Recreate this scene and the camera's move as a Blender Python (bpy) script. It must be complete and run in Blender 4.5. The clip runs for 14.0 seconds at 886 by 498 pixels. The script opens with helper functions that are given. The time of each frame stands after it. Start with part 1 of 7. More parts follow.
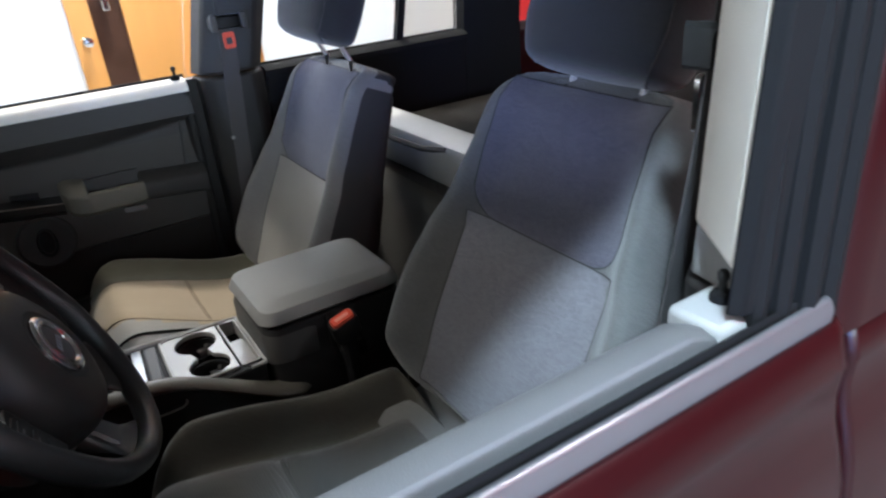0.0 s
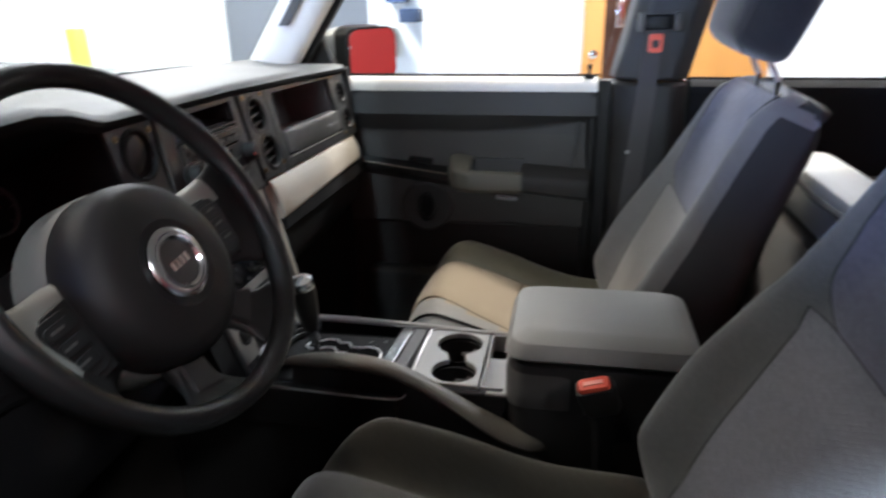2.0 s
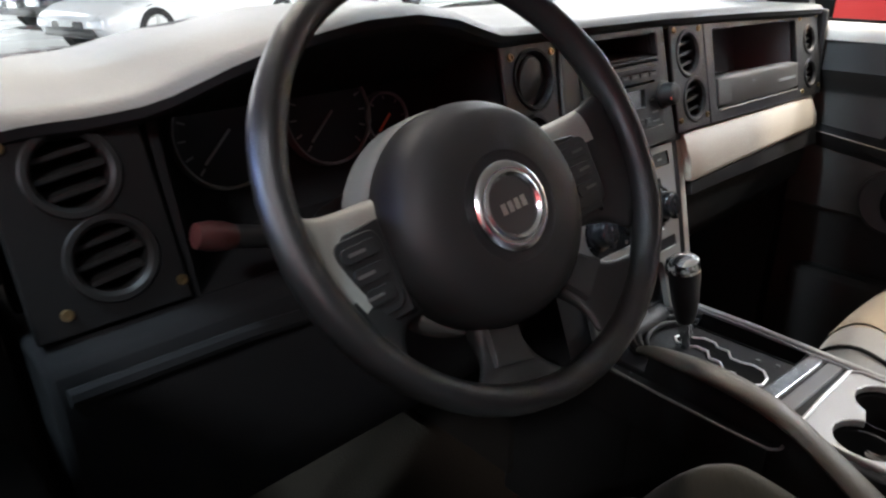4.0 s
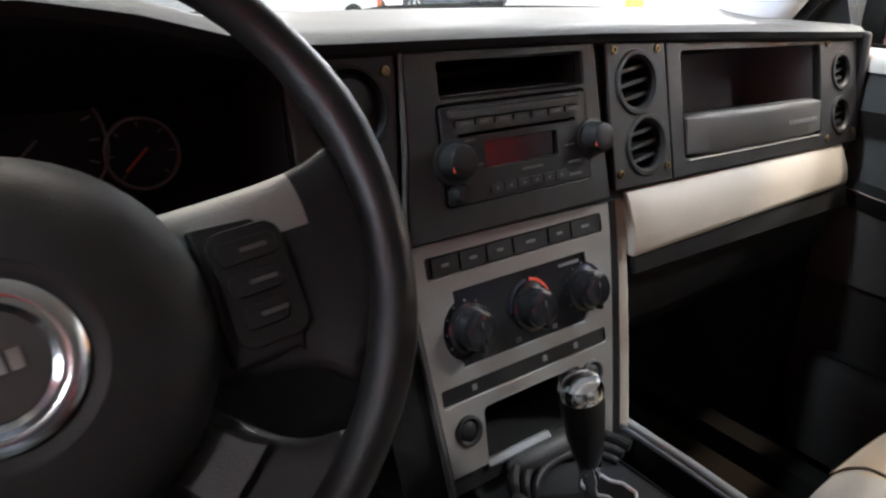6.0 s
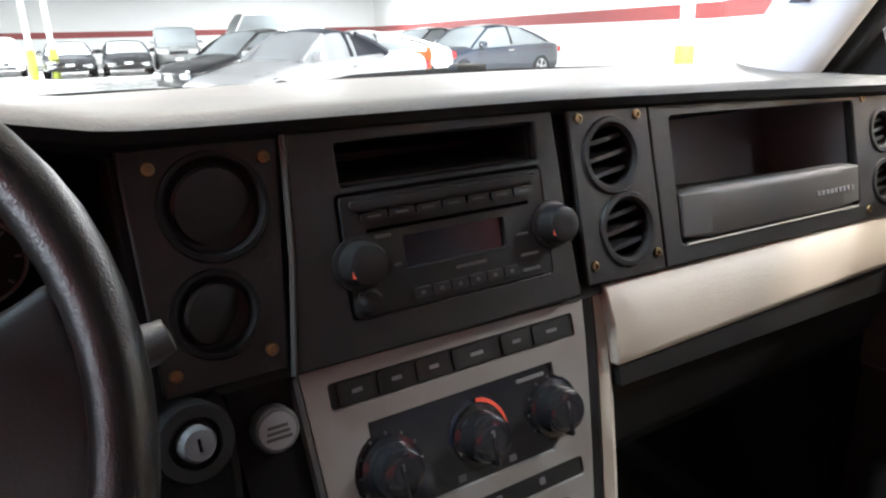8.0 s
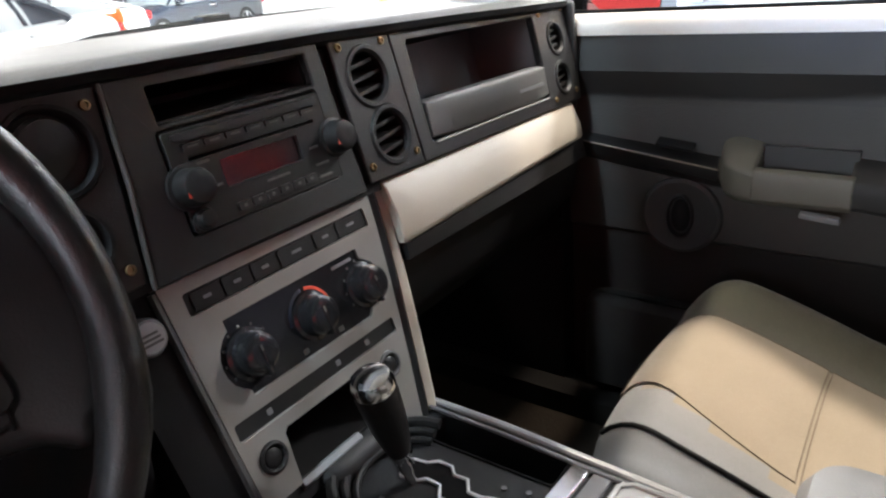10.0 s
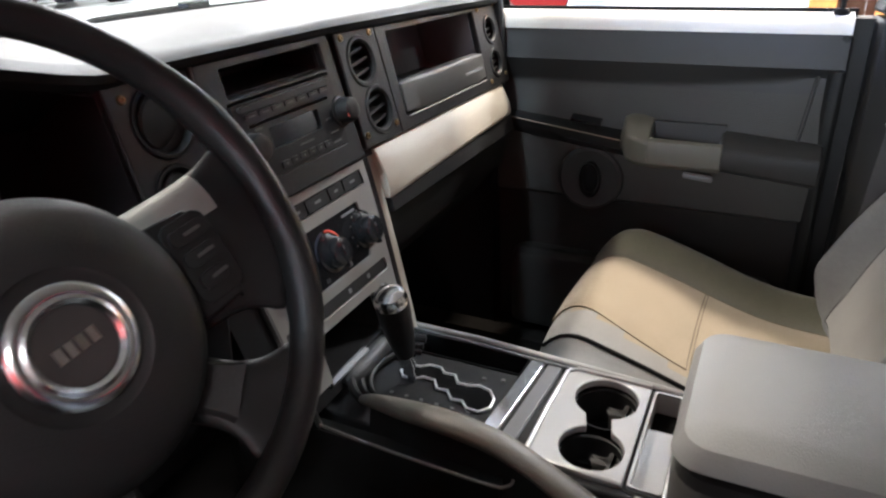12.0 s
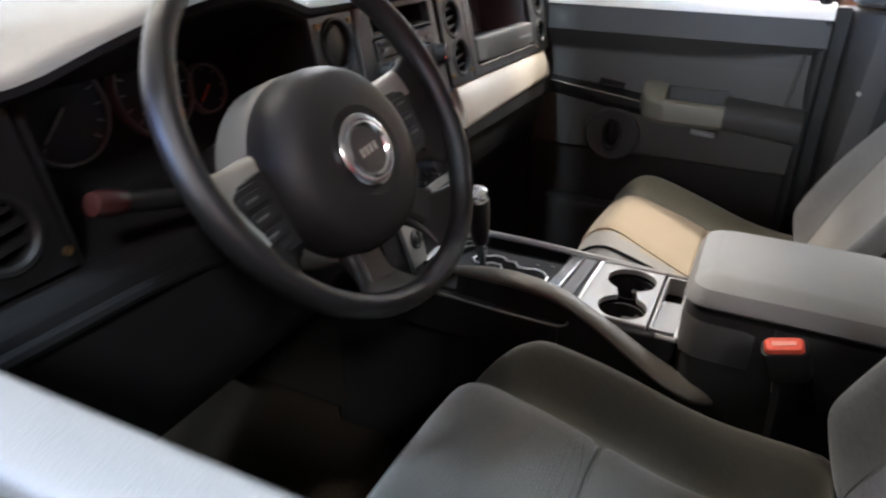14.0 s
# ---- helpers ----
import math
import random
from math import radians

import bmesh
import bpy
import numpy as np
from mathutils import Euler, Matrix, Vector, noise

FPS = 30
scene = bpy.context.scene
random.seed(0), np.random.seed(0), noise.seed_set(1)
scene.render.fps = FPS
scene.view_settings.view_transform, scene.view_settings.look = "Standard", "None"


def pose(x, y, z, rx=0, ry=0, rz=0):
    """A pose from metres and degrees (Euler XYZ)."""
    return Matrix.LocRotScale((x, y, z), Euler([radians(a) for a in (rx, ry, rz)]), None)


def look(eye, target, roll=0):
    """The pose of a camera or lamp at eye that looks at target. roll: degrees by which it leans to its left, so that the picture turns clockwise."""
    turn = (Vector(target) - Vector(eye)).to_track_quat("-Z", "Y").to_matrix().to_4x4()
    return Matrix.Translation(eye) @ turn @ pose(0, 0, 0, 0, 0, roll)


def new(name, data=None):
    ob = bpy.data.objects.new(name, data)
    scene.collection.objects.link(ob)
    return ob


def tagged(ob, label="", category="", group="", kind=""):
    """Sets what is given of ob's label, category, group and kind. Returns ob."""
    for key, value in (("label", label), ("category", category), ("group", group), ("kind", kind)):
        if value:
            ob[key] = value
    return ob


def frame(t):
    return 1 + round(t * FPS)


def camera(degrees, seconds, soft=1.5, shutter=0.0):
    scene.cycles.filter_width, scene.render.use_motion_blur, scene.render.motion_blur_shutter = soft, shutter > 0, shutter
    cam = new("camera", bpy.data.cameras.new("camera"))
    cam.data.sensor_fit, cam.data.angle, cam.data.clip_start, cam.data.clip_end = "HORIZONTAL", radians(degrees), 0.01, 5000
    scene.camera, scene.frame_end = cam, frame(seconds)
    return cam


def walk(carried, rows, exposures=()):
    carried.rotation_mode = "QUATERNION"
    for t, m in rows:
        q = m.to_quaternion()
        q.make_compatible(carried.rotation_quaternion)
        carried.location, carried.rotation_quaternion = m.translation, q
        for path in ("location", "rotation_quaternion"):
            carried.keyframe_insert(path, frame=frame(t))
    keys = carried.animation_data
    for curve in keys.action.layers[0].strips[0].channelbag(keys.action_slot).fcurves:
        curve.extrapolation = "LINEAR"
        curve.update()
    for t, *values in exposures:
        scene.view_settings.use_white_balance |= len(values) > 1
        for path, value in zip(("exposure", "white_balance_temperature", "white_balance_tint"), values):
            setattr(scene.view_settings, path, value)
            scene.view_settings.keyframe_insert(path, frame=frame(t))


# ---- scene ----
cam = camera(66.4, 14.0, soft=2.2, shutter=0.5)
PATH = [
    (0, (-1.14, -0.263, 1.48), (0.415, -1.172, 0.611), -5.2),
    (0.5, (-1.089, -0.351, 1.459), (0.571, -1.089, 0.621), -7.6),
    (1, (-1.043, -0.484, 1.435), (0.731, -0.98, 0.654), -6.3),
    (1.5, (-1.023, -0.521, 1.395), (0.837, -0.544, 0.662), -3.8),
    (2, (-0.968, -0.563, 1.36), (0.873, -0.214, 0.66), -1.0),
    (2.5, (-0.95, -0.597, 1.338), (0.714, 0.152, 0.519), -1.7),
    (3, (-0.927, -0.567, 1.329), (0.583, 0.487, 0.549), 0.9),
    (3.2, (-0.914, -0.547, 1.326), (0.506, 0.643, 0.571), -1.2),
    (5.3, (-0.536, -0.512, 1.284), (0.586, 0.915, 0.444), 1.4),
    (5.5, (-0.503, -0.503, 1.284), (0.613, 0.934, 0.454), 1.6),
    (6, (-0.438, -0.492, 1.279), (0.653, 0.995, 0.506), 1.1),
    (6.5, (-0.385, -0.484, 1.265), (0.681, 1.056, 0.564), 0.5),
    (7, (-0.338, -0.474, 1.273), (0.73, 1.101, 0.656), -1.0),
    (7.5, (-0.299, -0.471, 1.269), (0.725, 1.139, 0.67), -1.2),
    (8, (-0.273, -0.449, 1.274), (0.711, 1.182, 0.665), -1.4),
    (8.5, (-0.284, -0.474, 1.258), (0.845, 1.036, 0.588), -2.8),
    (9, (-0.312, -0.491, 1.249), (0.948, 0.869, 0.498), -3.3),
    (9.2, (-0.329, -0.5, 1.252), (0.992, 0.802, 0.503), -4.3),
    (11.3, (-0.539, -0.53, 1.318), (1.031, 0.378, 0.476), -2.7),
    (11.5, (-0.562, -0.531, 1.323), (1.019, 0.354, 0.477), -2.9),
    (12, (-0.628, -0.523, 1.324), (0.989, 0.286, 0.47), -2.4),
    (12.5, (-0.709, -0.507, 1.334), (0.933, 0.241, 0.47), -1.3),
    (13, (-0.789, -0.491, 1.332), (0.865, 0.226, 0.465), -2.7),
    (13.5, (-0.859, -0.505, 1.323), (0.791, 0.168, 0.415), -2.6),
    (14, (-0.947, -0.534, 1.329), (0.67, 0.237, 0.44), 0.7),
]
walk(cam, [(t, look(eye, target, roll)) for t, eye, target, roll in PATH], exposures=[(0.0, -0.57, 6150, 10), (1.0, -0.48, 6150, 10), (1.5, -0.46, 6200, 10), (2.0, -0.3, 6280, 11), (2.5, -0.03, 6350, 11), (3.0, 0.2, 6380, 12), (3.5, 0.22, 6400, 12), (5.5, 0.05, 6450, 13), (8.5, 0.25, 6500, 13), (12.5, 0.24, 6450, 13), (13.0, 0.34, 6450, 13), (13.5, 0.34, 6450, 13), (14.0, 0.34, 6450, 13)])

# ---- world and light ----
world = bpy.data.worlds.new("showroom_world")
scene.world = world
world.use_nodes = True
bg = world.node_tree.nodes["Background"]
bg.inputs[0].default_value = (0.75, 0.85, 1.0, 1)
bg.inputs[1].default_value = 0.05


def area_lamp(name, m, sx, sy, watts, colour, spread=180):
    data = bpy.data.lights.new(name, "AREA")
    data.shape, data.size, data.size_y, data.energy, data.color = "RECTANGLE", sx, sy, watts, colour
    data.spread = radians(spread)
    ob = new(name, data)
    ob.matrix_world = m
    return ob


DAY, NEUTRAL, WARM = (0.3, 0.46, 1.0), (0.97, 0.98, 1.0), (1.0, 0.91, 0.78)
COOL = (0.68, 0.87, 1.0)
LAMPS = [  # x, y, colour, watts and width of each ceiling fitting, all unseen
    (0.6, 2.1, WARM, 150, 0.3), (2.4, -1.15, WARM, 300, 0.35), (-0.1, 3.7, WARM, 120, 0.5), (-2.36, 0.15, COOL, 200, 0.3), (3.0, -1.5, NEUTRAL, 190, 0.5), (1.9, -6.0, NEUTRAL, 160, 1.1),
    (9.0, 12.0, NEUTRAL, 1200, 1.1), (9.0, 24.0, NEUTRAL, 1800, 1.1), (0.0, 17.0, NEUTRAL, 1150, 1.1), (0.0, 30.0, NEUTRAL, 4200, 1.1),
    (14.0, 36.0, NEUTRAL, 3200, 1.1), (6.5, 4.0, NEUTRAL, 700, 1.1), (-9.0, 14.0, NEUTRAL, 300, 1.1), (-9.0, 28.0, NEUTRAL, 2800, 1.1), (-3.9, -3.0, NEUTRAL, 260, 0.8),
]
CEILING = 4.6
HANG = {3.0: 1.25}  # added: the fitting by the white wall hangs low to light the dash
for lx, ly, colour, watts, size in LAMPS:
    lz = CEILING - HANG.get(lx, 0.0)
    area_lamp("ceiling_lamp_light", look((lx, ly, lz - 0.13), (lx, ly + 0.001, 0)), size, size, watts, colour)

# an unseen narrow spot, added to light the driver's seatback alone
SPOT = look((-2.36, 0.8, 4.3), (-0.62, -0.92, 1.12))
area_lamp("added_seat_light", SPOT, 0.3, 0.3, 10.5, COOL, 25)

# daylight in the opening of the tall window in the left wall
area_lamp("window_daylight", look((-13.7, 7.5, 2.3), (-0.2, -0.5, 1.2)), 7.6, 3.2, 380, DAY, 50)

# fill lamp of an unseen window, added to light the passenger door
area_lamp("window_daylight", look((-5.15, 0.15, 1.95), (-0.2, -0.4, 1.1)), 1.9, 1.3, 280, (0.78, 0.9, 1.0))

# ---- materials ----


def M(name, colour, rough=0.6, metal=0.0, var=0.12, scale=9.0, bump=0.0, grain=400.0, coat=0.0, spec=0.5, stretch=(1, 1, 1), spread=0.12):
    """A procedural surface: colour varied at two scales, roughness that wanders, fine relief."""
    mt = bpy.data.materials.new(name)
    mt.use_nodes = True
    nt = mt.node_tree
    p = nt.nodes["Principled BSDF"]
    tc = nt.nodes.new("ShaderNodeTexCoord")
    mp = nt.nodes.new("ShaderNodeMapping")
    mp.inputs["Scale"].default_value = stretch
    nt.links.new(tc.outputs["Object"], mp.inputs[0])
    n1 = nt.nodes.new("ShaderNodeTexNoise")
    n1.inputs["Scale"].default_value, n1.inputs["Detail"].default_value = scale, 5
    n2 = nt.nodes.new("ShaderNodeTexNoise")
    n2.inputs["Scale"].default_value, n2.inputs["Detail"].default_value = grain, 2
    for n in (n1, n2):
        nt.links.new(mp.outputs[0], n.inputs["Vector"])
    mix = nt.nodes.new("ShaderNodeMix")
    mix.data_type = "RGBA"
    lo, hi = 1 - var, 1 + var
    mix.inputs[6].default_value = (*[min(1, c * lo) for c in colour], 1)
    mix.inputs[7].default_value = (*[min(1, c * hi) for c in colour], 1)
    add = nt.nodes.new("ShaderNodeMath")
    add.operation = "MULTIPLY_ADD"
    add.inputs[1].default_value = 0.35
    nt.links.new(n2.outputs[0], add.inputs[0])
    nt.links.new(n1.outputs[0], add.inputs[2])
    sub = nt.nodes.new("ShaderNodeMath")
    sub.operation = "SUBTRACT"
    sub.inputs[1].default_value = 0.175
    nt.links.new(add.outputs[0], sub.inputs[0])
    nt.links.new(sub.outputs[0], mix.inputs[0])
    nt.links.new(mix.outputs[2], p.inputs["Base Color"])
    mr = nt.nodes.new("ShaderNodeMapRange")
    mr.inputs[3].default_value, mr.inputs[4].default_value = max(0.02, rough - spread), min(1, rough + spread)
    nt.links.new(n1.outputs[0], mr.inputs[0])
    nt.links.new(mr.outputs[0], p.inputs["Roughness"])
    p.inputs["Metallic"].default_value = metal
    p.inputs["Coat Weight"].default_value = coat
    p.inputs["Specular IOR Level"].default_value = spec
    if bump:
        b = nt.nodes.new("ShaderNodeBump")
        b.inputs["Strength"].default_value, b.inputs["Distance"].default_value = bump, 0.001
        nt.links.new(n2.outputs[0], b.inputs["Height"])
        nt.links.new(b.outputs[0], p.inputs["Normal"])
    return mt


def fabric(name, colour, rows=330.0, contrast=0.22, relief=0.6):
    """Woven seat cloth: short dashes in offset rows over a soft mottling."""
    mt = M(name, colour, 0.92, var=0.10, scale=14, spec=0.15, spread=0.05)
    nt = mt.node_tree
    p = nt.nodes["Principled BSDF"]
    tc = [n for n in nt.nodes if n.type == "TEX_COORD"][0]
    br = nt.nodes.new("ShaderNodeTexBrick")
    br.inputs["Scale"].default_value = rows / 4
    br.inputs["Mortar Size"].default_value = 0.03
    br.inputs["Mortar Smooth"].default_value = 0.6
    sw = nt.nodes.new("ShaderNodeSeparateXYZ")
    cb = nt.nodes.new("ShaderNodeCombineXYZ")
    nt.links.new(tc.outputs["Object"], sw.inputs[0])
    nt.links.new(sw.outputs[0], cb.inputs[0])
    ad = nt.nodes.new("ShaderNodeMath")
    ad.operation = "SUBTRACT"
    nt.links.new(sw.outputs[2], ad.inputs[0])
    nt.links.new(sw.outputs[1], ad.inputs[1])
    nt.links.new(ad.outputs[0], cb.inputs[1])
    nt.links.new(cb.outputs[0], br.inputs["Vector"])
    br.inputs[1].default_value = (1, 1, 1, 1)
    br.inputs[2].default_value = (0.75, 0.75, 0.75, 1)
    br.inputs[3].default_value = (1 - contrast * 2, 1 - contrast * 2, 1 - contrast * 2, 1)
    old = p.inputs["Base Color"].links[0].from_socket
    mul = nt.nodes.new("ShaderNodeMix")
    mul.data_type, mul.blend_type = "RGBA", "MULTIPLY"
    mul.inputs[0].default_value = min(1.0, contrast * 3)
    nt.links.new(old, mul.inputs[6])
    nt.links.new(br.outputs[0], mul.inputs[7])
    nt.links.new(mul.outputs[2], p.inputs["Base Color"])
    b = nt.nodes.new("ShaderNodeBump")
    b.inputs["Strength"].default_value, b.inputs["Distance"].default_value = relief, 0.0008
    nt.links.new(br.outputs[1], b.inputs["Height"])
    b.invert = True
    nt.links.new(b.outputs[0], p.inputs["Normal"])
    p.inputs["Sheen Weight"].default_value = 0.25
    p.inputs["Sheen Roughness"].default_value = 0.5
    return mt


def glass(name, tint=(0.9, 0.96, 0.94), rough=0.0, haze=0.0):
    mt = bpy.data.materials.new(name)
    mt.use_nodes = True
    p = mt.node_tree.nodes["Principled BSDF"]
    p.inputs["Base Color"].default_value = (*tint, 1)
    p.inputs["Transmission Weight"].default_value = 1
    p.inputs["Roughness"].default_value = rough
    p.inputs["IOR"].default_value = 1.1
    if haze:  # a thin uneven pale film, added for the haze over the view
        nt = mt.node_tree
        out = nt.nodes["Material Output"]
        film = nt.nodes.new("ShaderNodeBsdfDiffuse")
        film.inputs[0].default_value = (0.85, 0.87, 0.9, 1)
        nz = nt.nodes.new("ShaderNodeTexNoise")
        nz.inputs["Scale"].default_value, nz.inputs["Detail"].default_value = 7, 6
        mr = nt.nodes.new("ShaderNodeMapRange")
        mr.inputs[3].default_value, mr.inputs[4].default_value = haze * 0.5, haze * 1.5
        mix = nt.nodes.new("ShaderNodeMixShader")
        nt.links.new(nz.outputs[0], mr.inputs[0])
        nt.links.new(mr.outputs[0], mix.inputs[0])
        nt.links.new(p.outputs[0], mix.inputs[1])
        nt.links.new(film.outputs[0], mix.inputs[2])
        nt.links.new(mix.outputs[0], out.inputs[0])
    return mt


def glow(name, colour, power):
    mt = M(name, colour, 0.4)
    p = mt.node_tree.nodes["Principled BSDF"]
    p.inputs["Emission Color"].default_value = (*colour, 1)
    p.inputs["Emission Strength"].default_value = power
    return mt


PLASTIC = M("charcoal_grained_plastic", (0.0115, 0.011, 0.0106), 0.47, bump=0.35, grain=900, spec=0.28)
PLASTIC_DARK = M("black_grained_plastic", (0.0095, 0.0093, 0.009), 0.55, bump=0.4, grain=900, spec=0.22)
# darker copy of the dash plastic, for parts in shade on the driver's side
PLASTIC_SHADE = M("shade_black_plastic", (0.0065, 0.0064, 0.0066), 0.6, bump=0.35, grain=900, spec=0.13)
PLASTIC_SOFT = M("satin_black_plastic", (0.0105, 0.0102, 0.01), 0.48, bump=0.15, grain=700, spec=0.22)
PLASTIC_MID = M("medium_grey_plastic", (0.05, 0.048, 0.045), 0.46, bump=0.4, grain=800, spec=0.4)
CONSOLE_TOP = M("satin_graphite_plastic", (0.017, 0.017, 0.0175), 0.52, bump=0.25, grain=900, spec=0.13, var=0.08)
PLASTIC_GREY = M("slate_grey_plastic", (0.115, 0.115, 0.117), 0.45, bump=0.4, grain=800, spec=0.32)
DASHTOP = M("khaki_grey_dash_skin", (0.099, 0.099, 0.094), 0.54, spec=0.34, bump=0.5, grain=700, scale=6)
BEIGE = M("light_khaki_plastic", (0.34, 0.3, 0.24), 0.5, bump=0.4, grain=800)
PILLAR = M("pale_khaki_trim", (0.64, 0.605, 0.54), 0.6, bump=0.4, grain=600)
BEZEL = M("satin_silver_paint", (0.2, 0.19, 0.172), 0.4, metal=0.35, var=0.06, bump=0.06, grain=900)
SILVER = M("bright_silver_plastic", (0.4, 0.395, 0.38), 0.36, metal=0.4, var=0.06)
CHROME = M("chrome", (0.78, 0.78, 0.78), 0.12, metal=1.0, var=0.04, spread=0.05)
GLOSS = M("gloss_black", (0.012, 0.012, 0.013), 0.16, var=0.2, spread=0.08)
# near black, standing in for the shade inside vents, slots and recesses
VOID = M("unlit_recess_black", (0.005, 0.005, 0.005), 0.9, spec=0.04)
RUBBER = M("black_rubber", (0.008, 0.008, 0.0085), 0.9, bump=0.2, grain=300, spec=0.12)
LEATHER = M("worn_black_leather", (0.0085, 0.0078, 0.0076), 0.36, bump=0.35, grain=900, spec=0.28)
HUB_PLASTIC = M("matt_black_cover_plastic", (0.0115, 0.011, 0.0108), 0.5, bump=0.3, grain=900, spec=0.17)
LID_VINYL = M("grey_padded_vinyl", (0.21, 0.21, 0.205), 0.5, bump=0.4, grain=600)
CLOTH = fabric("charcoal_bolster_cloth", (0.108, 0.108, 0.107), rows=420, contrast=0.2, relief=0.4)
# headrest cloth with the shade under the roof put into its colour
CLOTH_HEAD = fabric("shade_dark_headrest_cloth", (0.024, 0.0245, 0.027), rows=420, contrast=0.2, relief=0.4)
CLOTH_INSERT = fabric("dark_woven_insert_cloth", (0.165, 0.16, 0.178), rows=240, contrast=0.3, relief=0.9)
# driver's cushion and rear bench: the shade on them is in the colour
CLOTH_BASE = fabric("shade_dark_cushion_cloth", (0.041, 0.038, 0.031), rows=420, contrast=0.2, relief=0.4)
# passenger's upper insert: the blue light on it is in the colour
CLOTH_BLUE_LIT = fabric("blue_lit_insert_cloth", (0.118, 0.124, 0.168), rows=240, contrast=0.3, relief=0.9)
# driver's upper insert: its purplish shade is in the colour
CLOTH_PLUM_SHADE = fabric("plum_shade_insert_cloth", (0.1, 0.096, 0.127), rows=240, contrast=0.3, relief=0.9)
# inserts of the driver's cushion, darkened for the same shade
CLOTH_CUSHION = fabric("shade_dark_cushion_insert", (0.04, 0.037, 0.033), rows=300, contrast=0.2, relief=0.6)
CLOTH_GREY = fabric("light_grey_cloth", (0.24, 0.235, 0.225), rows=640, contrast=0.08, relief=0.3)
CLOTH_OLIVE_SHADE = fabric("olive_shade_bolster_cloth", (0.09, 0.087, 0.062), rows=420, contrast=0.16, relief=0.4)
CLOTH_TAN = fabric("khaki_insert_cloth", (0.29, 0.238, 0.172), rows=560, contrast=0.1, relief=0.4)
CLOTH_MID = fabric("mid_grey_cloth", (0.15, 0.15, 0.15), rows=420, contrast=0.16, relief=0.5)
SIDE_CLOTH = M("black_seat_side_vinyl", (0.01, 0.0097, 0.0095), 0.75, bump=0.4, grain=600, spec=0.2)
SEAT_SIDE = M("charcoal_seat_side_vinyl", (0.024, 0.0245, 0.026), 0.7, bump=0.4, grain=600, spec=0.2)
HUB_SIDE_LIT = M("lit_hub_side_plastic", (0.1, 0.098, 0.09), 0.5, bump=0.3, grain=800, spec=0.25)
SPOKE_GREY = M("mid_grey_spoke_plastic", (0.17, 0.168, 0.15), 0.5, bump=0.3, grain=800, spec=0.3)
OLIVE = M("olive_grey_plastic", (0.088, 0.082, 0.064), 0.5, bump=0.4, grain=800, spec=0.4)
DOOR_LOWER = M("black_brown_door_plastic", (0.016, 0.0145, 0.013), 0.65, bump=0.5, grain=600, spec=0.2)
# lighter than the door shoulder, for the light the insert catches
DOOR_INSERT_LIT = M("lit_door_insert_vinyl", (0.038, 0.036, 0.0325), 0.6, bump=0.9, grain=420, spec=0.3)
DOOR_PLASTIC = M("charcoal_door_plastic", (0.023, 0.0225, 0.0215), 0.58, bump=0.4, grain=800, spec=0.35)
TAN_THREAD = M("brown_seam_thread", (0.12, 0.095, 0.065), 0.9)
DULL_LINE = M("dull_bronze_plastic", (0.2, 0.165, 0.125), 0.4)
SEAM = M("seam_thread", (0.03, 0.03, 0.03), 0.9)
CARPET = M("black_loop_carpet", (0.012, 0.0105, 0.009), 0.97, bump=1.0, grain=260, spec=0.1)
BELT = M("grey_belt_webbing", (0.045, 0.042, 0.042), 0.8, bump=0.5, grain=500, stretch=(1, 1, 5))
RED_BTN = M("red_orange_plastic", (0.62, 0.075, 0.04), 0.35)
RED_PAINT = M("dark_red_metallic_paint", (0.016, 0.0015, 0.0022), 0.33, coat=0.15, spec=0.2, var=0.1, scale=3)
BRASS = M("brass_screw", (0.2, 0.14, 0.07), 0.38, metal=0.9)
HEADLINER = M("pale_headliner_cloth", (0.5, 0.48, 0.43), 0.95, bump=0.4, grain=500)
WHITE_WALL = M("white_painted_wall", (0.88, 0.89, 0.88), 0.75, var=0.03, scale=1.5)
# unseen ceiling, dark so that little light bounces into the cabin
CEILING_PAINT = M("low_bounce_ceiling_grey", (0.16, 0.16, 0.165), 0.8, var=0.05, scale=1.5)
RED_STRIPE = M("maroon_wall_stripe", (0.3, 0.05, 0.05), 0.6, var=0.08)
RED_WALL = M("red_painted_wall", (0.5, 0.02, 0.02), 0.5, var=0.1, scale=0.8)
FLOOR = M("polished_grey_concrete", (0.33, 0.33, 0.325), 0.28, var=0.12, scale=0.7, spread=0.15)
GREY_DOOR = M("grey_steel_door", (0.17, 0.18, 0.2), 0.5, var=0.06)
WOOD = M("orange_oak_veneer", (0.6, 0.27, 0.07), 0.42, var=0.16, scale=14, stretch=(1, 1, 0.08))
YELLOW = M("yellow_green_guard_paint", (0.68, 0.78, 0.1), 0.5)
TAUPE = M("taupe_grained_plastic", (0.09, 0.08, 0.064), 0.5, bump=0.4, grain=800)
PALE_PANEL = M("pale_grey_load_panel", (0.42, 0.42, 0.4), 0.6, bump=0.3, grain=500)
PANE = glass("clear_glass")
SCREEN_PANE = glass("hazy_windscreen_glass", haze=0.03)
LIT = glow("lit_diffuser", (0.9, 0.95, 1.0), 6.0)

# ---- mesh tools ----


def base(name, at, label, category, group="", kind=""):
    """An Empty at a thing's base; its parts keep the world's own axes."""
    e = new(name)
    e.empty_display_size = 0.05
    e.location = at
    return tagged(e, label, category, group, kind)


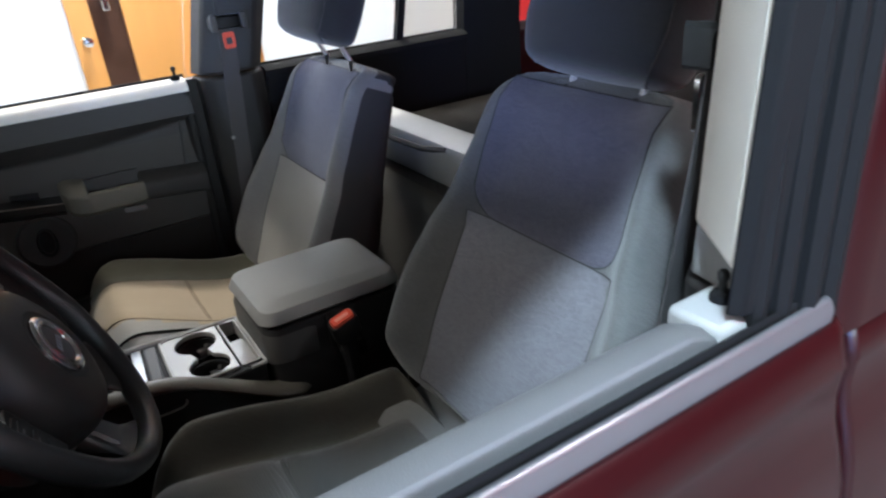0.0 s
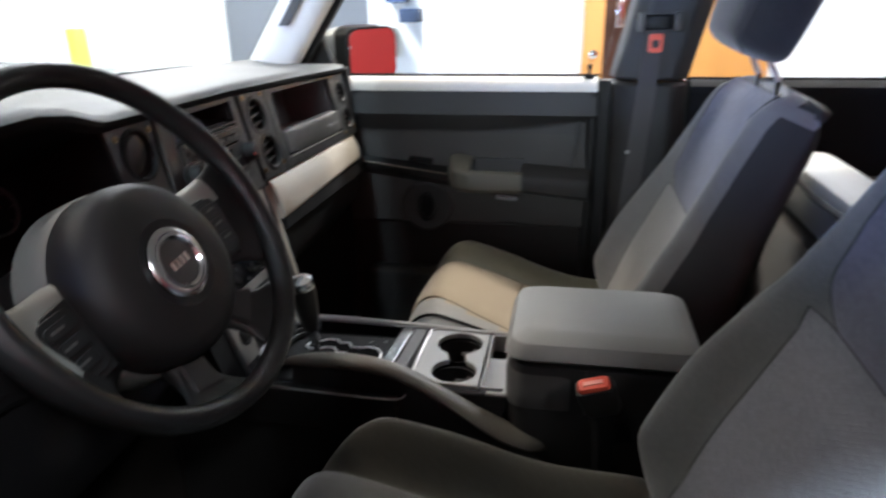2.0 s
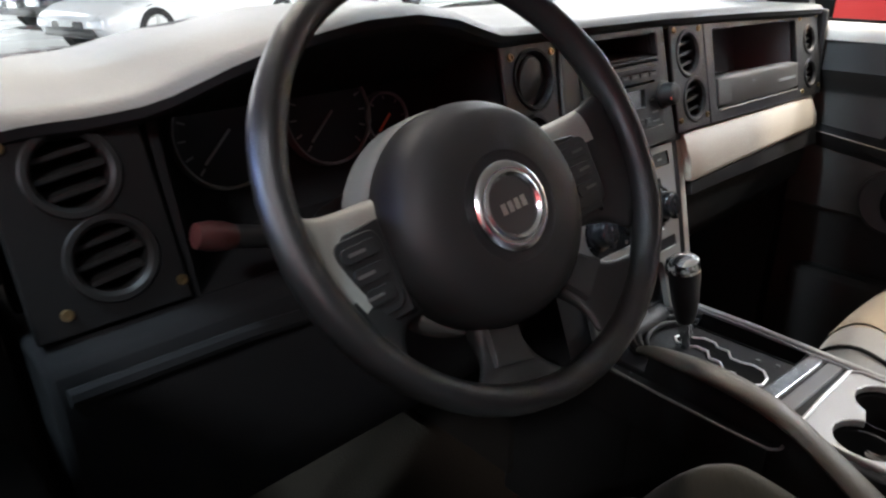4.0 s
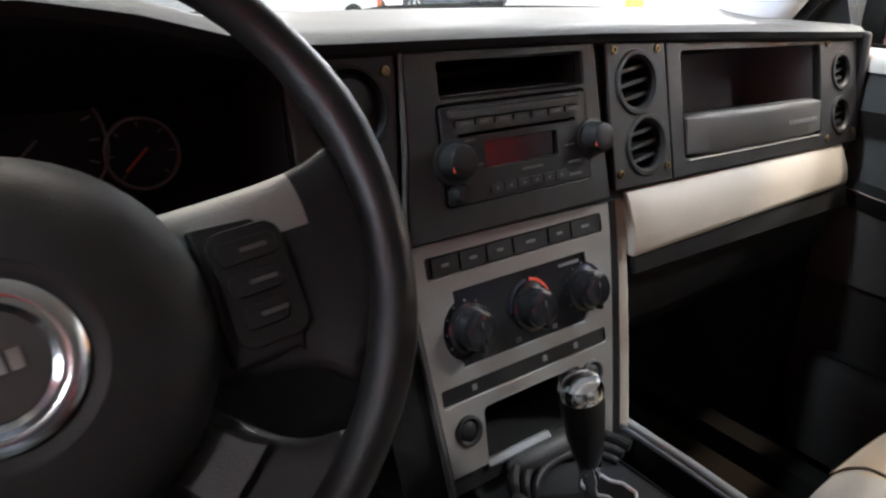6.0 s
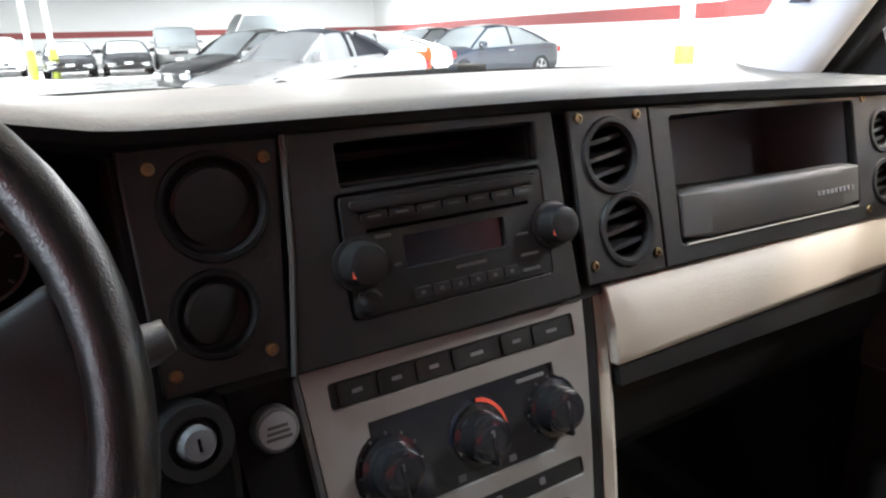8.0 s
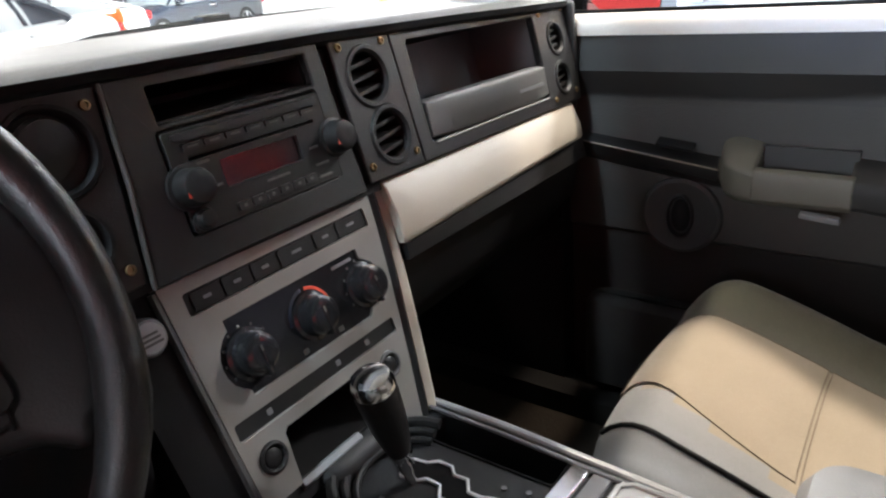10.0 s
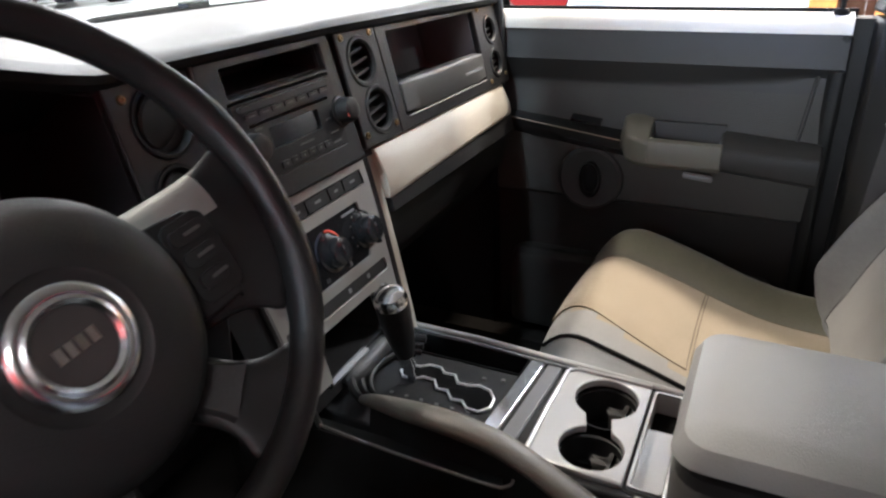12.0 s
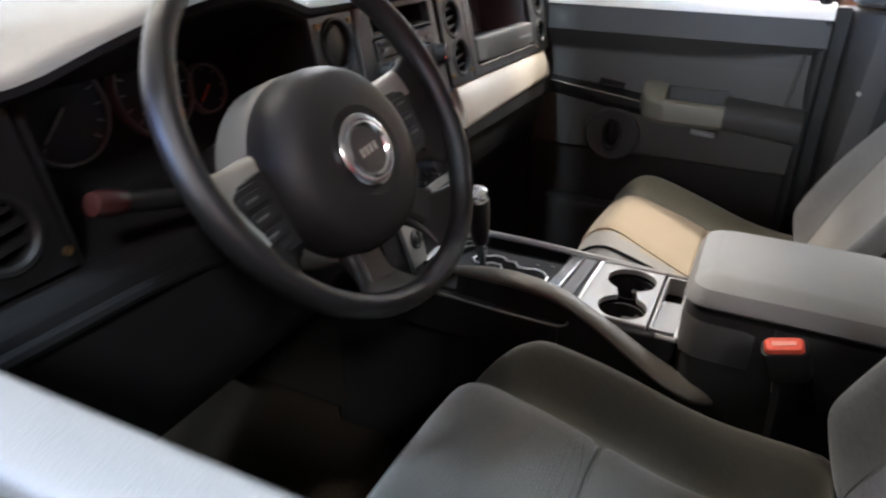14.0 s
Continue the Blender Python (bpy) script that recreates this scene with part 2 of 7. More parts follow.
def part(name, bm, material, parent=None, label="", smooth=True, sub=0, bevel=0.0):
    """Links a bmesh as one mesh object under a thing or a part."""
    bmesh.ops.recalc_face_normals(bm, faces=bm.faces)
    me = bpy.data.meshes.new(name)
    bm.to_mesh(me)
    bm.free()
    for m in material if isinstance(material, (list, tuple)) else (material,):
        me.materials.append(m)
    ob = new(name, me)
    if parent:
        ob.parent = parent
        ob.matrix_parent_inverse = Matrix.Translation(parent.location).inverted()
    if bevel:
        md = ob.modifiers.new("soft_edges", "BEVEL")
        md.width, md.segments, md.limit_method, md.angle_limit = bevel, 2, "ANGLE", radians(40)
    if sub:
        md = ob.modifiers.new("smooth", "SUBSURF")
        md.levels = md.render_levels = sub
    if smooth:
        for f in me.polygons:
            f.use_smooth = True
        if not sub:
            me.set_sharp_from_angle(angle=radians(38))
    if label:
        tagged(ob, label)
    return ob


def box(bm, x0, x1, y0, y1, z0, z1, f=None):
    v = [bm.verts.new((x, y, z)) for x in (x0, x1) for y in (y0, y1) for z in (z0, z1)]
    for a, b, c, d in ((0, 1, 3, 2), (4, 6, 7, 5), (0, 4, 5, 1), (2, 3, 7, 6), (0, 2, 6, 4), (1, 5, 7, 3)):
        bm.faces.new((v[a], v[b], v[c], v[d]))
    if f:
        for w in v:
            w.co = f(*w.co)
    return v


def B(x0, x1, y0, y1, z0, z1, f=None):
    bm = bmesh.new()
    box(bm, x0, x1, y0, y1, z0, z1, f)
    return bm


def rrect(a0, a1, b0, b1, r=0.004, n=4):
    pts = []
    for ca, cb, s in ((a1 - r, b1 - r, 0), (a0 + r, b1 - r, 1), (a0 + r, b0 + r, 2), (a1 - r, b0 + r, 3)):
        for k in range(n + 1):
            t = (s + k / n) * math.pi / 2
            pts.append((ca + r * math.cos(t), cb + r * math.sin(t)))
    return pts


def circle(ca, cb, r, n=28, rb=None):
    return [(ca + r * math.cos(2 * math.pi * k / n), cb + (rb or r) * math.sin(2 * math.pi * k / n)) for k in range(n)]


def plate(bm, outer, holes, d0, d1, f):
    """A plate with holes: outlines in (a, b), from depth d0 (back) to d1 (front), laid by f(a, b, d)."""
    loops = []
    edges = []
    for pts in (outer, *holes):
        vs = [bm.verts.new((a, b, 0)) for a, b in pts]
        loops.append(vs)
        edges += [bm.edges.new((vs[k], vs[(k + 1) % len(vs)])) for k in range(len(vs))]
    made = bmesh.ops.triangle_fill(bm, edges=edges, use_beauty=True)
    faces = [g for g in made["geom"] if isinstance(g, bmesh.types.BMFace)]
    twin = {}
    for vs in loops:
        for v in vs:
            twin[v] = bm.verts.new(f(v.co.x, v.co.y, d0))
    for fc in faces:
        bm.faces.new([twin[v] for v in reversed(fc.verts)])
    for vs in loops:
        for k in range(len(vs)):
            a, b = vs[k], vs[(k + 1) % len(vs)]
            bm.faces.new((a, b, twin[b], twin[a]))
    for vs in loops:
        for v in vs:
            v.co = f(v.co.x, v.co.y, d1)
    return bm


def P(outer, holes, d0, d1, f):
    return plate(bmesh.new(), outer, holes, d0, d1, f)


def loft(bm, rings, caps=True, closed=True):
    vs = [[bm.verts.new(p) for p in r] for r in rings]
    n = len(vs[0])
    for a, b in zip(vs, vs[1:]):
        for k in range(n if closed else n - 1):
            bm.faces.new((a[k], a[(k + 1) % n], b[(k + 1) % n], b[k]))
    if caps and closed:
        bm.faces.new(list(reversed(vs[0])))
        bm.faces.new(vs[-1])
    return vs


def L(rings, caps=True, closed=True):
    bm = bmesh.new()
    loft(bm, rings, caps, closed)
    return bm


def spline(pts, n):
    """Points along a smooth curve through pts."""
    pts = [Vector(p) for p in pts]
    out = []
    for k in range(n + 1):
        t = k / n * (len(pts) - 1)
        i = min(int(t), len(pts) - 2)
        u = t - i
        p0, p1, p2, p3 = pts[max(i - 1, 0)], pts[i], pts[i + 1], pts[min(i + 2, len(pts) - 1)]
        out.append(0.5 * (2 * p1 + (p2 - p0) * u + (2 * p0 - 5 * p1 + 4 * p2 - p3) * u * u + (3 * p1 - p0 - 3 * p2 + p3) * u**3))
    return out


def tube(path, r, n=10, closed=False, rb=None, up=(0, 0, 1)):
    """A round or oval bar along a path."""
    path = [Vector(p) for p in path]
    rings = []
    for k, p in enumerate(path):
        a = path[k - 1] if k or closed else path[k]
        b = path[(k + 1) % len(path)] if closed or k + 1 < len(path) else path[k]
        t = (b - a).normalized()
        s = t.cross(Vector(up))
        s = s.normalized() if s.length > 1e-4 else Vector((1, 0, 0))
        w = s.cross(t)
        rings.append([p + s * (r * math.cos(2 * math.pi * j / n)) + w * ((rb or r) * math.sin(2 * math.pi * j / n)) for j in range(n)])
    if closed:
        rings.append(rings[0])
    bm = L(rings, caps=not closed)
    if closed:
        bmesh.ops.remove_doubles(bm, verts=bm.verts, dist=1e-6)
    return bm


def lathe(profile, m=None, n=28, ring=False):
    """A turned shape: profile of (radius, height) along the pose m's z; ring: the profile closes on itself."""
    rings = [[Vector((r * math.cos(2 * math.pi * k / n), r * math.sin(2 * math.pi * k / n), h)) for k in range(n)] for r, h in profile]
    if m:
        rings = [[m @ p for p in r] for r in rings]
    if ring:
        bm = L(rings + [rings[0]], caps=False)
        bmesh.ops.remove_doubles(bm, verts=bm.verts, dist=1e-7)
        return bm
    return L(rings)


def facing(at, way):
    """A pose at a place whose z points along way."""
    return Matrix.Translation(at) @ Vector(way).to_track_quat("Z", "Y").to_matrix().to_4x4()


def merge(*bms):
    out = bmesh.new()
    for b in bms:
        me = bpy.data.meshes.new("piece")
        b.to_mesh(me)
        b.free()
        out.from_mesh(me)
        bpy.data.meshes.remove(me)
    return out


def slab(x0, x1, y0, y1, z0, z1, r, n=5):
    rows = []
    for z, e in ((z0, r * 0.5), (z0 + r * 0.4, 0.0), (z1 - r, 0.0), (z1 - r * 0.35, r * 0.3), (z1, r)):
        rows.append([(a, b, z) for a, b in rrect(x0 + e, x1 - e, y0 + e, y1 - e, max(0.03 - e * 0.3, 0.012), n)])
    return L(rows)


# ---- the showroom ----
def flat_wall(name, a, b, z0, z1, material, thick=0.2, openings=()):
    """A wall from a to b, its room side to the left of that way."""
    a, b = Vector((*a, 0)), Vector((*b, 0))
    way = (b - a).normalized()
    side = Vector((way.y, -way.x, 0))
    f = lambda s, z, d: a + way * s + side * (-d) + Vector((0, 0, z))
    bm = P([(0, z0), ((b - a).length, z0), ((b - a).length, z1), (0, z1)], [[(p, r), (q, r), (q, s), (p, s)] for p, q, r, s in openings], -thick, 0, f)
    return tagged(part(name, bm, material, smooth=False), kind="structure"), f


floor = tagged(part("floor", B(-14, 26, -9, 47, -0.2, 0.0), FLOOR, smooth=False), "polished pale grey concrete showroom floor", "floor", kind="structure")
ceiling = tagged(part("ceiling", B(-14, 26, -9, 47, CEILING, CEILING + 0.2), CEILING_PAINT, smooth=False), "unseen showroom ceiling, dark grey to keep bounced light low", "ceiling", kind="structure")
wall_right, f_right = flat_wall("wall_near", (3.66, -3.8), (3.66, 0.42), 0, CEILING, WHITE_WALL, 0.25, openings=())
# unseen dark stretch, added to narrow the red reflection in the radio display
wall_near_dark, f_near_dark = flat_wall("wall_near_dark", (3.66, -9), (3.66, -5.3), 0, CEILING, GREY_DOOR, 0.25)
tagged(wall_near_dark, "added dark grey wall stretch, unseen, to cut a red reflection", "wall")
wall_near_red, f_near_red = flat_wall("wall_near_red", (3.66, -5.3), (3.66, -3.8), 0, CEILING, RED_WALL, 0.25)
tagged(wall_near_red, "red painted showroom wall", "wall")
tagged(wall_right, "plain white painted showroom wall", "wall")
wall_ahead, f_ahead = flat_wall("wall_ahead", (22.4, 46), (-14, 46), 0, CEILING, WHITE_WALL)
tagged(wall_ahead, "white showroom wall with a maroon stripe", "wall")
wall_side, f_side = flat_wall("wall_side", (13.5, 10), (22.4, 46), 0, CEILING, WHITE_WALL)
wall_bend, f_bend = flat_wall("wall_bend", (9.0, 4.8), (13.5, 10), 0, CEILING, WHITE_WALL)
for w in (wall_side, wall_bend):
    tagged(w, "white showroom wall with a maroon stripe", "wall")
wall_link, f_link = flat_wall("wall_link", (9.0, -9), (9.0, 4.8), 0, CEILING, WHITE_WALL, openings=[(11.36, 13.6, 0, 2.6)])
tagged(wall_link, "white showroom wall around a grey steel door", "wall")
wall_left, f_left = flat_wall("wall_left", (-14, 46), (-14, 1.2), 0, CEILING, WHITE_WALL, openings=[(34.5, 42.5, 0.6, 4.0)])
tagged(wall_left, "white showroom wall with a tall window", "wall")
# unseen wall, set close so that the wheel rim picks up its red
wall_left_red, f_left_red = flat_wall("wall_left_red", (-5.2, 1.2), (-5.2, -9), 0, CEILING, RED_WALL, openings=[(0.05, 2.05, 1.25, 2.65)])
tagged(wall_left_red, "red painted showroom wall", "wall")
wall_return, f_return = flat_wall("wall_return", (-14, 1.2), (-5.2, 1.2), 0, CEILING, WHITE_WALL)
tagged(wall_return, "plain white painted showroom wall", "wall")
window_1 = base("window_1", (-14.1, 7.5, 0.6), "tall showroom window with slim white bars", "window", kind="structure")
for k in range(5):
    part("window_frame", P(rrect(34.47 + 2 * k, 34.55 + 2 * k, 0.6, 4.0, 0.01), [], -0.15, -0.05, f_left), WHITE_WALL, window_1)
part("backdrop", P([(34, 0.2), (43, 0.2), (43, 4.4), (34, 4.4)], [], -0.4, -0.35, f_left), glow("daylight_sky", (0.55, 0.75, 1.0), 2.5), window_1, "pale daylight beyond the window", smooth=False)
# unseen window, added to hold the fill lamp for the passenger door
added_window = base("added_window", (-5.3, 0.15, 1.25), "added unseen window with slim white bars in the red wall", "window", kind="structure")
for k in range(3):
    part("window_frame", P(rrect(0.04 + 0.975 * k, 0.1 + 0.975 * k, 1.25, 2.65, 0.01), [], -0.15, -0.05, f_left_red), WHITE_WALL, added_window)
part("backdrop", P([(0.02, 1.05), (2.25, 1.05), (2.25, 2.85), (0.02, 2.85)], [], -0.4, -0.35, f_left_red), glow("added_window_glow", (0.75, 0.87, 1.0), 2.0), added_window, "pale daylight beyond the window", smooth=False)
wall_back, f_back = flat_wall("wall_back", (-14, -9), (26, -9), 0, CEILING, RED_WALL)
tagged(wall_back, "red painted showroom wall", "wall")
for f, length in ((f_side, 37.0), (f_bend, 6.87), (f_ahead, 36.4)):
    tagged(part("trim", P([(0, 1.45), (length, 1.45), (length, 1.8), (0, 1.8)], [], 0.0, 0.012, f), RED_STRIPE, smooth=False), "maroon painted band along the wall", "wall stripe", kind="structure")
door = base("door_steel", (9.05, 3.5, 0), "dark grey double steel door in the white wall", "door", kind="structure")
for k in (0, 1):
    leaf = part("leaf", P(rrect(11.37 + k * 1.115, 12.475 + k * 1.115, 0.01, 2.59, 0.01), [], -0.08, -0.03, f_link), GREY_DOOR, door, bevel=0.004)
    part("door_handle", P(rrect(12.36 + k * 0.16, 12.43 + k * 0.16, 0.95, 1.15, 0.02), [], -0.03, 0.01, f_link), CHROME, leaf)
for k, (z0, z1, d) in enumerate(((1.02, 1.2, 0.25), (1.28, 1.42, 0.2), (0.55, 0.95, 0.3))):
    tagged(part("wall_box", P(rrect(10.55 + 0.2 * k, 10.85 + 0.2 * k, z0, z1, 0.02), [], 0.0, d, f_link), GLOSS if k != 2 else SILVER, bevel=0.01), "small dark equipment box fixed to the white wall", "box")
wood = base("door_wood", (3.6, -1.0, 0), "orange oak door with a tall dark glass strip", "door", kind="structure")
fr = lambda y, z, d: (3.66 - d, y, z)
part("leaf", P([(-1.75, 0.01), (-0.62, 0.01), (-0.62, 2.25), (-1.75, 2.25)], [[(-0.93, 0.25), (-0.75, 0.25), (-0.75, 2.1), (-0.93, 2.1)]], 0.0, 0.045, fr), WOOD, wood, bevel=0.003)
part("dark_pane", P([(-0.93, 0.25), (-0.75, 0.25), (-0.75, 2.1), (-0.93, 2.1)], [], 0.008, 0.02, fr), M("brown_smoked_glass", (0.06, 0.03, 0.02), 0.1, var=0.3), wood, "smoked brown glass strip")
part("handle", merge(lathe([(0.025, 0), (0.025, 0.012), (0.01, 0.014), (0.01, 0.045), (0.026, 0.05), (0.028, 0.07), (0.012, 0.08)], facing((3.615, -0.69, 1.0), (-1, 0, 0)))), CHROME, wood, "round chrome knob")
part("handle", B(3.56, 3.62, -0.86, -0.82, 1.16, 1.32), CHROME, wood, bevel=0.008)
for px, py in ((8.0, 6.4), (0.3, 28.5), (1.0, 28.5), (-4.0, 30.0)):
    col = base("column", (px, py, 0), "white round column with a yellow-green lower guard", "column", "columns in the showroom", "structure")
    part("shaft", lathe([(0.1, 1.0), (0.1, CEILING)], pose(px, py, 0)), WHITE_WALL, col)
    part("guard", lathe([(0.14, 0), (0.14, 0.98), (0.125, 1.02), (0.1, 1.02)], pose(px, py, 0)), YELLOW, col)
for lx, ly, colour, watts, size in LAMPS:
    h = size / 2
    lz = CEILING - HANG.get(lx, 0.0)
    lamp = base("ceiling_light", (lx, ly, lz), "square white ceiling light with a lit diffuser", "ceiling light", "ceiling lights")
    part("frame", P(rrect(lx - h - 0.06, lx + h + 0.06, ly - h - 0.06, ly + h + 0.06, 0.03), [rrect(lx - h, lx + h, ly - h, ly + h, 0.02)], lz, lz - 0.1, lambda a, b, d: (a, b, d)), SILVER, lamp)
    part("diffuser", B(lx - h, lx + h, ly - h, ly + h, lz - 0.09, lz - 0.07), LIT, lamp)
    if lz < CEILING:
        part("top_plate", B(lx - h, lx + h, ly - h, ly + h, lz - 0.012, lz), SILVER, lamp)
        part("rod", tube([(lx, ly, lz - 0.01), (lx, ly, CEILING)], 0.012, 8), SILVER, lamp)

# unseen can built round the added seat spot
spot = base("spotlight", tuple(SPOT.translation), "added unseen black spotlight can on a short stem", "spotlight")
part("can", lathe([(0.215, -0.01), (0.228, -0.012), (0.23, 0.0), (0.2, 0.14), (0.07, 0.18), (0.02, 0.185), (0.02, 0.17), (0.18, 0.13)], SPOT, 28, True), GLOSS, spot)
part("stem", tube([SPOT @ Vector((0, 0, 0.17)), (-2.42, 0.86, 4.53), (-2.42, 0.86, CEILING)], 0.012, 8), GLOSS, spot)

# ---- the vehicle's shell ----
shell = base("vehicle_body", (0, -0.6, 0), "dark red sport utility vehicle body with an open driver's window", "car")
CX = -0.03


# the driver's side: a shoulder under the window, a crease, a hollow and a bulge
DOOR_SIDE = [(-0.858, 0.46), (-0.858, 1.125), (-0.882, 1.136), (-0.888, 1.13), (-0.8955, 1.105), (-0.898, 1.096), (-0.8965, 1.086), (-0.895, 1.065), (-0.8985, 1.04), (-0.906, 1.015), (-0.914, 0.98), (-0.922, 0.9), (-0.928, 0.8), (-0.92, 0.46)]


def side_wall(s):
    """Lower body side with its sill; s = 1 passenger, -1 driver."""
    if s < 0:
        return DOOR_SIDE
    xi, xo = 0.76, 0.9
    prof = [(xi, 0.45), (xo, 0.42), (xo + s * 0.03, 0.75), (xo + s * 0.025, 1.0), (xo, 1.09), (xo - s * 0.012, 1.135), (xi + s * 0.03, 1.15), (xi, 1.12)]
    return prof


for s, y0, y1, nm in ((1, -0.66, 0.64, "body_side"), (1, -2.6, -0.84, "body_side"), (-1, -2.6, -0.822, "body_side"), (-1, 0.2, 0.64, "body_side")):
    prof = side_wall(s)
    part(nm, L([[(x, y, z) for x, z in prof] for y in (y0, y1)]), RED_PAINT, shell, bevel=0.008)
# floor pan, firewall, roof, tailgate
part("floor_pan", P([(-0.9, -2.6), (0.88, -2.6), (0.88, 0.55), (-0.9, 0.55)], [], 0.36, 0.42, lambda a, b, d: (a, b, d)), M("dark_brown_loop_carpet", (0.02, 0.0155, 0.0115), 0.97, bump=1.0, grain=260, spec=0.05), shell, "dark brown loop carpet")
part("firewall", B(-0.85, 0.83, 0.42, 0.47, 0.42, 1.15), CARPET, shell)
nose = []
for y, drop, tuck in ((0.64, 0.0, 0.0), (0.9, 0.004, 0.0), (1.25, 0.014, 0.004), (1.6, 0.034, 0.012), (1.72, 0.055, 0.03), (1.77, 0.1, 0.07)):
    half = [(0.91 - tuck, 0.45 + drop), (0.93 - tuck, 0.8), (0.91 - tuck, 1.0 - drop), (0.84 - tuck, 1.065 - drop), (0.55, 1.105 - drop), (0.0, 1.125 - drop)]
    nose.append([(CX + x, y, z) for x, z in half] + [(CX - x, y, z) for x, z in reversed(half[:-1])])
part("bonnet", L(nose), RED_PAINT, shell, "dark red bonnet and wings", bevel=0.012)
for wx, wy, way in ((0.82, 1.15, 1), (0.82, -1.85, 1), (-0.9, 1.15, -1), (-0.9, -1.85, -1)):
    m = facing((wx, wy, 0.36), (way, 0, 0))
    wh = part("wheel", lathe([(0.2, -0.12), (0.34, -0.12), (0.36, -0.09), (0.36, 0.06), (0.34, 0.085), (0.24, 0.09), (0.23, 0.07)], m, 32), RUBBER, shell, "black tyre")
    part("rim", lathe([(0.232, 0.065), (0.225, 0.08), (0.19, 0.06), (0.06, 0.05), (0.05, 0.07), (0.0005, 0.07)], m, 28), SILVER, wh)
part("cowl", B(-0.8, 0.78, 0.42, 0.63, 1.06, 1.085), PLASTIC_DARK, shell)
part("roof_skin", L([[(x, y, z) for x, z in ((-0.86, 1.625), (-0.8, 1.7), (-0.55, 1.75), (0, 1.765), (0.5, 1.75), (0.72, 1.7), (0.76, 1.625), (0.70, 1.63), (0, 1.7), (-0.8, 1.63))] for y in (-0.16, -0.25, -1.2, -2.5, -2.64)]), RED_PAINT, shell, bevel=0.01)
part("headliner", B(-0.82, 0.73, -2.6, -0.17, 1.605, 1.628), HEADLINER, shell, "pale cloth headliner")
part("tailgate", P(rrect(-0.86, 0.82, 0.45, 1.72, 0.06), [rrect(-0.62, 0.58, 1.16, 1.6, 0.05)], -2.66, -2.58, lambda a, b, d: (a, d, b)), PLASTIC_DARK, shell)


part("kick_panel", B(0.67, 0.74, 0.0, 0.46, 0.42, 1.15), RUBBER, shell)
part("kick_panel", B(-0.86, -0.75, 0.0, 0.46, 0.42, 1.15), PLASTIC_DARK, shell)
part("door_jamb", B(0.722, 0.765, -0.86, -0.615, 0.42, 1.165), PLASTIC_DARK, shell, "black door jamb")
part("sill_plate", B(0.62, 0.9, -2.5, 0.45, 0.40, 0.47), CARPET, shell)
part("sill_plate", B(-0.94, -0.7, -2.5, 0.45, 0.40, 0.47), PLASTIC_DARK, shell)


def a_pillar(s):
    """Khaki inner trim and red outer post beside the windscreen."""
    x = 0.665 if s > 0 else -0.74
    lean = lambda z: 0.245 - 0.74 * (z - 1.2)
    rings, outer = [], []
    for k in range(9):
        z = 1.15 + k * 0.0625
        y, xx = lean(z), x - s * (z - 1.15) * 0.16
        rings.append([(xx - s * 0.012, y + 0.0, z), (xx - s * 0.022, y - 0.04, z), (xx - s * 0.016, y - 0.098, z), (xx + s * 0.004, y - 0.138, z), (xx + s * 0.049, y - 0.138, z), (xx + s * 0.045, y, z)])
        outer.append([(xx + s * 0.05, y + 0.02, z), (xx + s * 0.05, y - 0.145, z), (xx + s * 0.085, y - 0.14, z), (xx + s * 0.085, y + 0.01, z)])
    part("pillar_trim", L(rings), PILLAR, shell, "pale khaki windscreen pillar trim", sub=1)
    part("pillar_post", L(outer), PLASTIC_DARK if s > 0 else RED_PAINT, shell)
    return lean


lean = a_pillar(1)
a_pillar(-1)
part("grab_recess", L([[(0.637 - 0.16 * (z - 1.15) + dx, lean(z) - 0.06 + dy, z) for dx, dy in ((0, -0.012), (0.012, -0.012), (0.012, 0.012), (0, 0.012))] for z in (1.3, 1.33, 1.40, 1.43)]), PLASTIC_MID, shell)


def b_pillar(s):
    x = 0.695 if s > 0 else -0.80
    if s > 0:
        up = [(x - 0.0, -0.66), (x - 0.03, -0.70), (x - 0.03, -0.79), (x, -0.825), (x + 0.07, -0.83), (x + 0.07, -0.65)]
    else:
        up = [(-0.868, -0.668), (-0.79, -0.722), (-0.768, -0.76), (-0.765, -0.83), (-0.79, -0.86), (-0.868, -0.86)]
    def ring(z, grow=0.0):
        return [(px - s * (z - 1.17) * 0.1 * (z > 1.17) * (s > 0) - s * grow, py - (z - 1.17) * (0.22 if s > 0 else 0.05) * (z > 1.17), z) for px, py in up]
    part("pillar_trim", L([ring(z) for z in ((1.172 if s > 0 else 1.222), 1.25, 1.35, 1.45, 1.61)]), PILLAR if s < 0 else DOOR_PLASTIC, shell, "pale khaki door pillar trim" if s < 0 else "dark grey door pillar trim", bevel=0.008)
    if s < 0:
        up = [(-0.862, -0.716), (-0.787, -0.728)] + up[2:-1] + [(-0.862, -0.86)]
        part("pillar_foot", L([ring(z) for z in (1.172, 1.19, 1.219)]), LID_VINYL, shell, "light grey foot of the door pillar trim", bevel=0.004)
    part("pillar_lower_trim", L([ring(z, 0.006) for z in (0.43, 0.7, 0.95, 1.168)]), PLASTIC, shell, "grey lower pillar trim", bevel=0.008)


b_pillar(1)
b_pillar(-1)
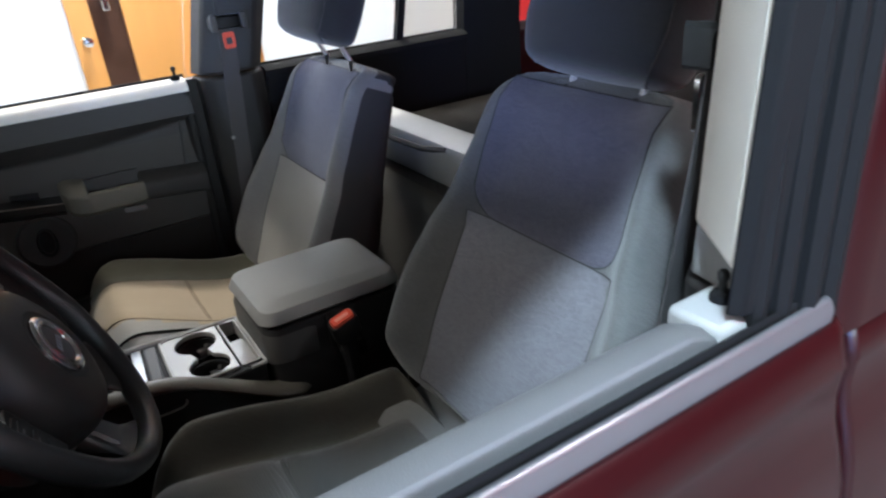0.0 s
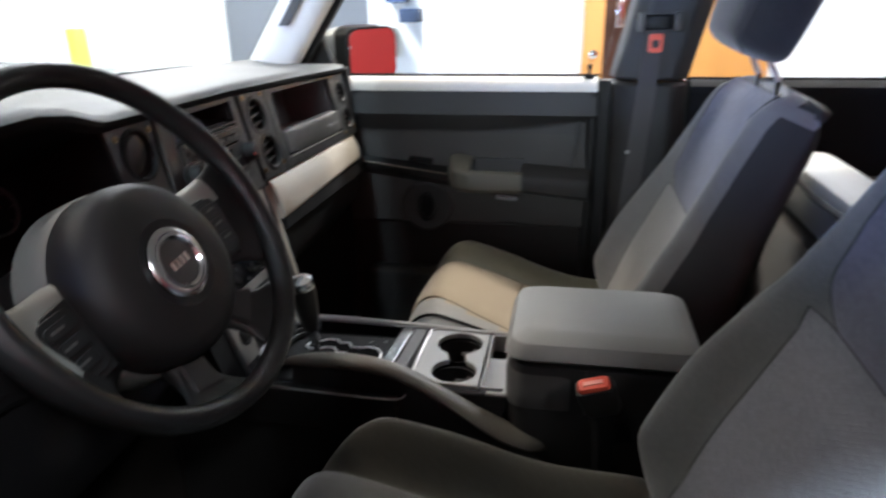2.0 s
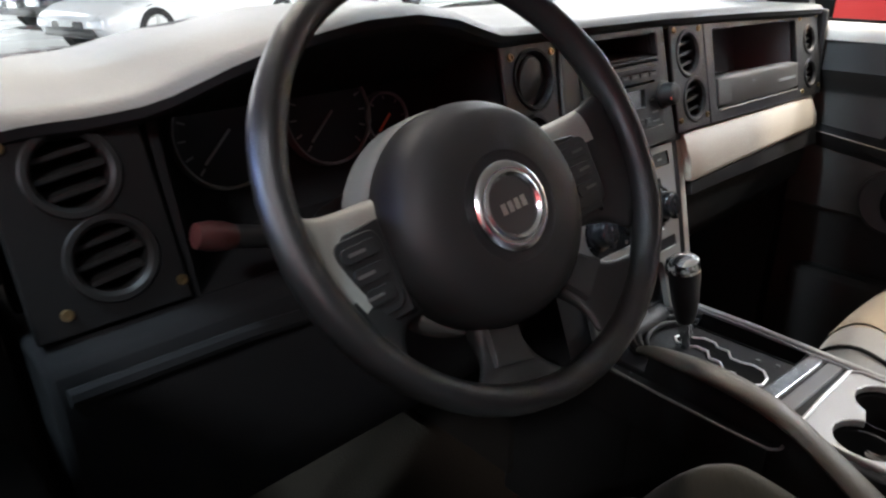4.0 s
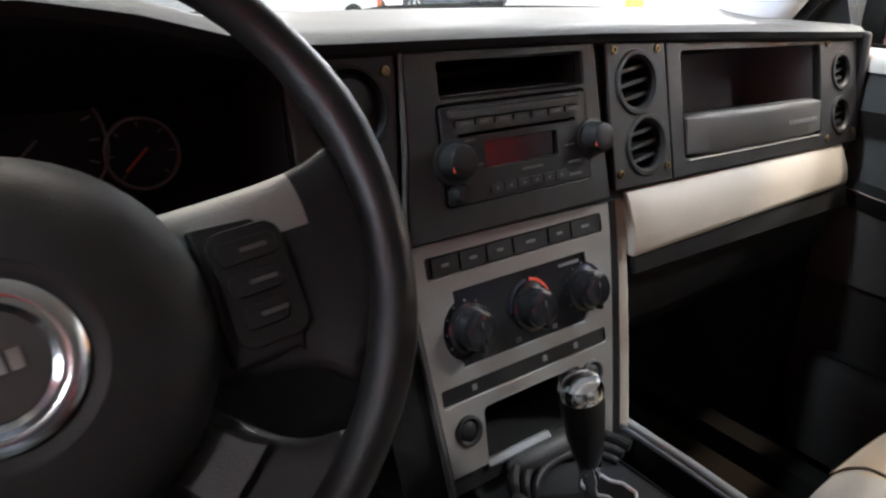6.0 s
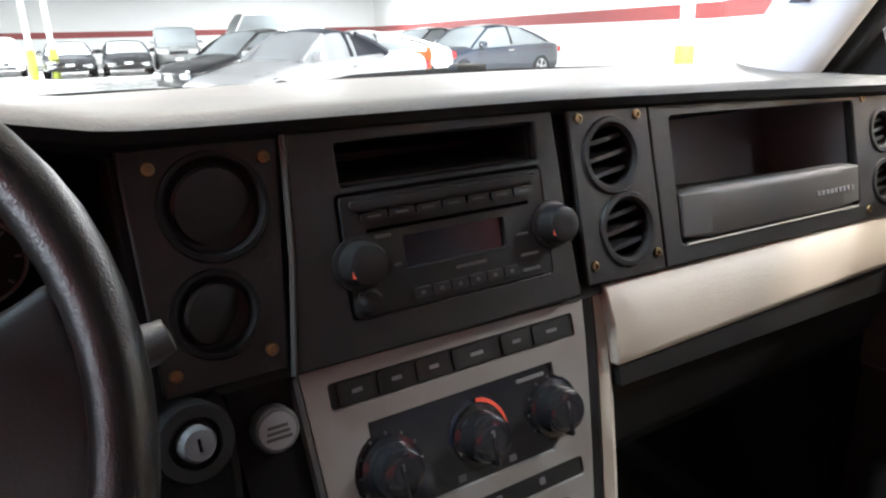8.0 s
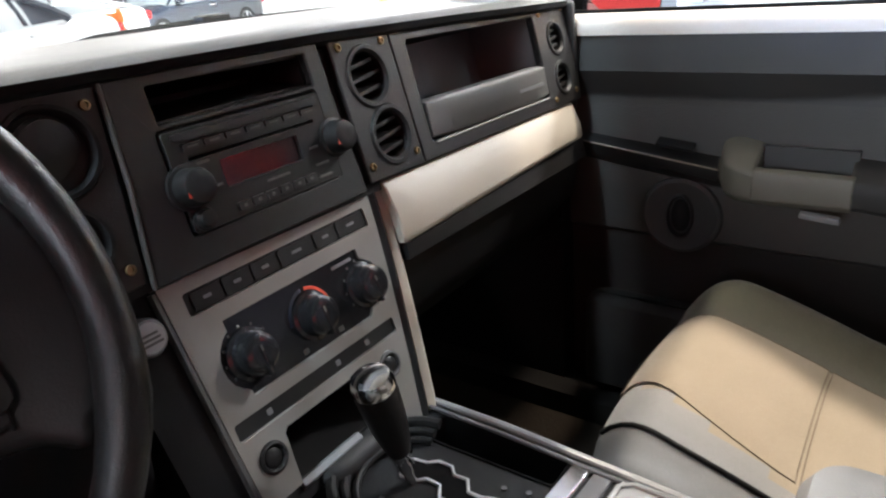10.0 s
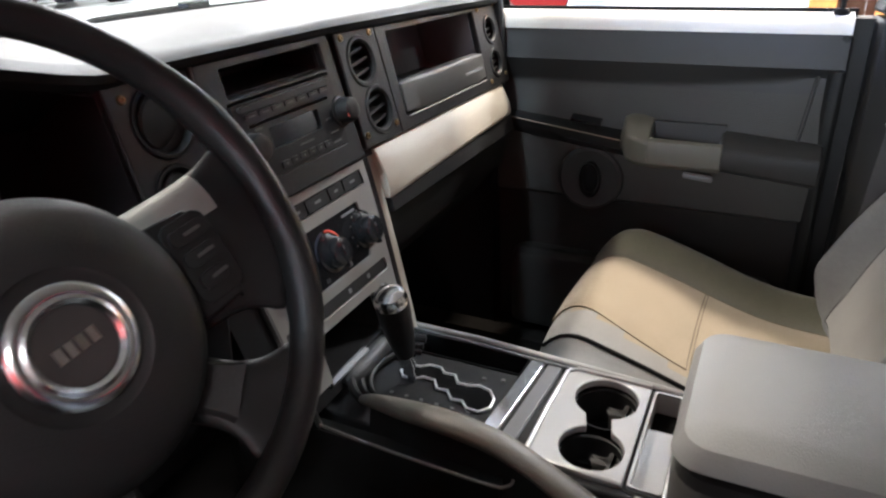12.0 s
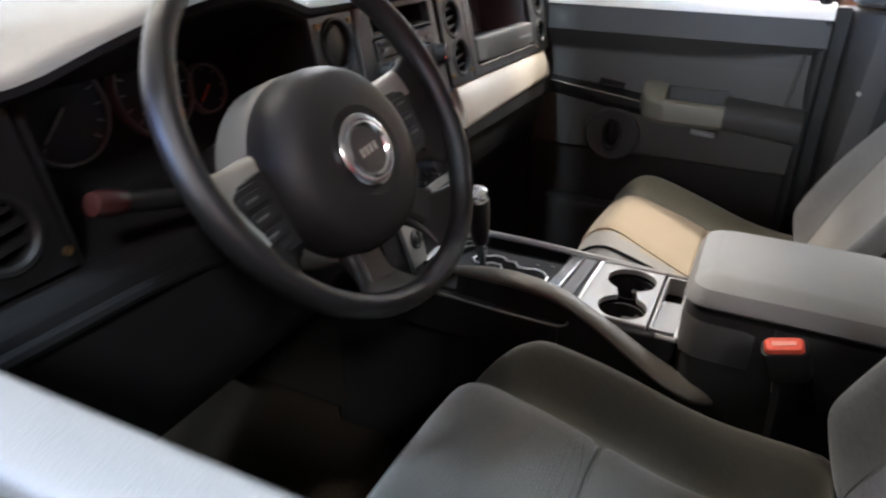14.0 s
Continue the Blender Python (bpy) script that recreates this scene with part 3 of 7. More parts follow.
for s, x, ys in ((1, 0.72, (-1.50, -1.70)), (-1, -0.82, (-1.75, -1.95))):
    part("rear_pillar", L([[(x - s * (z > 1.2) * (z - 1.17) * 0.1, ys[0], z), (x + s * 0.06 - s * (z > 1.2) * (z - 1.17) * 0.1, ys[0], z), (x + s * 0.06 - s * (z > 1.2) * (z - 1.17) * 0.1, ys[1], z), (x - s * 0.03 - s * (z > 1.2) * (z - 1.17) * 0.1, ys[1], z)] for z in (0.45, 1.17, 1.62)]), RUBBER, shell)
# driver's window surround behind the open glass
part("pillar_seal", L([[(x, y - (z - 1.17) * 0.05, z) for x, y in ((-0.8685, -0.664), (-0.8685, -0.85), (-0.88, -0.85), (-0.88, -0.672))] for z in (1.19, 1.4, 1.61)]), RUBBER, shell, "black rubber pillar seal", bevel=0.003)
for xa, ya, r in ((-0.876, -0.692, 0.009), (-0.879, -0.716, 0.011), (-0.883, -0.744, 0.013), (-0.884, -0.772, 0.012)):
    part("window_seal", tube([(xa + 0.03 * (z - 1.16), ya - (z - 1.16) * 0.05, z) for z in (1.12, 1.25, 1.4, 1.6)], r, 8, rb=r * 1.25), RUBBER, shell)
part("rear_door_frame", L([[(dx - 0.886 + 0.03 * (z - 1.16), y - (z - 1.16) * 0.05, z) for dx, y in ((0.02, -0.79), (0.0, -0.792), (-0.006, -0.8), (-0.008, -0.83), (-0.01, -1.02), (0.02, -1.02))] for z in (1.128, 1.3, 1.6)]), RED_PAINT, shell, "dark red rear door frame")

# windscreen
def screen(u, v, off=0.0):
    x = CX + u * 0.70 * (1 - 0.12 * v)
    return Vector((x, 0.42 - 0.17 * abs(u) ** 2.2 * (1 - 0.8 * v) - 0.48 * v + off, 1.16 + 0.47 * v))


windscreen = base("windscreen", (CX, 0.4, 1.16), "curved clear windscreen with a black edge band", "windscreen", kind="structure")
bm = L([[screen(-1 + 2 * k / 16, v / 6) for k in range(17)] + [screen(1 - 2 * k / 16, v / 6, 0.005) for k in range(17)] for v in range(7)])
ws = part("pane", bm, SCREEN_PANE, windscreen)
ws.visible_shadow = False
part("edge_band", merge(tube([screen(1, v / 6, -0.006) for v in range(7)], 0.011, 6), tube([screen(-1, v / 6, -0.006) for v in range(7)], 0.011, 6), tube([screen(-1 + k / 8, 0.0, -0.006) for k in range(17)], 0.012, 6)), GLOSS, windscreen)


def wiper(x0, x1, y):
    w = base("wiper", (x0, y, 1.15), "black windscreen wiper resting on the glass", "wiper", "windscreen wipers")
    n = 12
    path = [screen((x0 + (x1 - x0) * k / n - CX) / 0.7, 0.12 + 0.008 * math.sin(k / n * 3), 0.015) for k in range(n + 1)]
    part("blade", tube(path, 0.003, 6, rb=0.005), RUBBER, w)
    part("arm", tube([Vector((x0 + (x1 - x0) * 0.5, path[6].y + 0.03, path[6].z + 0.004)), Vector((x0 + (x1 - x0) * 0.2, path[2].y + 0.06, path[2].z + 0.0)), Vector((x0 - 0.03, path[0].y + 0.09, path[0].z - 0.02))], 0.005, 6), PLASTIC_DARK, w)
    part("hinge", B(x0 + (x1 - x0) * 0.45, x0 + (x1 - x0) * 0.55, path[6].y + 0.01, path[6].y + 0.035, path[6].z, path[6].z + 0.012), PLASTIC_DARK, w, bevel=0.003)


header = []
for k in range(17):
    u = -1 + 2 * k / 16
    g = screen(u, 0.985)
    edge = 1.7 - 0.06 * abs(u) ** 3
    header.append([(g.x, g.y + 0.012, g.z + 0.004), (g.x, g.y + 0.004, g.z + 0.024), (g.x, -0.15, edge + 0.03), (g.x, -0.18, edge - 0.02), (g.x, -0.18, 1.608), (g.x, g.y - 0.03, 1.606)])
part("roof_header", L(header), HEADLINER, shell, "pale trimmed header above the windscreen", bevel=0.004)

wiper(-0.62, -0.05, 0.45)
wiper(0.02, 0.52, 0.45)

# ---- dashboard ----
DROOP = 0.025
U = lambda x, z, d=0.0: Vector((x, 0.24 * (z - 1.2) - d, z - max(0, x - 0.12) * DROOP))
S = lambda x, z, d=0.0: Vector((x, -0.02 + 0.33 * (z - 1.046) - d, z))
dash = base("dashboard", (0, 0.1, 0.8), "khaki and charcoal dashboard with exposed screws and round vents", "dashboard")


def hood_lip(x):
    """Front edge of the dash top: y and z along x, with the raised binnacle."""
    pts = [(-0.78, -0.005, 1.205), (-0.70, -0.012, 1.213), (-0.66, -0.018, 1.213), (-0.62, -0.028, 1.218), (-0.57, -0.05, 1.24), (-0.52, -0.062, 1.256), (-0.46, -0.066, 1.266), (-0.40, -0.062, 1.267), (-0.34, -0.05, 1.258), (-0.28, -0.03, 1.242), (-0.236, -0.012, 1.232), (-0.2, -0.008, 1.230), (0.1, -0.009, 1.227), (0.35, -0.012, 1.220), (0.6, -0.016, 1.211), (0.70, -0.012, 1.207)]
    for (xa, ya, za), (xb, yb, zb) in zip(pts, pts[1:]):
        if x <= xb:
            u = (x - xa) / (xb - xa)
            return ya + (yb - ya) * u, za + (zb - za) * u
    return pts[-1][1:]


rings = []
NX = 75
for k in range(NX + 1):
    x = -0.765 + (0.69 + 0.765) * k / NX
    y, z = hood_lip(x)
    back = 0.355 - 0.16 * abs((x - CX) / 0.7) ** 2.2
    if k == NX:
        z, y = z - 0.02, y + 0.02
    rings.append([(x, back, 1.222), (x, min(0.26, back - 0.02), 1.223 + (z - 1.222) * 0.4), (x, 0.14, 1.222 + (z - 1.222) * 0.85), (x, 0.04, z + 0.0005), (x, y + 0.022, z + 0.001), (x, y + 0.006, z - 0.001), (x, y - 0.001, z - 0.008), (x, y + 0.001, z - 0.016), (x, y + 0.009, z - 0.022), (x, y + 0.04, z - 0.022), (x, 0.10, 1.17), (x, back, 1.165)])
bm = L(rings)
# faces below the lip are blackened for the shade under it
for f in bm.faces:
    f.material_index = 1 if f.calc_center_median().z < hood_lip(f.calc_center_median().x)[1] - 0.01 else 0
part("dash_top", bm, (DASHTOP, RUBBER), dash, "khaki grey padded dash top, underside blackened for shade")
# dark cores behind the panels
part("core", P([(-0.232, 1.05), (0.665, 1.05), (0.672, 1.06), (0.672, 1.198), (-0.232, 1.205)], [rrect(0.247, 0.562, 1.09, 1.197, 0.006), circle(0.168, 1.167, 0.028), circle(0.178, 1.101, 0.028), circle(0.622, 1.158, 0.022), circle(0.62, 1.097, 0.022), rrect(-0.093, 0.084, 1.171, 1.202, 0.003)], -0.13, -0.004, U), PLASTIC_DARK, dash)
part("end_cap", L([[(x, y, z) for y, z in ((-0.02, 1.2), (-0.03, 1.05), (0.0, 0.94), (0.24, 0.94), (0.24, 1.2))] for x in (0.672, 0.69)]), PLASTIC, dash, bevel=0.006)


def screw(at, parent, way=(0, -1, 0.24), material=BRASS):
    m = facing(at, way)
    bm = lathe([(0.0046, -0.001), (0.0046, 0.0012), (0.004, 0.0022), (0.0024, 0.0024), (0.0022, 0.0008), (0.0005, 0.0008)], m, 12)
    return part("screw", bm, material, parent)


# left switch panel
lp = part("left_panel", P([(-0.23, 1.058), (-0.149, 1.058), (-0.13, 1.213), (-0.232, 1.213)], [circle(-0.179, 1.170, 0.034), circle(-0.19, 1.104, 0.0275)], -0.004, 0.004, U), PLASTIC, dash, bevel=0.002)
for sx, sz in ((-0.215, 1.198), (-0.143, 1.198), (-0.159, 1.074), (-0.221, 1.072)):
    screw(U(sx, sz, 0.004), lp)


def closed_vent(cx, cz, r, parent, tilt, ajar):
    """A round vent shut by a tilted flap in a low ring."""
    m = facing(U(cx, cz, 0.003), (0, -1, 0.24))
    ring = part("vent_ring", lathe([(r, -0.012), (r + 0.003, 0.001), (r + 0.0022, 0.003), (r - 0.001, 0.003), (r - 0.003, -0.001), (r - 0.004, -0.014)], m, 36, True), PLASTIC_SHADE, parent)
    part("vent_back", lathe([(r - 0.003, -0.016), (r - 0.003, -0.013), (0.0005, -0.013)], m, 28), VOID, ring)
    q = m @ pose(0, 0, -0.005, 0, 0, tilt) @ pose(0, 0, 0, ajar, 0, 0)
    part("flap", lathe([(r * 0.8, -0.003), (r * 0.82, 0.0), (r * 0.76, 0.0022), (r * 0.4, 0.004), (0.0005, 0.0045)], q, 32), PLASTIC_SOFT, ring, "closed round vent flap")


closed_vent(-0.179, 1.171, 0.033, lp, 35, 14)
closed_vent(-0.19, 1.104, 0.0265, lp, 60, 22)

# radio panel
rp = part("radio_panel", P([(-0.146, 1.053), (0.113, 1.053), (0.107, 1.13), (0.104, 1.212), (-0.127, 1.212), (-0.134, 1.13)], [rrect(-0.093, 0.084, 1.171, 1.202, 0.003), rrect(-0.0985, 0.083, 1.0795, 1.1665, 0.003)], -0.004, 0.007, U), PLASTIC, dash, bevel=0.002)
part("panel_edge", tube([U(-0.1285, 1.212, 0.006), U(-0.1355, 1.13, 0.006), U(-0.1475, 1.053, 0.006)], 0.0022, 6), PLASTIC_MID, rp)
part("pocket", merge(P(rrect(-0.097, 0.088, 1.167, 1.206, 0.003), [rrect(-0.092, 0.083, 1.172, 1.201, 0.003)], -0.09, -0.006, U), P(rrect(-0.097, 0.088, 1.167, 1.206, 0.003), [], -0.1, -0.09, U)), PLASTIC_SOFT, rp)
radio = base("radio", tuple(U(0, 1.12)), "black car radio with two round knobs and a display", "radio")
part("face", P(rrect(-0.097, 0.082, 1.081, 1.165, 0.003), [rrect(-0.052, 0.04, 1.108, 1.1325, 0.002), rrect(-0.08, 0.066, 1.1385, 1.1415, 0.001)], -0.004, 0.009, U), PLASTIC_SOFT, radio, bevel=0.0015)
part("display", P(rrect(-0.053, 0.041, 1.107, 1.1335, 0.002), [], 0.0, 0.005, U), GLOSS, radio, "glossy dark display")
part("slot", P(rrect(-0.081, 0.067, 1.1375, 1.1425, 0.001), [], -0.004, 0.001, U), VOID, radio)
for k in range(7):
    x = -0.083 + k * 0.0225
    part("button", P(rrect(x, x + 0.0205, 1.1475, 1.1535, 0.0015), [], 0.005, 0.0115, U), PLASTIC, radio)
    part("marking", P(rrect(x + 0.005, x + 0.0155, 1.1497, 1.1512, 0.0005), [], 0.011, 0.0119, U), PLASTIC_MID, radio)
part("upper_rail", P(rrect(-0.09, 0.076, 1.1568, 1.1622, 0.002), [], 0.007, 0.0125, U), PLASTIC, radio)
for k in range(6):
    x = -0.05 + k * 0.0165
    part("preset_button", P(rrect(x, x + 0.0148, 1.086, 1.0935, 0.0015), [], 0.006, 0.0112, U), PLASTIC, radio)
    part("marking", P(rrect(x + 0.0055, x + 0.009, 1.0885, 1.0912, 0.0005), [], 0.011, 0.0116, U), PLASTIC_MID, radio)
for x, z, w in ((0.052, 1.098, 0.018), (0.052, 1.086, 0.018), (-0.074, 1.134, 0.013), (-0.062, 1.112, 0.006), (-0.01, 1.1005, 0.028), (0.05, 1.115, 0.012)):
    part("marking", P(rrect(x, x + w, z, z + 0.0022, 0.0008), [], 0.008, 0.0096, U), PLASTIC_MID, radio)


def knob(at, way, r, h, parent, material=PLASTIC_SOFT, name="knob", n=28):
    m = facing(at, way)
    return part(name, lathe([(r * 1.22, -0.001), (r * 1.22, 0.003), (r * 1.02, 0.004), (r, 0.006), (r * 0.95, h * 0.75), (r * 0.86, h * 0.93), (r * 0.7, h), (r * 0.3, h * 0.99), (0.0005, h * 0.985)], m, n), material, parent)


WAY_U = (0, -1, 0.24)
for x in (-0.089, 0.087):
    kn = knob(U(x, 1.1185, 0.008), WAY_U, 0.0165, 0.021, radio)
    # small red mark painted for the red glow on the knob's left
    part("knob_mark", P(rrect(x - 0.0135, x - 0.0105, 1.116, 1.121, 0.0005), [], 0.0275, 0.0286, U), RED_BTN, kn)
knob(U(-0.086, 1.091, 0.008), WAY_U, 0.0085, 0.011, radio)

# passenger side vents and tray
vp = part("vent_panel", P([(0.122, 1.058), (0.2215, 1.058), (0.2185, 1.212), (0.121, 1.212)], [circle(0.168, 1.167, 0.031, 36), circle(0.178, 1.101, 0.031, 36)], -0.004, 0.006, U), PLASTIC, dash, bevel=0.002)
for sx, sz in ((0.133, 1.201), (0.2035, 1.201), (0.132, 1.075), (0.2115, 1.075)):
    screw(U(sx, sz, 0.006), vp)


def open_vent(cx, cz, r, parent, turn=8):
    m = facing(U(cx, cz, 0.004), WAY_U)
    v = part("vent", lathe([(r + 0.004, -0.004), (r + 0.0055, 0.002), (r + 0.004, 0.0045), (r, 0.0045), (r - 0.003, 0.001), (r - 0.004, -0.05), (r, -0.055)], m, 36, True), PLASTIC_SOFT, parent, "round open air vent")
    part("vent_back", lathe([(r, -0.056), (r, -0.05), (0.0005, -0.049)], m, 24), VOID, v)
    q = m @ pose(0, 0, 0, 0, 0, turn)
    for k in (-1, 0, 1):
        y = k * r * 0.5
        w = math.sqrt(max(0, (r - 0.004) ** 2 - y * y))
        part("slat", L([[q @ Vector((x, y + 0.0018 + 0.005 * t, -0.004 - 0.02 * t)) for t in (0, 1)] + [q @ Vector((x, y - 0.0018 + 0.005 * t, -0.004 - 0.018 * t)) for t in (1, 0)] for x in (-w, 0, w)]), PLASTIC_SOFT, v)


open_vent(0.168, 1.167, 0.0295, vp)
open_vent(0.178, 1.101, 0.0295, vp)
tp = part("tray_panel", P([(0.2225, 1.058), (0.668, 1.058), (0.672, 1.07), (0.672, 1.2), (0.664, 1.212), (0.2195, 1.212)], [rrect(0.247, 0.562, 1.076, 1.197, 0.006), circle(0.622, 1.160, 0.024, 32), circle(0.62, 1.099, 0.024, 32)], -0.004, 0.006, U), PLASTIC, dash, "charcoal tray surround", bevel=0.002)
for sx, sz in ((0.582, 1.199), (0.66, 1.203), (0.58, 1.07), (0.657, 1.074)):
    screw(U(sx, sz, 0.006), tp)
open_vent(0.622, 1.160, 0.0225, tp)
open_vent(0.62, 1.099, 0.0225, tp)
part("tray_liner", merge(P(rrect(0.241, 0.568, 1.09, 1.202, 0.006), [rrect(0.248, 0.561, 1.098, 1.196, 0.006)], -0.115, -0.005, U), P(rrect(0.241, 0.568, 1.09, 1.202, 0.006), [], -0.12, -0.115, U)), PLASTIC_GREY, tp, "grey tray liner")
bar_rings = []
for k in range(9):
    x = 0.2495 + (0.56 - 0.2495) * k / 8
    e = 0.003 if k in (0, 8) else 0
    bar_rings.append([U(x, 1.079 + e, -0.01), U(x, 1.079 + e, 0.007 - e), U(x, 1.083, 0.0095 - e), U(x, 1.118, 0.0115 - e), U(x, 1.1235, 0.0115 - e), U(x, 1.1265 - e, 0.0095 - e), U(x, 1.127 - e, 0.0), U(x, 1.124, -0.012)])
gb = part("grab_bar", L(bar_rings), PLASTIC_MID, tp, "grey moulded tray front bar", bevel=0.0015)
part("groove_line", tube([U(0.252, 1.0765, 0.008), U(0.556, 1.0765, 0.0065)], 0.0014, 6), BEZEL, tp)
for k in range(9):
    x = 0.468 + k * 0.0085
    part("emblem_bar", P(rrect(x, x + 0.006, 1.0985, 1.1035, 0.001), [], 0.008, 0.0116, U), PLASTIC_GREY, gb)

# driver's side: binnacle, gauges and outer vents
hollow = [(-0.615, 1.055), (-0.236, 1.055), (-0.236, 1.205), (-0.305, 1.228), (-0.38, 1.242), (-0.48, 1.242), (-0.555, 1.226), (-0.615, 1.196)]
shell_out = [(-0.622, 1.048), (-0.226, 1.048), (-0.226, 1.208), (-0.30, 1.234), (-0.38, 1.248), (-0.48, 1.248), (-0.56, 1.232), (-0.622, 1.2)]
part("binnacle", merge(P(shell_out, [], -0.125, -0.12, U), P(shell_out, [hollow], -0.12, 0.0, U)), RUBBER, dash, "matt black gauge binnacle")
DIAL = M("dark_gauge_face", (0.006, 0.006, 0.0075), 0.5, spec=0.15)
for gx, gz, r in ((-0.515, 1.145, 0.052), (-0.395, 1.145, 0.052), (-0.318, 1.13, 0.028), (-0.452, 1.21, 0.022)):
    m = facing(U(gx, gz, -0.117), WAY_U)
    ga = part("gauge", lathe([(r, 0), (r, 0.008), (0.0005, 0.008)], m), DIAL, dash)
    part("gauge_ring", lathe([(r - 0.001, 0.006), (r, 0.012), (r + 0.002, 0.012), (r + 0.003, 0.0), (r, -0.001)], m, 36, True), PLASTIC_GREY, ga)
    for k in range(13 if r > 0.03 else 7):
        a = radians(225 - k * (270 / (12 if r > 0.03 else 6)))
        part("tick", B(r * 0.78, r * 0.93, -0.0009, 0.0009, 0.008, 0.0088, lambda x, y, z: m @ pose(0, 0, 0, 0, 0, math.degrees(a)) @ Vector((x, y, z))), PLASTIC_GREY, ga)
    part("needle", B(-0.006, r * 0.72, -0.0012, 0.0012, 0.0092, 0.0105, lambda x, y, z: m @ pose(0, 0, 0, 0, 0, 222) @ Vector((x, y, z))), M("orange_red_needle", (0.42, 0.065, 0.02), 0.5) if gx == -0.318 else PLASTIC_GREY, ga)
ov = part("outer_vent_panel", P([(-0.735, 1.058), (-0.622, 1.058), (-0.63, 1.21), (-0.735, 1.205)], [circle(-0.682, 1.168, 0.03, 32), circle(-0.672, 1.104, 0.03, 32)], -0.004, 0.006, U), PLASTIC_SHADE, dash, bevel=0.002)
open_vent(-0.682, 1.168, 0.0285, ov)
open_vent(-0.672, 1.104, 0.0285, ov)
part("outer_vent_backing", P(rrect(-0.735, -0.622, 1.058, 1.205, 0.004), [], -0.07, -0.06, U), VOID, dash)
for sx, sz in ((-0.645, 1.196), (-0.722, 1.192), (-0.628, 1.074), (-0.712, 1.074)):
    screw(U(sx, sz, 0.006), ov)
# knee panel and lower dash, driver's side
knee = L([[(x, y, z) for y, z in ((-0.035, 1.054), (-0.058, 1.046), (-0.07, 1.02), (-0.055, 0.9), (0.0, 0.80), (0.05, 0.76), (0.12, 0.78), (0.12, 1.05))] for x in (-0.74, -0.6, -0.45, -0.3, -0.195)])
part("knee_panel", knee, RUBBER, dash, "black lower dash panel", bevel=0.006)
part("knee_ledge", tube([(-0.73, -0.072, 1.03), (-0.6, -0.076, 1.03), (-0.52, -0.07, 1.02), (-0.47, -0.06, 1.0)], 0.007, 8), RUBBER, dash)
# ignition lock and round badge beside the stack
m = facing((-0.221, -0.066, 1.042), (0.15, -1, 0.3))
ig = part("ignition_lock", lathe([(0.025, -0.02), (0.025, 0.002), (0.023, 0.006), (0.016, 0.006), (0.014, 0.0), (0.008, 0.0), (0.0005, 0.0)], m), PLASTIC_DARK, dash, "charcoal ignition lock surround")
part("key_barrel", lathe([(0.011, -0.002), (0.011, 0.009), (0.009, 0.012), (0.0005, 0.012)], m), PLASTIC_GREY, ig, "grey key barrel")
part("key_slot", B(-0.0009, 0.0009, -0.004, 0.004, 0.0115, 0.0125, lambda x, y, z: m @ Vector((x, y, z))), VOID, ig)
m = facing((-0.164, -0.04, 1.017), (0, -1, 0.3))
rb = part("round_plug", lathe([(0.0165, -0.03), (0.0165, 0.001), (0.015, 0.004), (0.0135, 0.0045), (0.0005, 0.0055)], m), PLASTIC_GREY, dash, "grey round plug with a pale label")
part("label", lathe([(0.0128, 0.004), (0.0128, 0.0058), (0.0005, 0.0062)], m), M("pale_grey_label", (0.22, 0.215, 0.22), 0.5), rb, "pale round label")
for k in range(3):
    part("marking", B(-0.009 + 0.001 * k, 0.009 - 0.001 * k, -0.006 + k * 0.004, -0.004 + k * 0.004, 0.004, 0.0068, lambda x, y, z: m @ Vector((x, y, z))), PLASTIC_MID, rb)

# centre stack
def stack_edge(z, s):
    t = (1.046 - z) / 0.24
    return (0.125 - 0.042 * t**1.25 if s > 0 else -0.141 + 0.012 * t)


outer = [(stack_edge(1.046 - 0.211 * k / 8, -1), 1.046 - 0.211 * k / 8) for k in range(9)] + [(-0.088, 0.835), (-0.084, 0.884), (-0.08, 0.888), (0.044, 0.888), (0.048, 0.884), (0.048, 0.801)] + [(stack_edge(0.801 + 0.245 * k / 8, 1), 0.801 + 0.245 * k / 8) for k in range(9)]
arc = lambda cx, cz, r, a0, a1, n=8: [(cx + r * math.cos(radians(a0 + (a1 - a0) * k / n)), cz + r * math.sin(radians(a0 + (a1 - a0) * k / n))) for k in range(n + 1)]
climate = [(-0.097, 1.0), (-0.097, 0.989)] + arc(-0.084, 0.962, 0.031, 115, 245) + [(-0.097, 0.929), (0.066, 0.929), (0.072, 0.936)] + arc(0.073, 0.962, 0.027, -70, 75) + [(0.079, 0.99), (0.079, 1.0)]
pocket_hole = rrect(-0.082, 0.046, 0.828, 0.888, 0.005)
stack = part("stack_bezel", P(outer, [rrect(-0.122, 0.11, 1.0145, 1.0345, 0.003), climate, rrect(-0.128, 0.0925, 0.9, 0.9165, 0.003), circle(0.065, 0.874, 0.0135, 20), circle(-0.105, 0.872, 0.0135, 20)], -0.004, 0.008, S), BEZEL, dash, "satin silver centre stack bezel", bevel=0.0015)
part("stack_core", P([(-0.135, 0.81), (0.08, 0.81), (0.12, 1.044), (-0.138, 1.044)], [pocket_hole], -0.12, -0.003, S), PLASTIC_DARK, dash)
part("stack_pocket", merge(P(rrect(-0.087, 0.051, 0.823, 0.893, 0.005), [rrect(-0.081, 0.045, 0.829, 0.887, 0.005)], -0.08, -0.003, S), P(rrect(-0.087, 0.051, 0.823, 0.893, 0.005), [], -0.085, -0.08, S)), PLASTIC_SOFT, stack)
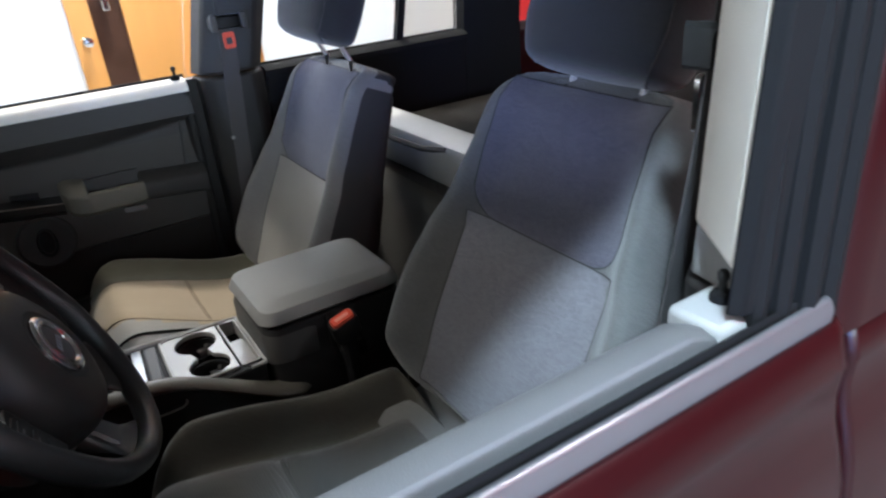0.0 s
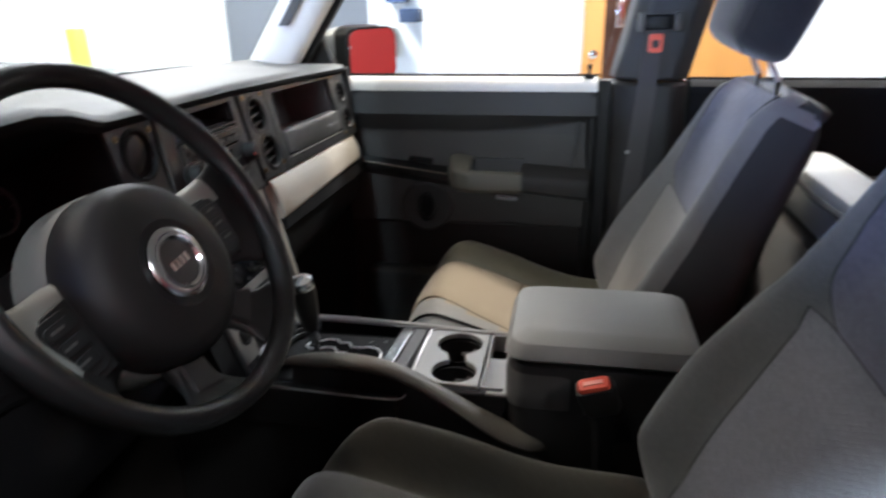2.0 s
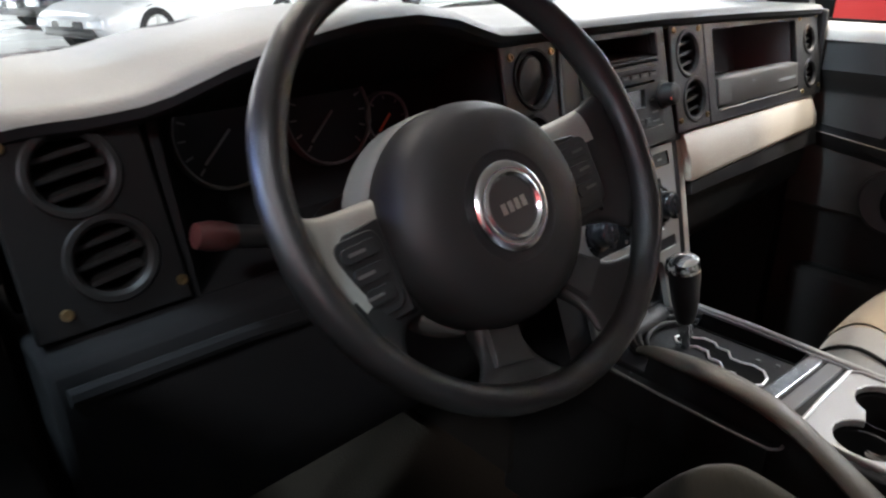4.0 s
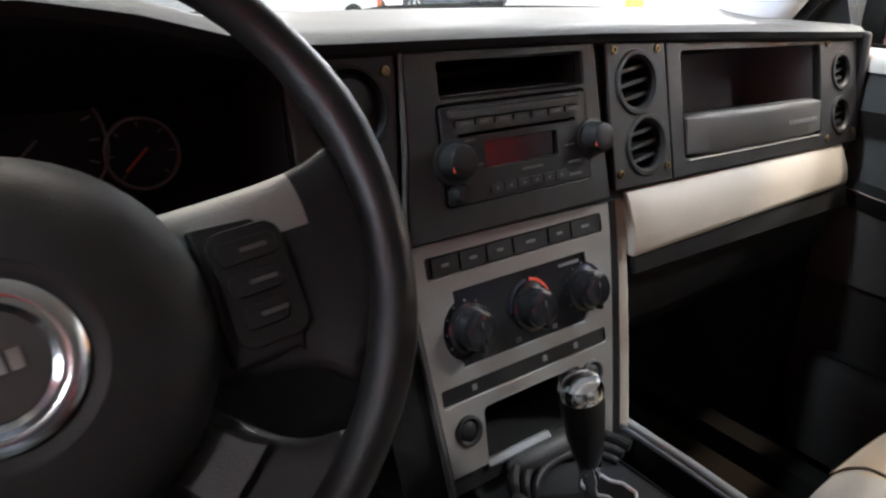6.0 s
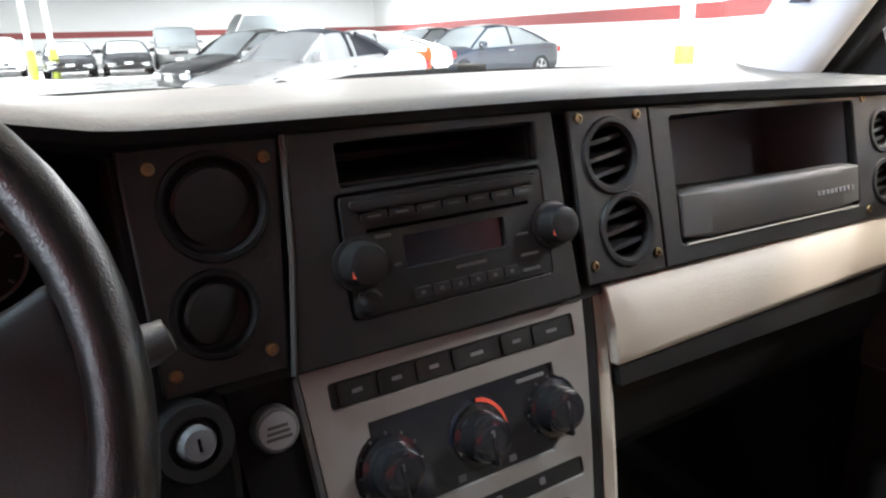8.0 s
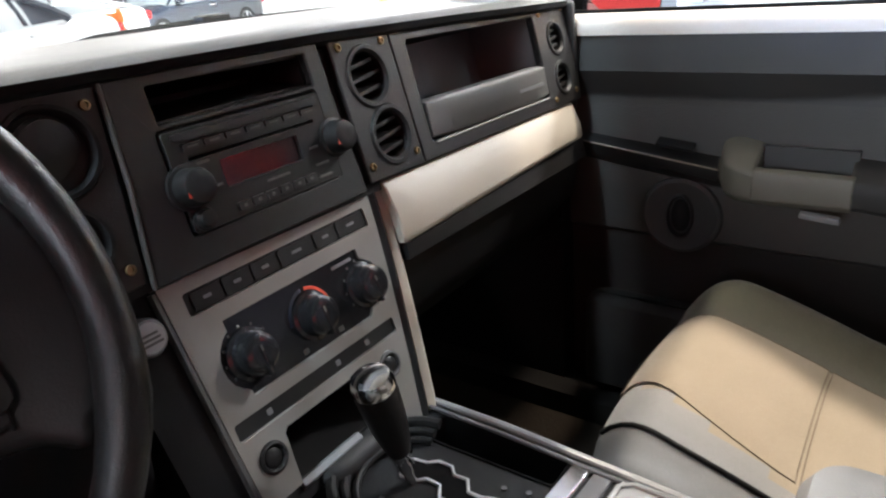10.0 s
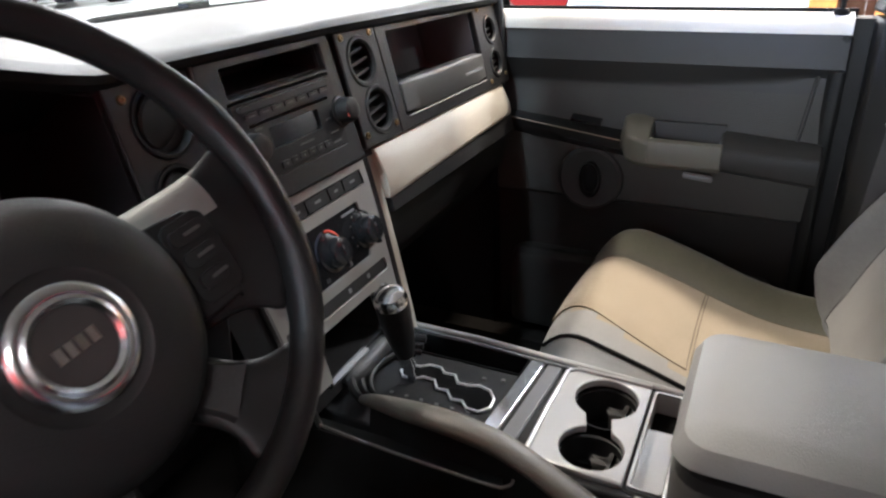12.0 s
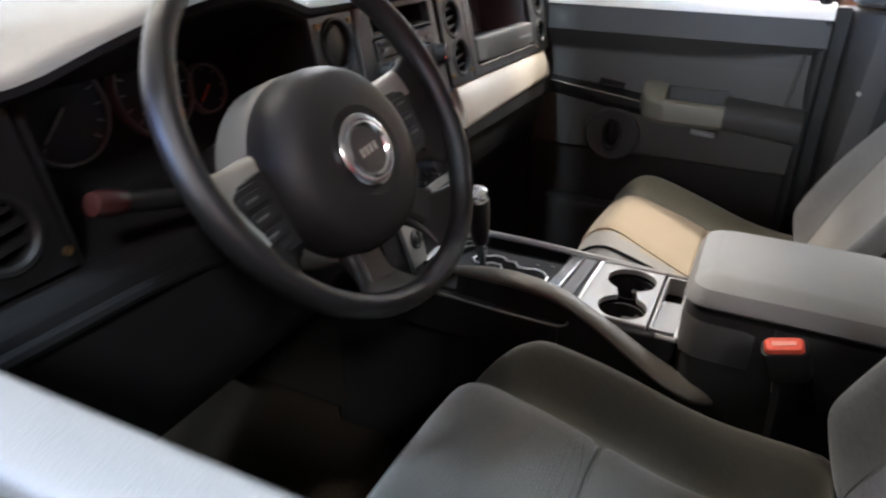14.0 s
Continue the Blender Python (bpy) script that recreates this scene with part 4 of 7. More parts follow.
part("switch_strip", P(rrect(-0.1215, 0.1095, 1.015, 1.034, 0.003), [], -0.002, 0.0062, S), PLASTIC_SOFT, stack, "black switch strip")
for k, (x, w) in enumerate(((-0.115, 0.03), (-0.082, 0.03), (-0.049, 0.03), (-0.016, 0.045), (0.032, 0.03), (0.065, 0.04))):
    sb = part("switch", P(rrect(x, x + w, 1.0165, 1.0325, 0.002), [], 0.004, 0.0078, S), PLASTIC_SOFT, stack)
    part("marking", P(rrect(x + w * 0.36, x + w * 0.64, 1.0235, 1.0262, 0.0006), [], 0.0075, 0.0083, S), PLASTIC_GREY, sb)
part("lower_strip", P(rrect(-0.1275, 0.092, 0.9005, 0.916, 0.003), [], -0.002, 0.006, S), PLASTIC_SOFT, stack, "black lower switch strip")
for x in (-0.092, 0.0, 0.045):
    part("marking", P(rrect(x, x + 0.006, 0.9055, 0.911, 0.001), [], 0.0055, 0.0066, S), PLASTIC_GREY, stack)
cp = part("climate_panel", P([((x + 0.012) * 0.992 - 0.012, (z - 0.9645) * 0.992 + 0.9645) for x, z in climate], [], -0.002, 0.0055, S), GLOSS, stack, "gloss black climate panel")
WAY_S = (0, -1, 0.33)
for x, mat_k in ((-0.084, GLOSS), (-0.004, GLOSS), (0.073, GLOSS)):
    kn = knob(S(x, 0.962, 0.006), WAY_S, 0.0205, 0.022, cp, GLOSS)
    m = facing(S(x, 0.962, 0.027), WAY_S)
    part("knob_grip", L([[m @ Vector(p) for p in ((-0.0035, y, -0.006), (0.0035, y, -0.006), (0.0022, y, 0.003), (-0.0022, y, 0.003))] for y in (-0.015, 0.015)]), GLOSS, kn, bevel=0.002)
    part("knob_mark", B(-0.0007, 0.0007, 0.009, 0.0145, 0.0026, 0.0034, lambda a, b, c: m @ Vector((a, b, c))), PLASTIC_MID, kn)
    for k in range(9):
        a = radians(210 - k * 30)
        if x < -0.01 or x > 0.01:
            q = (x + 0.0262 * math.cos(a), 0.962 + 0.0262 * math.sin(a))
            part("dial_mark", P(circle(*q, 0.0013, 8), [], 0.005, 0.0062, S), PLASTIC_MID, cp)
part("dial_arc", P(arc(-0.004, 0.962, 0.0285, 0, 85) + list(reversed(arc(-0.004, 0.962, 0.0255, 0, 85))), [], 0.005, 0.0062, S), RED_BTN, cp, "red warm arc")
part("dial_arc", P(arc(-0.004, 0.962, 0.0285, 95, 180) + list(reversed(arc(-0.004, 0.962, 0.0255, 95, 180))), [], 0.005, 0.0062, S), M("blue_print", (0.008, 0.012, 0.025), 0.5), cp, "blue cold arc")
for x in (-0.03, 0.02):
    part("marking", P(rrect(x, x + 0.007, 0.9325, 0.9375, 0.001), [], 0.005, 0.0061, S), PLASTIC_MID, cp)
part("marking", P(rrect(0.04, 0.07, 0.9905, 0.9935, 0.001), [], 0.005, 0.0062, S), PLASTIC_GREY, cp)
for x, z in ((0.065, 0.874), (-0.105, 0.872)):
    m = facing(S(x, z, 0.006), WAY_S)
    so = part("power_socket", lathe([(0.013, -0.03), (0.0155, 0.001), (0.015, 0.004), (0.0125, 0.005), (0.0105, 0.003), (0.0105, -0.025), (0.0005, -0.025)], m), PLASTIC_MID if x > 0 else PLASTIC_SOFT, stack)
    part("socket_cap", lathe([(0.0095, -0.02), (0.0095, 0.002), (0.007, 0.004), (0.0005, 0.0045)], m), PLASTIC_SOFT, so)
# black and khaki strips beside the stack
def strip(off0, off1, depth, name, mt, label):
    rows = []
    for k in range(15):
        z = 1.05 - 0.25 * k / 14
        t = k / 14
        x = stack_edge(min(z, 1.046), 1)
        p0, p1 = S(x + off0, z, depth), S(x + off1, z, depth - 0.004)
        rows.append([p0, (p0 + p1) / 2 + Vector((0, -0.005, 0)), p1, p1 + Vector((0.0, 0.05, 0)), p0 + Vector((0, 0.05, 0))])
    part(name, L(rows), mt, dash, label)


strip(0.001, 0.014, 0.008, "black_strip", PLASTIC_SOFT, "black strip beside the stack")
strip(0.0145, 0.034, 0.006, "khaki_strip", BEIGE, "light khaki strip beside the stack")
part("left_stack_edge", tube([S(stack_edge(1.044 - 0.04 * j, -1) - 0.004, 1.044 - 0.04 * j, 0.006) for j in range(7)], 0.004, 6), PLASTIC_MID, dash)
part("stack_flank", L([[S(stack_edge(1.05 - 0.04 * j, -1) - 0.006, 1.05 - 0.04 * j, 0.004), S(stack_edge(1.05 - 0.04 * j, -1) - 0.05, 1.05 - 0.04 * j, 0.0), S(stack_edge(1.05 - 0.04 * j, -1) - 0.05, 1.05 - 0.04 * j, -0.1), S(stack_edge(1.05 - 0.04 * j, -1) - 0.006, 1.05 - 0.04 * j, -0.1)] for j in range(7)]), PLASTIC_SHADE, dash)

# glove box band and lower door
G = lambda x, z, d=0.0: Vector((x, -0.037 + 0.3 * (z - 1.05) - d, z - max(0, x - 0.12) * 0.02))
rows = []
for k in range(13):
    x = 0.146 + (0.64 - 0.146) * k / 12
    lo = 0.982 + 0.012 * k / 12
    e = 0.004 if k in (0, 12) else 0.0
    rows.append([G(x, 1.053, -0.02), G(x, 1.053, -0.002), G(x, 1.046, 0.004 - e), G(x, (1.046 + lo) / 2, 0.009 - e), G(x, lo + 0.008, 0.007 - e), G(x, lo, 0.0), G(x, lo - 0.003, -0.03), G(x, 1.02, -0.05)])
part("khaki_band", L(rows), BEIGE, dash, "light khaki glove box band", bevel=0.002)
part("lower_edge", L([[G(x, 0.98 + 0.012 * (x - 0.146) / 0.5, -0.002), G(x, 0.962, -0.004), G(x, 0.957, -0.02), G(x, 0.98, -0.04)] for x in (0.15, 0.4, 0.645)]), PLASTIC_SOFT, dash)
part("glove_box", L([[(x, -0.045, 0.97), (x, -0.03, 0.88), (x, 0.04, 0.8), (x, 0.12, 0.78), (x, 0.2, 0.9), (x, 0.1, 1.0)] for x in (0.14, 0.4, 0.66)]), PLASTIC_DARK, dash, "black lower glove box", bevel=0.008)
part("under_dash", B(-0.12, 0.12, 0.06, 0.4, 0.5, 0.95), CARPET, dash)

# ---- steering wheel ----
wheel_pose = lambda at, turn, lean: Matrix.Translation(at) @ Matrix.Rotation(radians(turn), 4, "Z") @ Matrix.Rotation(radians(lean), 4, "X")  # x right, y up the wheel, z to the driver
WM = wheel_pose((-0.434, -0.181, 1.152), -4.3, 58.0)
HUB_POSE = wheel_pose((-0.446, -0.195, 1.153), -6, 63)
wheel = base("steering_wheel", tuple(WM.translation), "black leather steering wheel with four spokes and a chrome emblem", "steering wheel")
R = 0.1735
W = lambda x, y, z: WM @ Vector((x, y, z))
rim = []
for k in range(64):
    a = 2 * math.pi * k / 64
    swell = 1 + 0.12 * math.exp(-((math.cos(a * 1.0) ** 2 - 0.85) / 0.12) ** 2)
    rim.append([W((R + 0.0115 * swell * math.cos(b)) * math.cos(a), (R + 0.0115 * swell * math.cos(b)) * math.sin(a), 0.0142 * swell * math.sin(b)) for b in [2 * math.pi * j / 14 for j in range(14)]])
rim.append(rim[0])
bm = L(rim, caps=False)
bmesh.ops.remove_doubles(bm, verts=bm.verts, dist=1e-6)
part("rim", bm, LEATHER, wheel, "worn black leather rim")
# hub: deep round cushion
HUB = (0.001, -0.025)
HM = HUB_POSE @ pose(HUB[0], HUB[1], -0.019)
hub_prof = [(0.06, -0.06), (0.08, -0.05), (0.089, -0.03), (0.0898, -0.012), (0.0888, 0.0), (0.0862, 0.0105), (0.082, 0.019), (0.075, 0.0255), (0.066, 0.0295), (0.054, 0.032), (0.042, 0.033), (0.04, 0.0315), (0.0005, 0.0315)]
hub = part("airbag_cover", lathe(hub_prof, HM, 48), HUB_PLASTIC, wheel, "satin black round airbag cover")
# skirt in a lighter plastic that carries the side light on the drum
part("hub_skirt", lathe([(0.086, -0.06), (0.0895, -0.024), (0.0905, -0.0205), (0.0918, -0.024), (0.093, -0.035), (0.094, -0.062), (0.089, -0.066)], HM, 48, True), HUB_SIDE_LIT, hub, "hub skirt, lighter for the light on its side")
em = part("emblem_ring", lathe([(0.0215, 0.030), (0.022, 0.0352), (0.0245, 0.0375), (0.027, 0.0364), (0.0285, 0.037), (0.0315, 0.0362), (0.034, 0.034), (0.034, 0.031)], HM, 44, True), M("dulled_chrome", (0.5, 0.5, 0.5), 0.2, metal=1.0, var=0.15, scale=60, spread=0.1), hub, "chrome emblem ring")
part("emblem_field", lathe([(0.0215, 0.030), (0.0215, 0.0342), (0.0005, 0.0348)], HM, 32), M("satin_grey_emblem", (0.05, 0.047, 0.045), 0.35, metal=0.5), em)
for k in range(4):
    part("emblem_bar", B(-0.0125 + k * 0.0066, -0.0077 + k * 0.0066, -0.0042, 0.0042, 0.0343, 0.0356, lambda x, y, z: HM @ pose(0, 0, 0, 0, 0, 9) @ Vector((x, y, z))), CHROME, em)
SM = HM @ pose(0, 0, 0, 0, 0, 8)  # the wheel stands turned a little to the left


def wing(pts, z0, z1, name, mt, parent, label="", bevel=0.004):
    return part(name, P(pts, [], z0, z1, lambda a, b, d: SM @ Vector((a, b, d))), mt, parent, label, bevel=bevel)


def flared_spoke(turn, hub_lo, hub_hi, rim_lo, rim_hi, name, mt, label, deep=0.036, n=10, m=10, crown=None):
    """A spoke along the turned x axis that rises to the rim and spreads into it; lo and hi bound it across.
    crown: a second material for the upper band of a side spoke."""
    q = SM @ pose(0, 0, 0, 0, 0, turn)
    c = q.inverted() @ WM.translation  # the rim's centre and its way, as the spoke sees them
    way = (q.inverted() @ WM).to_3x3() @ Vector((0, 0, 1))
    rings = []
    for k in range(n + 1):
        u = k / n
        lo, hi = hub_lo + (rim_lo - hub_lo) * u**6, hub_hi + (rim_hi - hub_hi) * u**6
        front, back = [], []
        for j in range(m + 1):
            v = j / m
            ye = rim_lo + (rim_hi - rim_lo) * v
            xe = c.x + math.sqrt((R - 0.004) ** 2 - (ye - c.y) ** 2)
            ze = c.z - (way.x * (xe - c.x) + way.y * (ye - c.y)) / way.z
            x = 0.068 + (xe - 0.068) * u
            z = -0.01 + (ze + 0.008) * u**2.2
            edge = 0.006 * (1 - u * 0.6) * max(0.0, abs(2 * v - 1) - 0.55) ** 2 / 0.2
            front.append(q @ Vector((x, lo + (hi - lo) * v, z - edge)))
            back.append(q @ Vector((x, lo + (hi - lo) * v, z - deep * (1 - u) - 0.008 + edge)))
        rings.append(front + back[::-1])
    bm = L(rings)
    if crown:
        to_spoke = SM.inverted()
        for f in bm.faces:
            p = to_spoke @ f.calc_center_median()
            f.material_index = 1 if (p.y > 0.02 or (p.x < -0.116 and p.y > -0.02)) and abs(p.x) < 0.15 else 0
    return part(name, bm, (mt, crown) if crown else mt, wheel, label, sub=1)


LOWER = {-1: -16, 1: 40}  # the lower spokes, from straight down
for s in (-1, 1):
    turn = 0 if s > 0 else 180
    lo, hi = (-0.05, 0.046) if s > 0 else (-0.046, 0.05)
    rlo, rhi = (-0.078, 0.06) if s > 0 else (-0.06, 0.078)
    sp = flared_spoke(turn, lo, hi, rlo, rhi, "spoke", PLASTIC_SOFT, "black side spoke with a grey upper edge", crown=SPOKE_GREY)
    cover = [(s * 0.088, 0.031), (s * 0.118, 0.029), (s * 0.125, 0.023), (s * 0.128, 0.008), (s * 0.127, -0.025), (s * 0.123, -0.044), (s * 0.122, -0.04), (s * 0.088, -0.04)]
    wing(cover if s < 0 else list(reversed(cover)), -0.02, -0.0015, "spoke_cover", PLASTIC_SOFT, sp, "black face of the spoke", 0.004)
    pod = wing(rrect(min(s * 0.093, s * 0.131), max(s * 0.093, s * 0.131), -0.034, 0.026, 0.009), -0.012, 0.0, "switch_pod", PLASTIC_SOFT, wheel, "black spoke switch pod", 0.002)
    for k in range(3):
        w0, w1 = 0.097 + 0.001 * k, 0.127 - 0.003 * k
        wing(rrect(min(s * w0, s * w1), max(s * w0, s * w1), 0.0085 - k * 0.0165, 0.02 - k * 0.0165, 0.004), -0.006, 0.0018, "switch", PLASTIC_SOFT, pod, "", 0.002)
        wing(rrect(min(s * 0.108, s * 0.122), max(s * 0.108, s * 0.122), 0.0132 - k * 0.0165, 0.0156 - k * 0.0165, 0.0008), 0.0014, 0.0022, "marking", PLASTIC_MID, pod, "", 0.0)
    lo = flared_spoke(270 + LOWER[s], -0.022, 0.022, -0.05, 0.05, "lower_spoke", PLASTIC_SOFT, "black lower spoke with a flared foot", 0.026)
    q = SM @ pose(0, 0, 0, 0, 0, 270 + LOWER[s])
    part("spoke_plate", L([[q @ Vector((x, y, z)) for y, z in ((-w, h - 0.004), (-w * 0.85, h), (w * 0.85, h), (w, h - 0.004))] for x, w, h in ((0.08, 0.018, -0.0055), (0.095, 0.0165, -0.001), (0.108, 0.018, 0.003), (0.116, 0.021, 0.0065))]), PLASTIC, lo, "grey spoke plate")
column = base("steering_column", (-0.43, -0.05, 1.08), "black steering column shroud with two stalks", "steering column")
part("shroud", L([[WM @ Vector((x * w, y * w - 0.02, z)) for x, y in circle(0, 0, 1, 16)] for z, w in ((-0.07, 0.05), (-0.085, 0.062), (-0.16, 0.07), (-0.24, 0.072))]), PLASTIC_DARK, column)
for s in (-1, 1):
    end = Vector((-0.62, -0.082, 1.122)) if s < 0 else Vector((-0.238, -0.092, 1.122))
    root = WM @ Vector((s * 0.05, -0.01, -0.12))
    st = part("stalk", tube([root, root.lerp(end, 0.5), root.lerp(end, 0.85), end], 0.009, 10), PLASTIC_SOFT, column, "black column stalk")
    part("stalk_end", lathe([(0.009, -0.02), (0.011, -0.012), (0.0115, 0.0), (0.0095, 0.01), (0.0005, 0.011)], facing(end, end - root)), M("dull_red_plastic", (0.03, 0.007, 0.006), 0.4) if s < 0 else PLASTIC_MID, st)

# ---- centre console ----
Z0 = 0.80
C = lambda x, y, d=0.0: Vector((x, y, Z0 + d))
console = base("centre_console", (0, -0.3, 0.45), "charcoal centre console with shifter, cup holders and silver trim", "centre console")
part("console_body", L([[(x, y, z) for x, z in ((-0.105, 0.45), (-0.108, 0.70), (-0.1, 0.772), (-0.094, 0.772), (-0.094, 0.712), (0.099, 0.712), (0.099, 0.772), (0.106, 0.772), (0.112, 0.70), (0.11, 0.45))] for y in (0.08, -0.1, -0.3, -0.485)]), PLASTIC_DARK, console, bevel=0.01)
top_out = [(-0.1, -0.487), (0.092, -0.487), (0.112, -0.08), (0.1, -0.05), (-0.1, -0.05), (-0.104, -0.15)]
holes = [rrect(0.056, 0.096, -0.284, -0.128, 0.005), rrect(-0.088, 0.088, -0.444, -0.342, 0.006), rrect(-0.085, 0.082, -0.482, -0.451, 0.004)]
part("top_plate", P(top_out, holes, -0.03, 0.0, C), CONSOLE_TOP, console, "slate grey console top", bevel=0.003)
part("side_tray", merge(P(rrect(0.054, 0.098, -0.286, -0.126, 0.005), [rrect(0.0565, 0.0955, -0.2835, -0.1285, 0.005)], -0.06, 0.0015, C), P(rrect(0.054, 0.098, -0.286, -0.126, 0.005), [], -0.064, -0.058, C)), VOID, console, "deep side tray, blackened for its inner shade")
part("rail", tube([(0.114, -0.06, 0.802), (0.111, -0.2, 0.803), (0.102, -0.34, 0.803), (0.093, -0.487, 0.801)], 0.0042, 8), SILVER, console, "thin silver edge rail")
part("rail", tube([(0.1, -0.1, 0.8035), (0.098, -0.2, 0.8035), (0.09, -0.34, 0.8035)], 0.0025, 8), PLASTIC_GREY, console)
gate = [(0.004, -0.138), (0.02, -0.142), (0.022, -0.158), (0.03, -0.168), (0.03, -0.184), (0.021, -0.193), (0.022, -0.208), (0.008, -0.218), (0.008, -0.232), (0.013, -0.246), (0.009, -0.262), (-0.004, -0.272), (-0.022, -0.274), (-0.034, -0.264), (-0.034, -0.248), (-0.023, -0.238), (-0.025, -0.224), (-0.011, -0.212), (-0.013, -0.198), (0.002, -0.188), (0.003, -0.172), (-0.006, -0.162), (-0.006, -0.146)]
part("gate_trim", tube([C(x, y, 0.0015) for x, y in gate], 0.0019, 8, closed=True), M("bright_gate_metal", (0.8, 0.8, 0.79), 0.3, metal=0.45, var=0.04), console, "bright zigzag shift gate")
# flat black plate for the darkness inside the gate
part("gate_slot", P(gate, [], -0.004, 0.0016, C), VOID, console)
for k in range(6):
    part("marking", P(rrect(-0.041, -0.037, -0.15 - k * 0.021, -0.145 - k * 0.021, 0.001), [], 0.0, 0.0008, C), PLASTIC_GREY, console)
for x in (0.03, 0.036):
    part("marking", P(circle(x, -0.245 - (x - 0.03) * 4, 0.003, 10), [], 0.0, 0.002, C), PLASTIC_GREY, console)


def bow(y0, y1, name, mt, h, label, xw=(-0.09, 0.094), n=10):
    rows = []
    for k in range(n + 1):
        x = xw[0] + (xw[1] - xw[0]) * k / n
        dy = -0.0108 * (x - xw[1]) / (xw[1] - xw[0])
        rows.append([C(x, y0 + dy, 0.0), C(x, y0 + dy - 0.002, h), C(x, y1 + dy + 0.002, h), C(x, y1 + dy, 0.0)])
    part(name, L(rows), mt, console, label, bevel=0.001)


bow(-0.287, -0.309, "chrome_band", CHROME, 0.004, "bright chrome cross band", xw=(-0.062, 0.092))
bow(-0.311, -0.332, "grey_band", PLASTIC_GREY, 0.003, "grey cross band", xw=(-0.085, 0.091))
WELL_A, WELL_B = (0.046, -0.398, 0.0375), (-0.044, -0.402, 0.0355)
WELLS = [(WELL_A[0] + WELL_A[2] * math.cos(radians(a)), WELL_A[1] + WELL_A[2] * math.sin(radians(a))) for a in range(-158, 159, 12)]
WELLS += [(WELL_B[0] + WELL_B[2] * math.cos(radians(a)), WELL_B[1] + WELL_B[2] * math.sin(radians(a))) for a in range(22, 339, 12)]
cup = P([(-0.088, -0.445), (0.0895, -0.445), (0.0925, -0.338), (-0.085, -0.336)], [WELLS], -0.006, 0.004, C)
ct = part("cup_tray", cup, SILVER, console, "silver cup holder insert", bevel=0.0015)
part("tray_lip", tube([C(x, y, 0.0045) for x, y in ((0.0885, -0.444), (0.0915, -0.352), (0.082, -0.34), (0.0, -0.3375), (-0.074, -0.338), (-0.084, -0.35), (-0.087, -0.444))], 0.003, 8), SILVER, ct, "raised lip round the cup holders")
for cx, cy, r in (WELL_A, WELL_B):
    part("cup_well", lathe([(r, 0.0), (r + 0.002, 0.0035), (r - 0.001, 0.0025), (r - 0.004, -0.06), (r - 0.002, -0.066)], pose(cx, cy, Z0 - 0.014), 32, True), PLASTIC_SOFT, ct, "dark cup well")
    part("cup_floor", lathe([(r - 0.002, -0.066), (r - 0.003, -0.06), (0.0005, -0.059)], pose(cx, cy, Z0)), RUBBER, ct)
    part("cup_grip", slab(cx + 0.004, cx + 0.02, cy - r + 0.004, cy - r + 0.02, Z0 - 0.06, Z0 - 0.02, 0.006, 3), PLASTIC_MID, ct, "grey spring grip in the cup well")
part("well_link", merge(P([(-0.02, -0.425), (0.022, -0.425), (0.022, -0.376), (-0.02, -0.376)], [], -0.05, -0.044, C)), RUBBER, ct, "black channel between the cup wells")
part("coin_tray", merge(P(rrect(-0.086, 0.084, -0.484, -0.449, 0.004), [rrect(-0.083, 0.081, -0.481, -0.452, 0.004)], -0.03, 0.004, C), P(rrect(-0.086, 0.03, -0.484, -0.449, 0.004), [], -0.02, -0.012, C)), SILVER, console, "silver coin tray")
part("coin_slot", P(rrect(0.03, 0.084, -0.484, -0.449, 0.004), [], -0.034, -0.026, C), VOID, console, "dark slot in the coin tray")
part("end_trim", tube([(-0.1, -0.488, 0.803), (0.0, -0.489, 0.804), (0.09, -0.488, 0.803)], 0.004, 8), SILVER, console)
part("end_trim", tube([(-0.1, -0.46, 0.803), (-0.101, -0.488, 0.803)], 0.0035, 8), SILVER, console)
# padded side rail that drops away towards the seat
rail_pts = spline([(-0.078, -0.128, 0.813), (-0.093, -0.155, 0.83), (-0.106, -0.2, 0.843), (-0.111, -0.26, 0.848), (-0.113, -0.33, 0.838), (-0.116, -0.40, 0.805), (-0.119, -0.455, 0.775), (-0.117, -0.5, 0.752), (-0.105, -0.54, 0.735), (-0.08, -0.57, 0.725)], 34)
rail_rings = []
for k, p in enumerate(rail_pts):
    u = k / (len(rail_pts) - 1)
    w = 0.005 + 0.011 * min(1.0, u * 3.2) + 0.009 * max(0.0, min(1.0, (u - 0.5) * 4)) - 0.012 * max(0.0, (u - 0.85) / 0.15)
    h = 0.004 + 0.007 * min(1.0, u * 4) - 0.005 * max(0.0, (u - 0.88) / 0.12)
    rail_rings.append([p + Vector((w * math.cos(a) - w * 0.3, 0, h * math.sin(a))) for a in [2 * math.pi * j / 14 for j in range(14)]])
part("side_rail", L(rail_rings), TAUPE, console, "padded grey vinyl side rail")
part("side_skirt", L([[p + Vector((-0.008, 0, -0.005)), p + Vector((-0.012, 0, -0.02)), Vector((-0.13, p.y, 0.70)), Vector((-0.128, p.y, 0.5)), Vector((-0.09, p.y, 0.5)), p + Vector((0.008, 0, -0.01))] for p in rail_pts[4:]]), PLASTIC_DARK, console)
part("side_pocket_trim", tube(spline([(-0.133, -0.05, 0.812), (-0.136, -0.15, 0.806), (-0.138, -0.25, 0.803), (-0.139, -0.322, 0.803), (-0.136, -0.337, 0.804), (-0.128, -0.342, 0.805), (-0.12, -0.338, 0.806)], 28), 0.0018, 8), BEZEL, console, "thin chrome pocket edge")
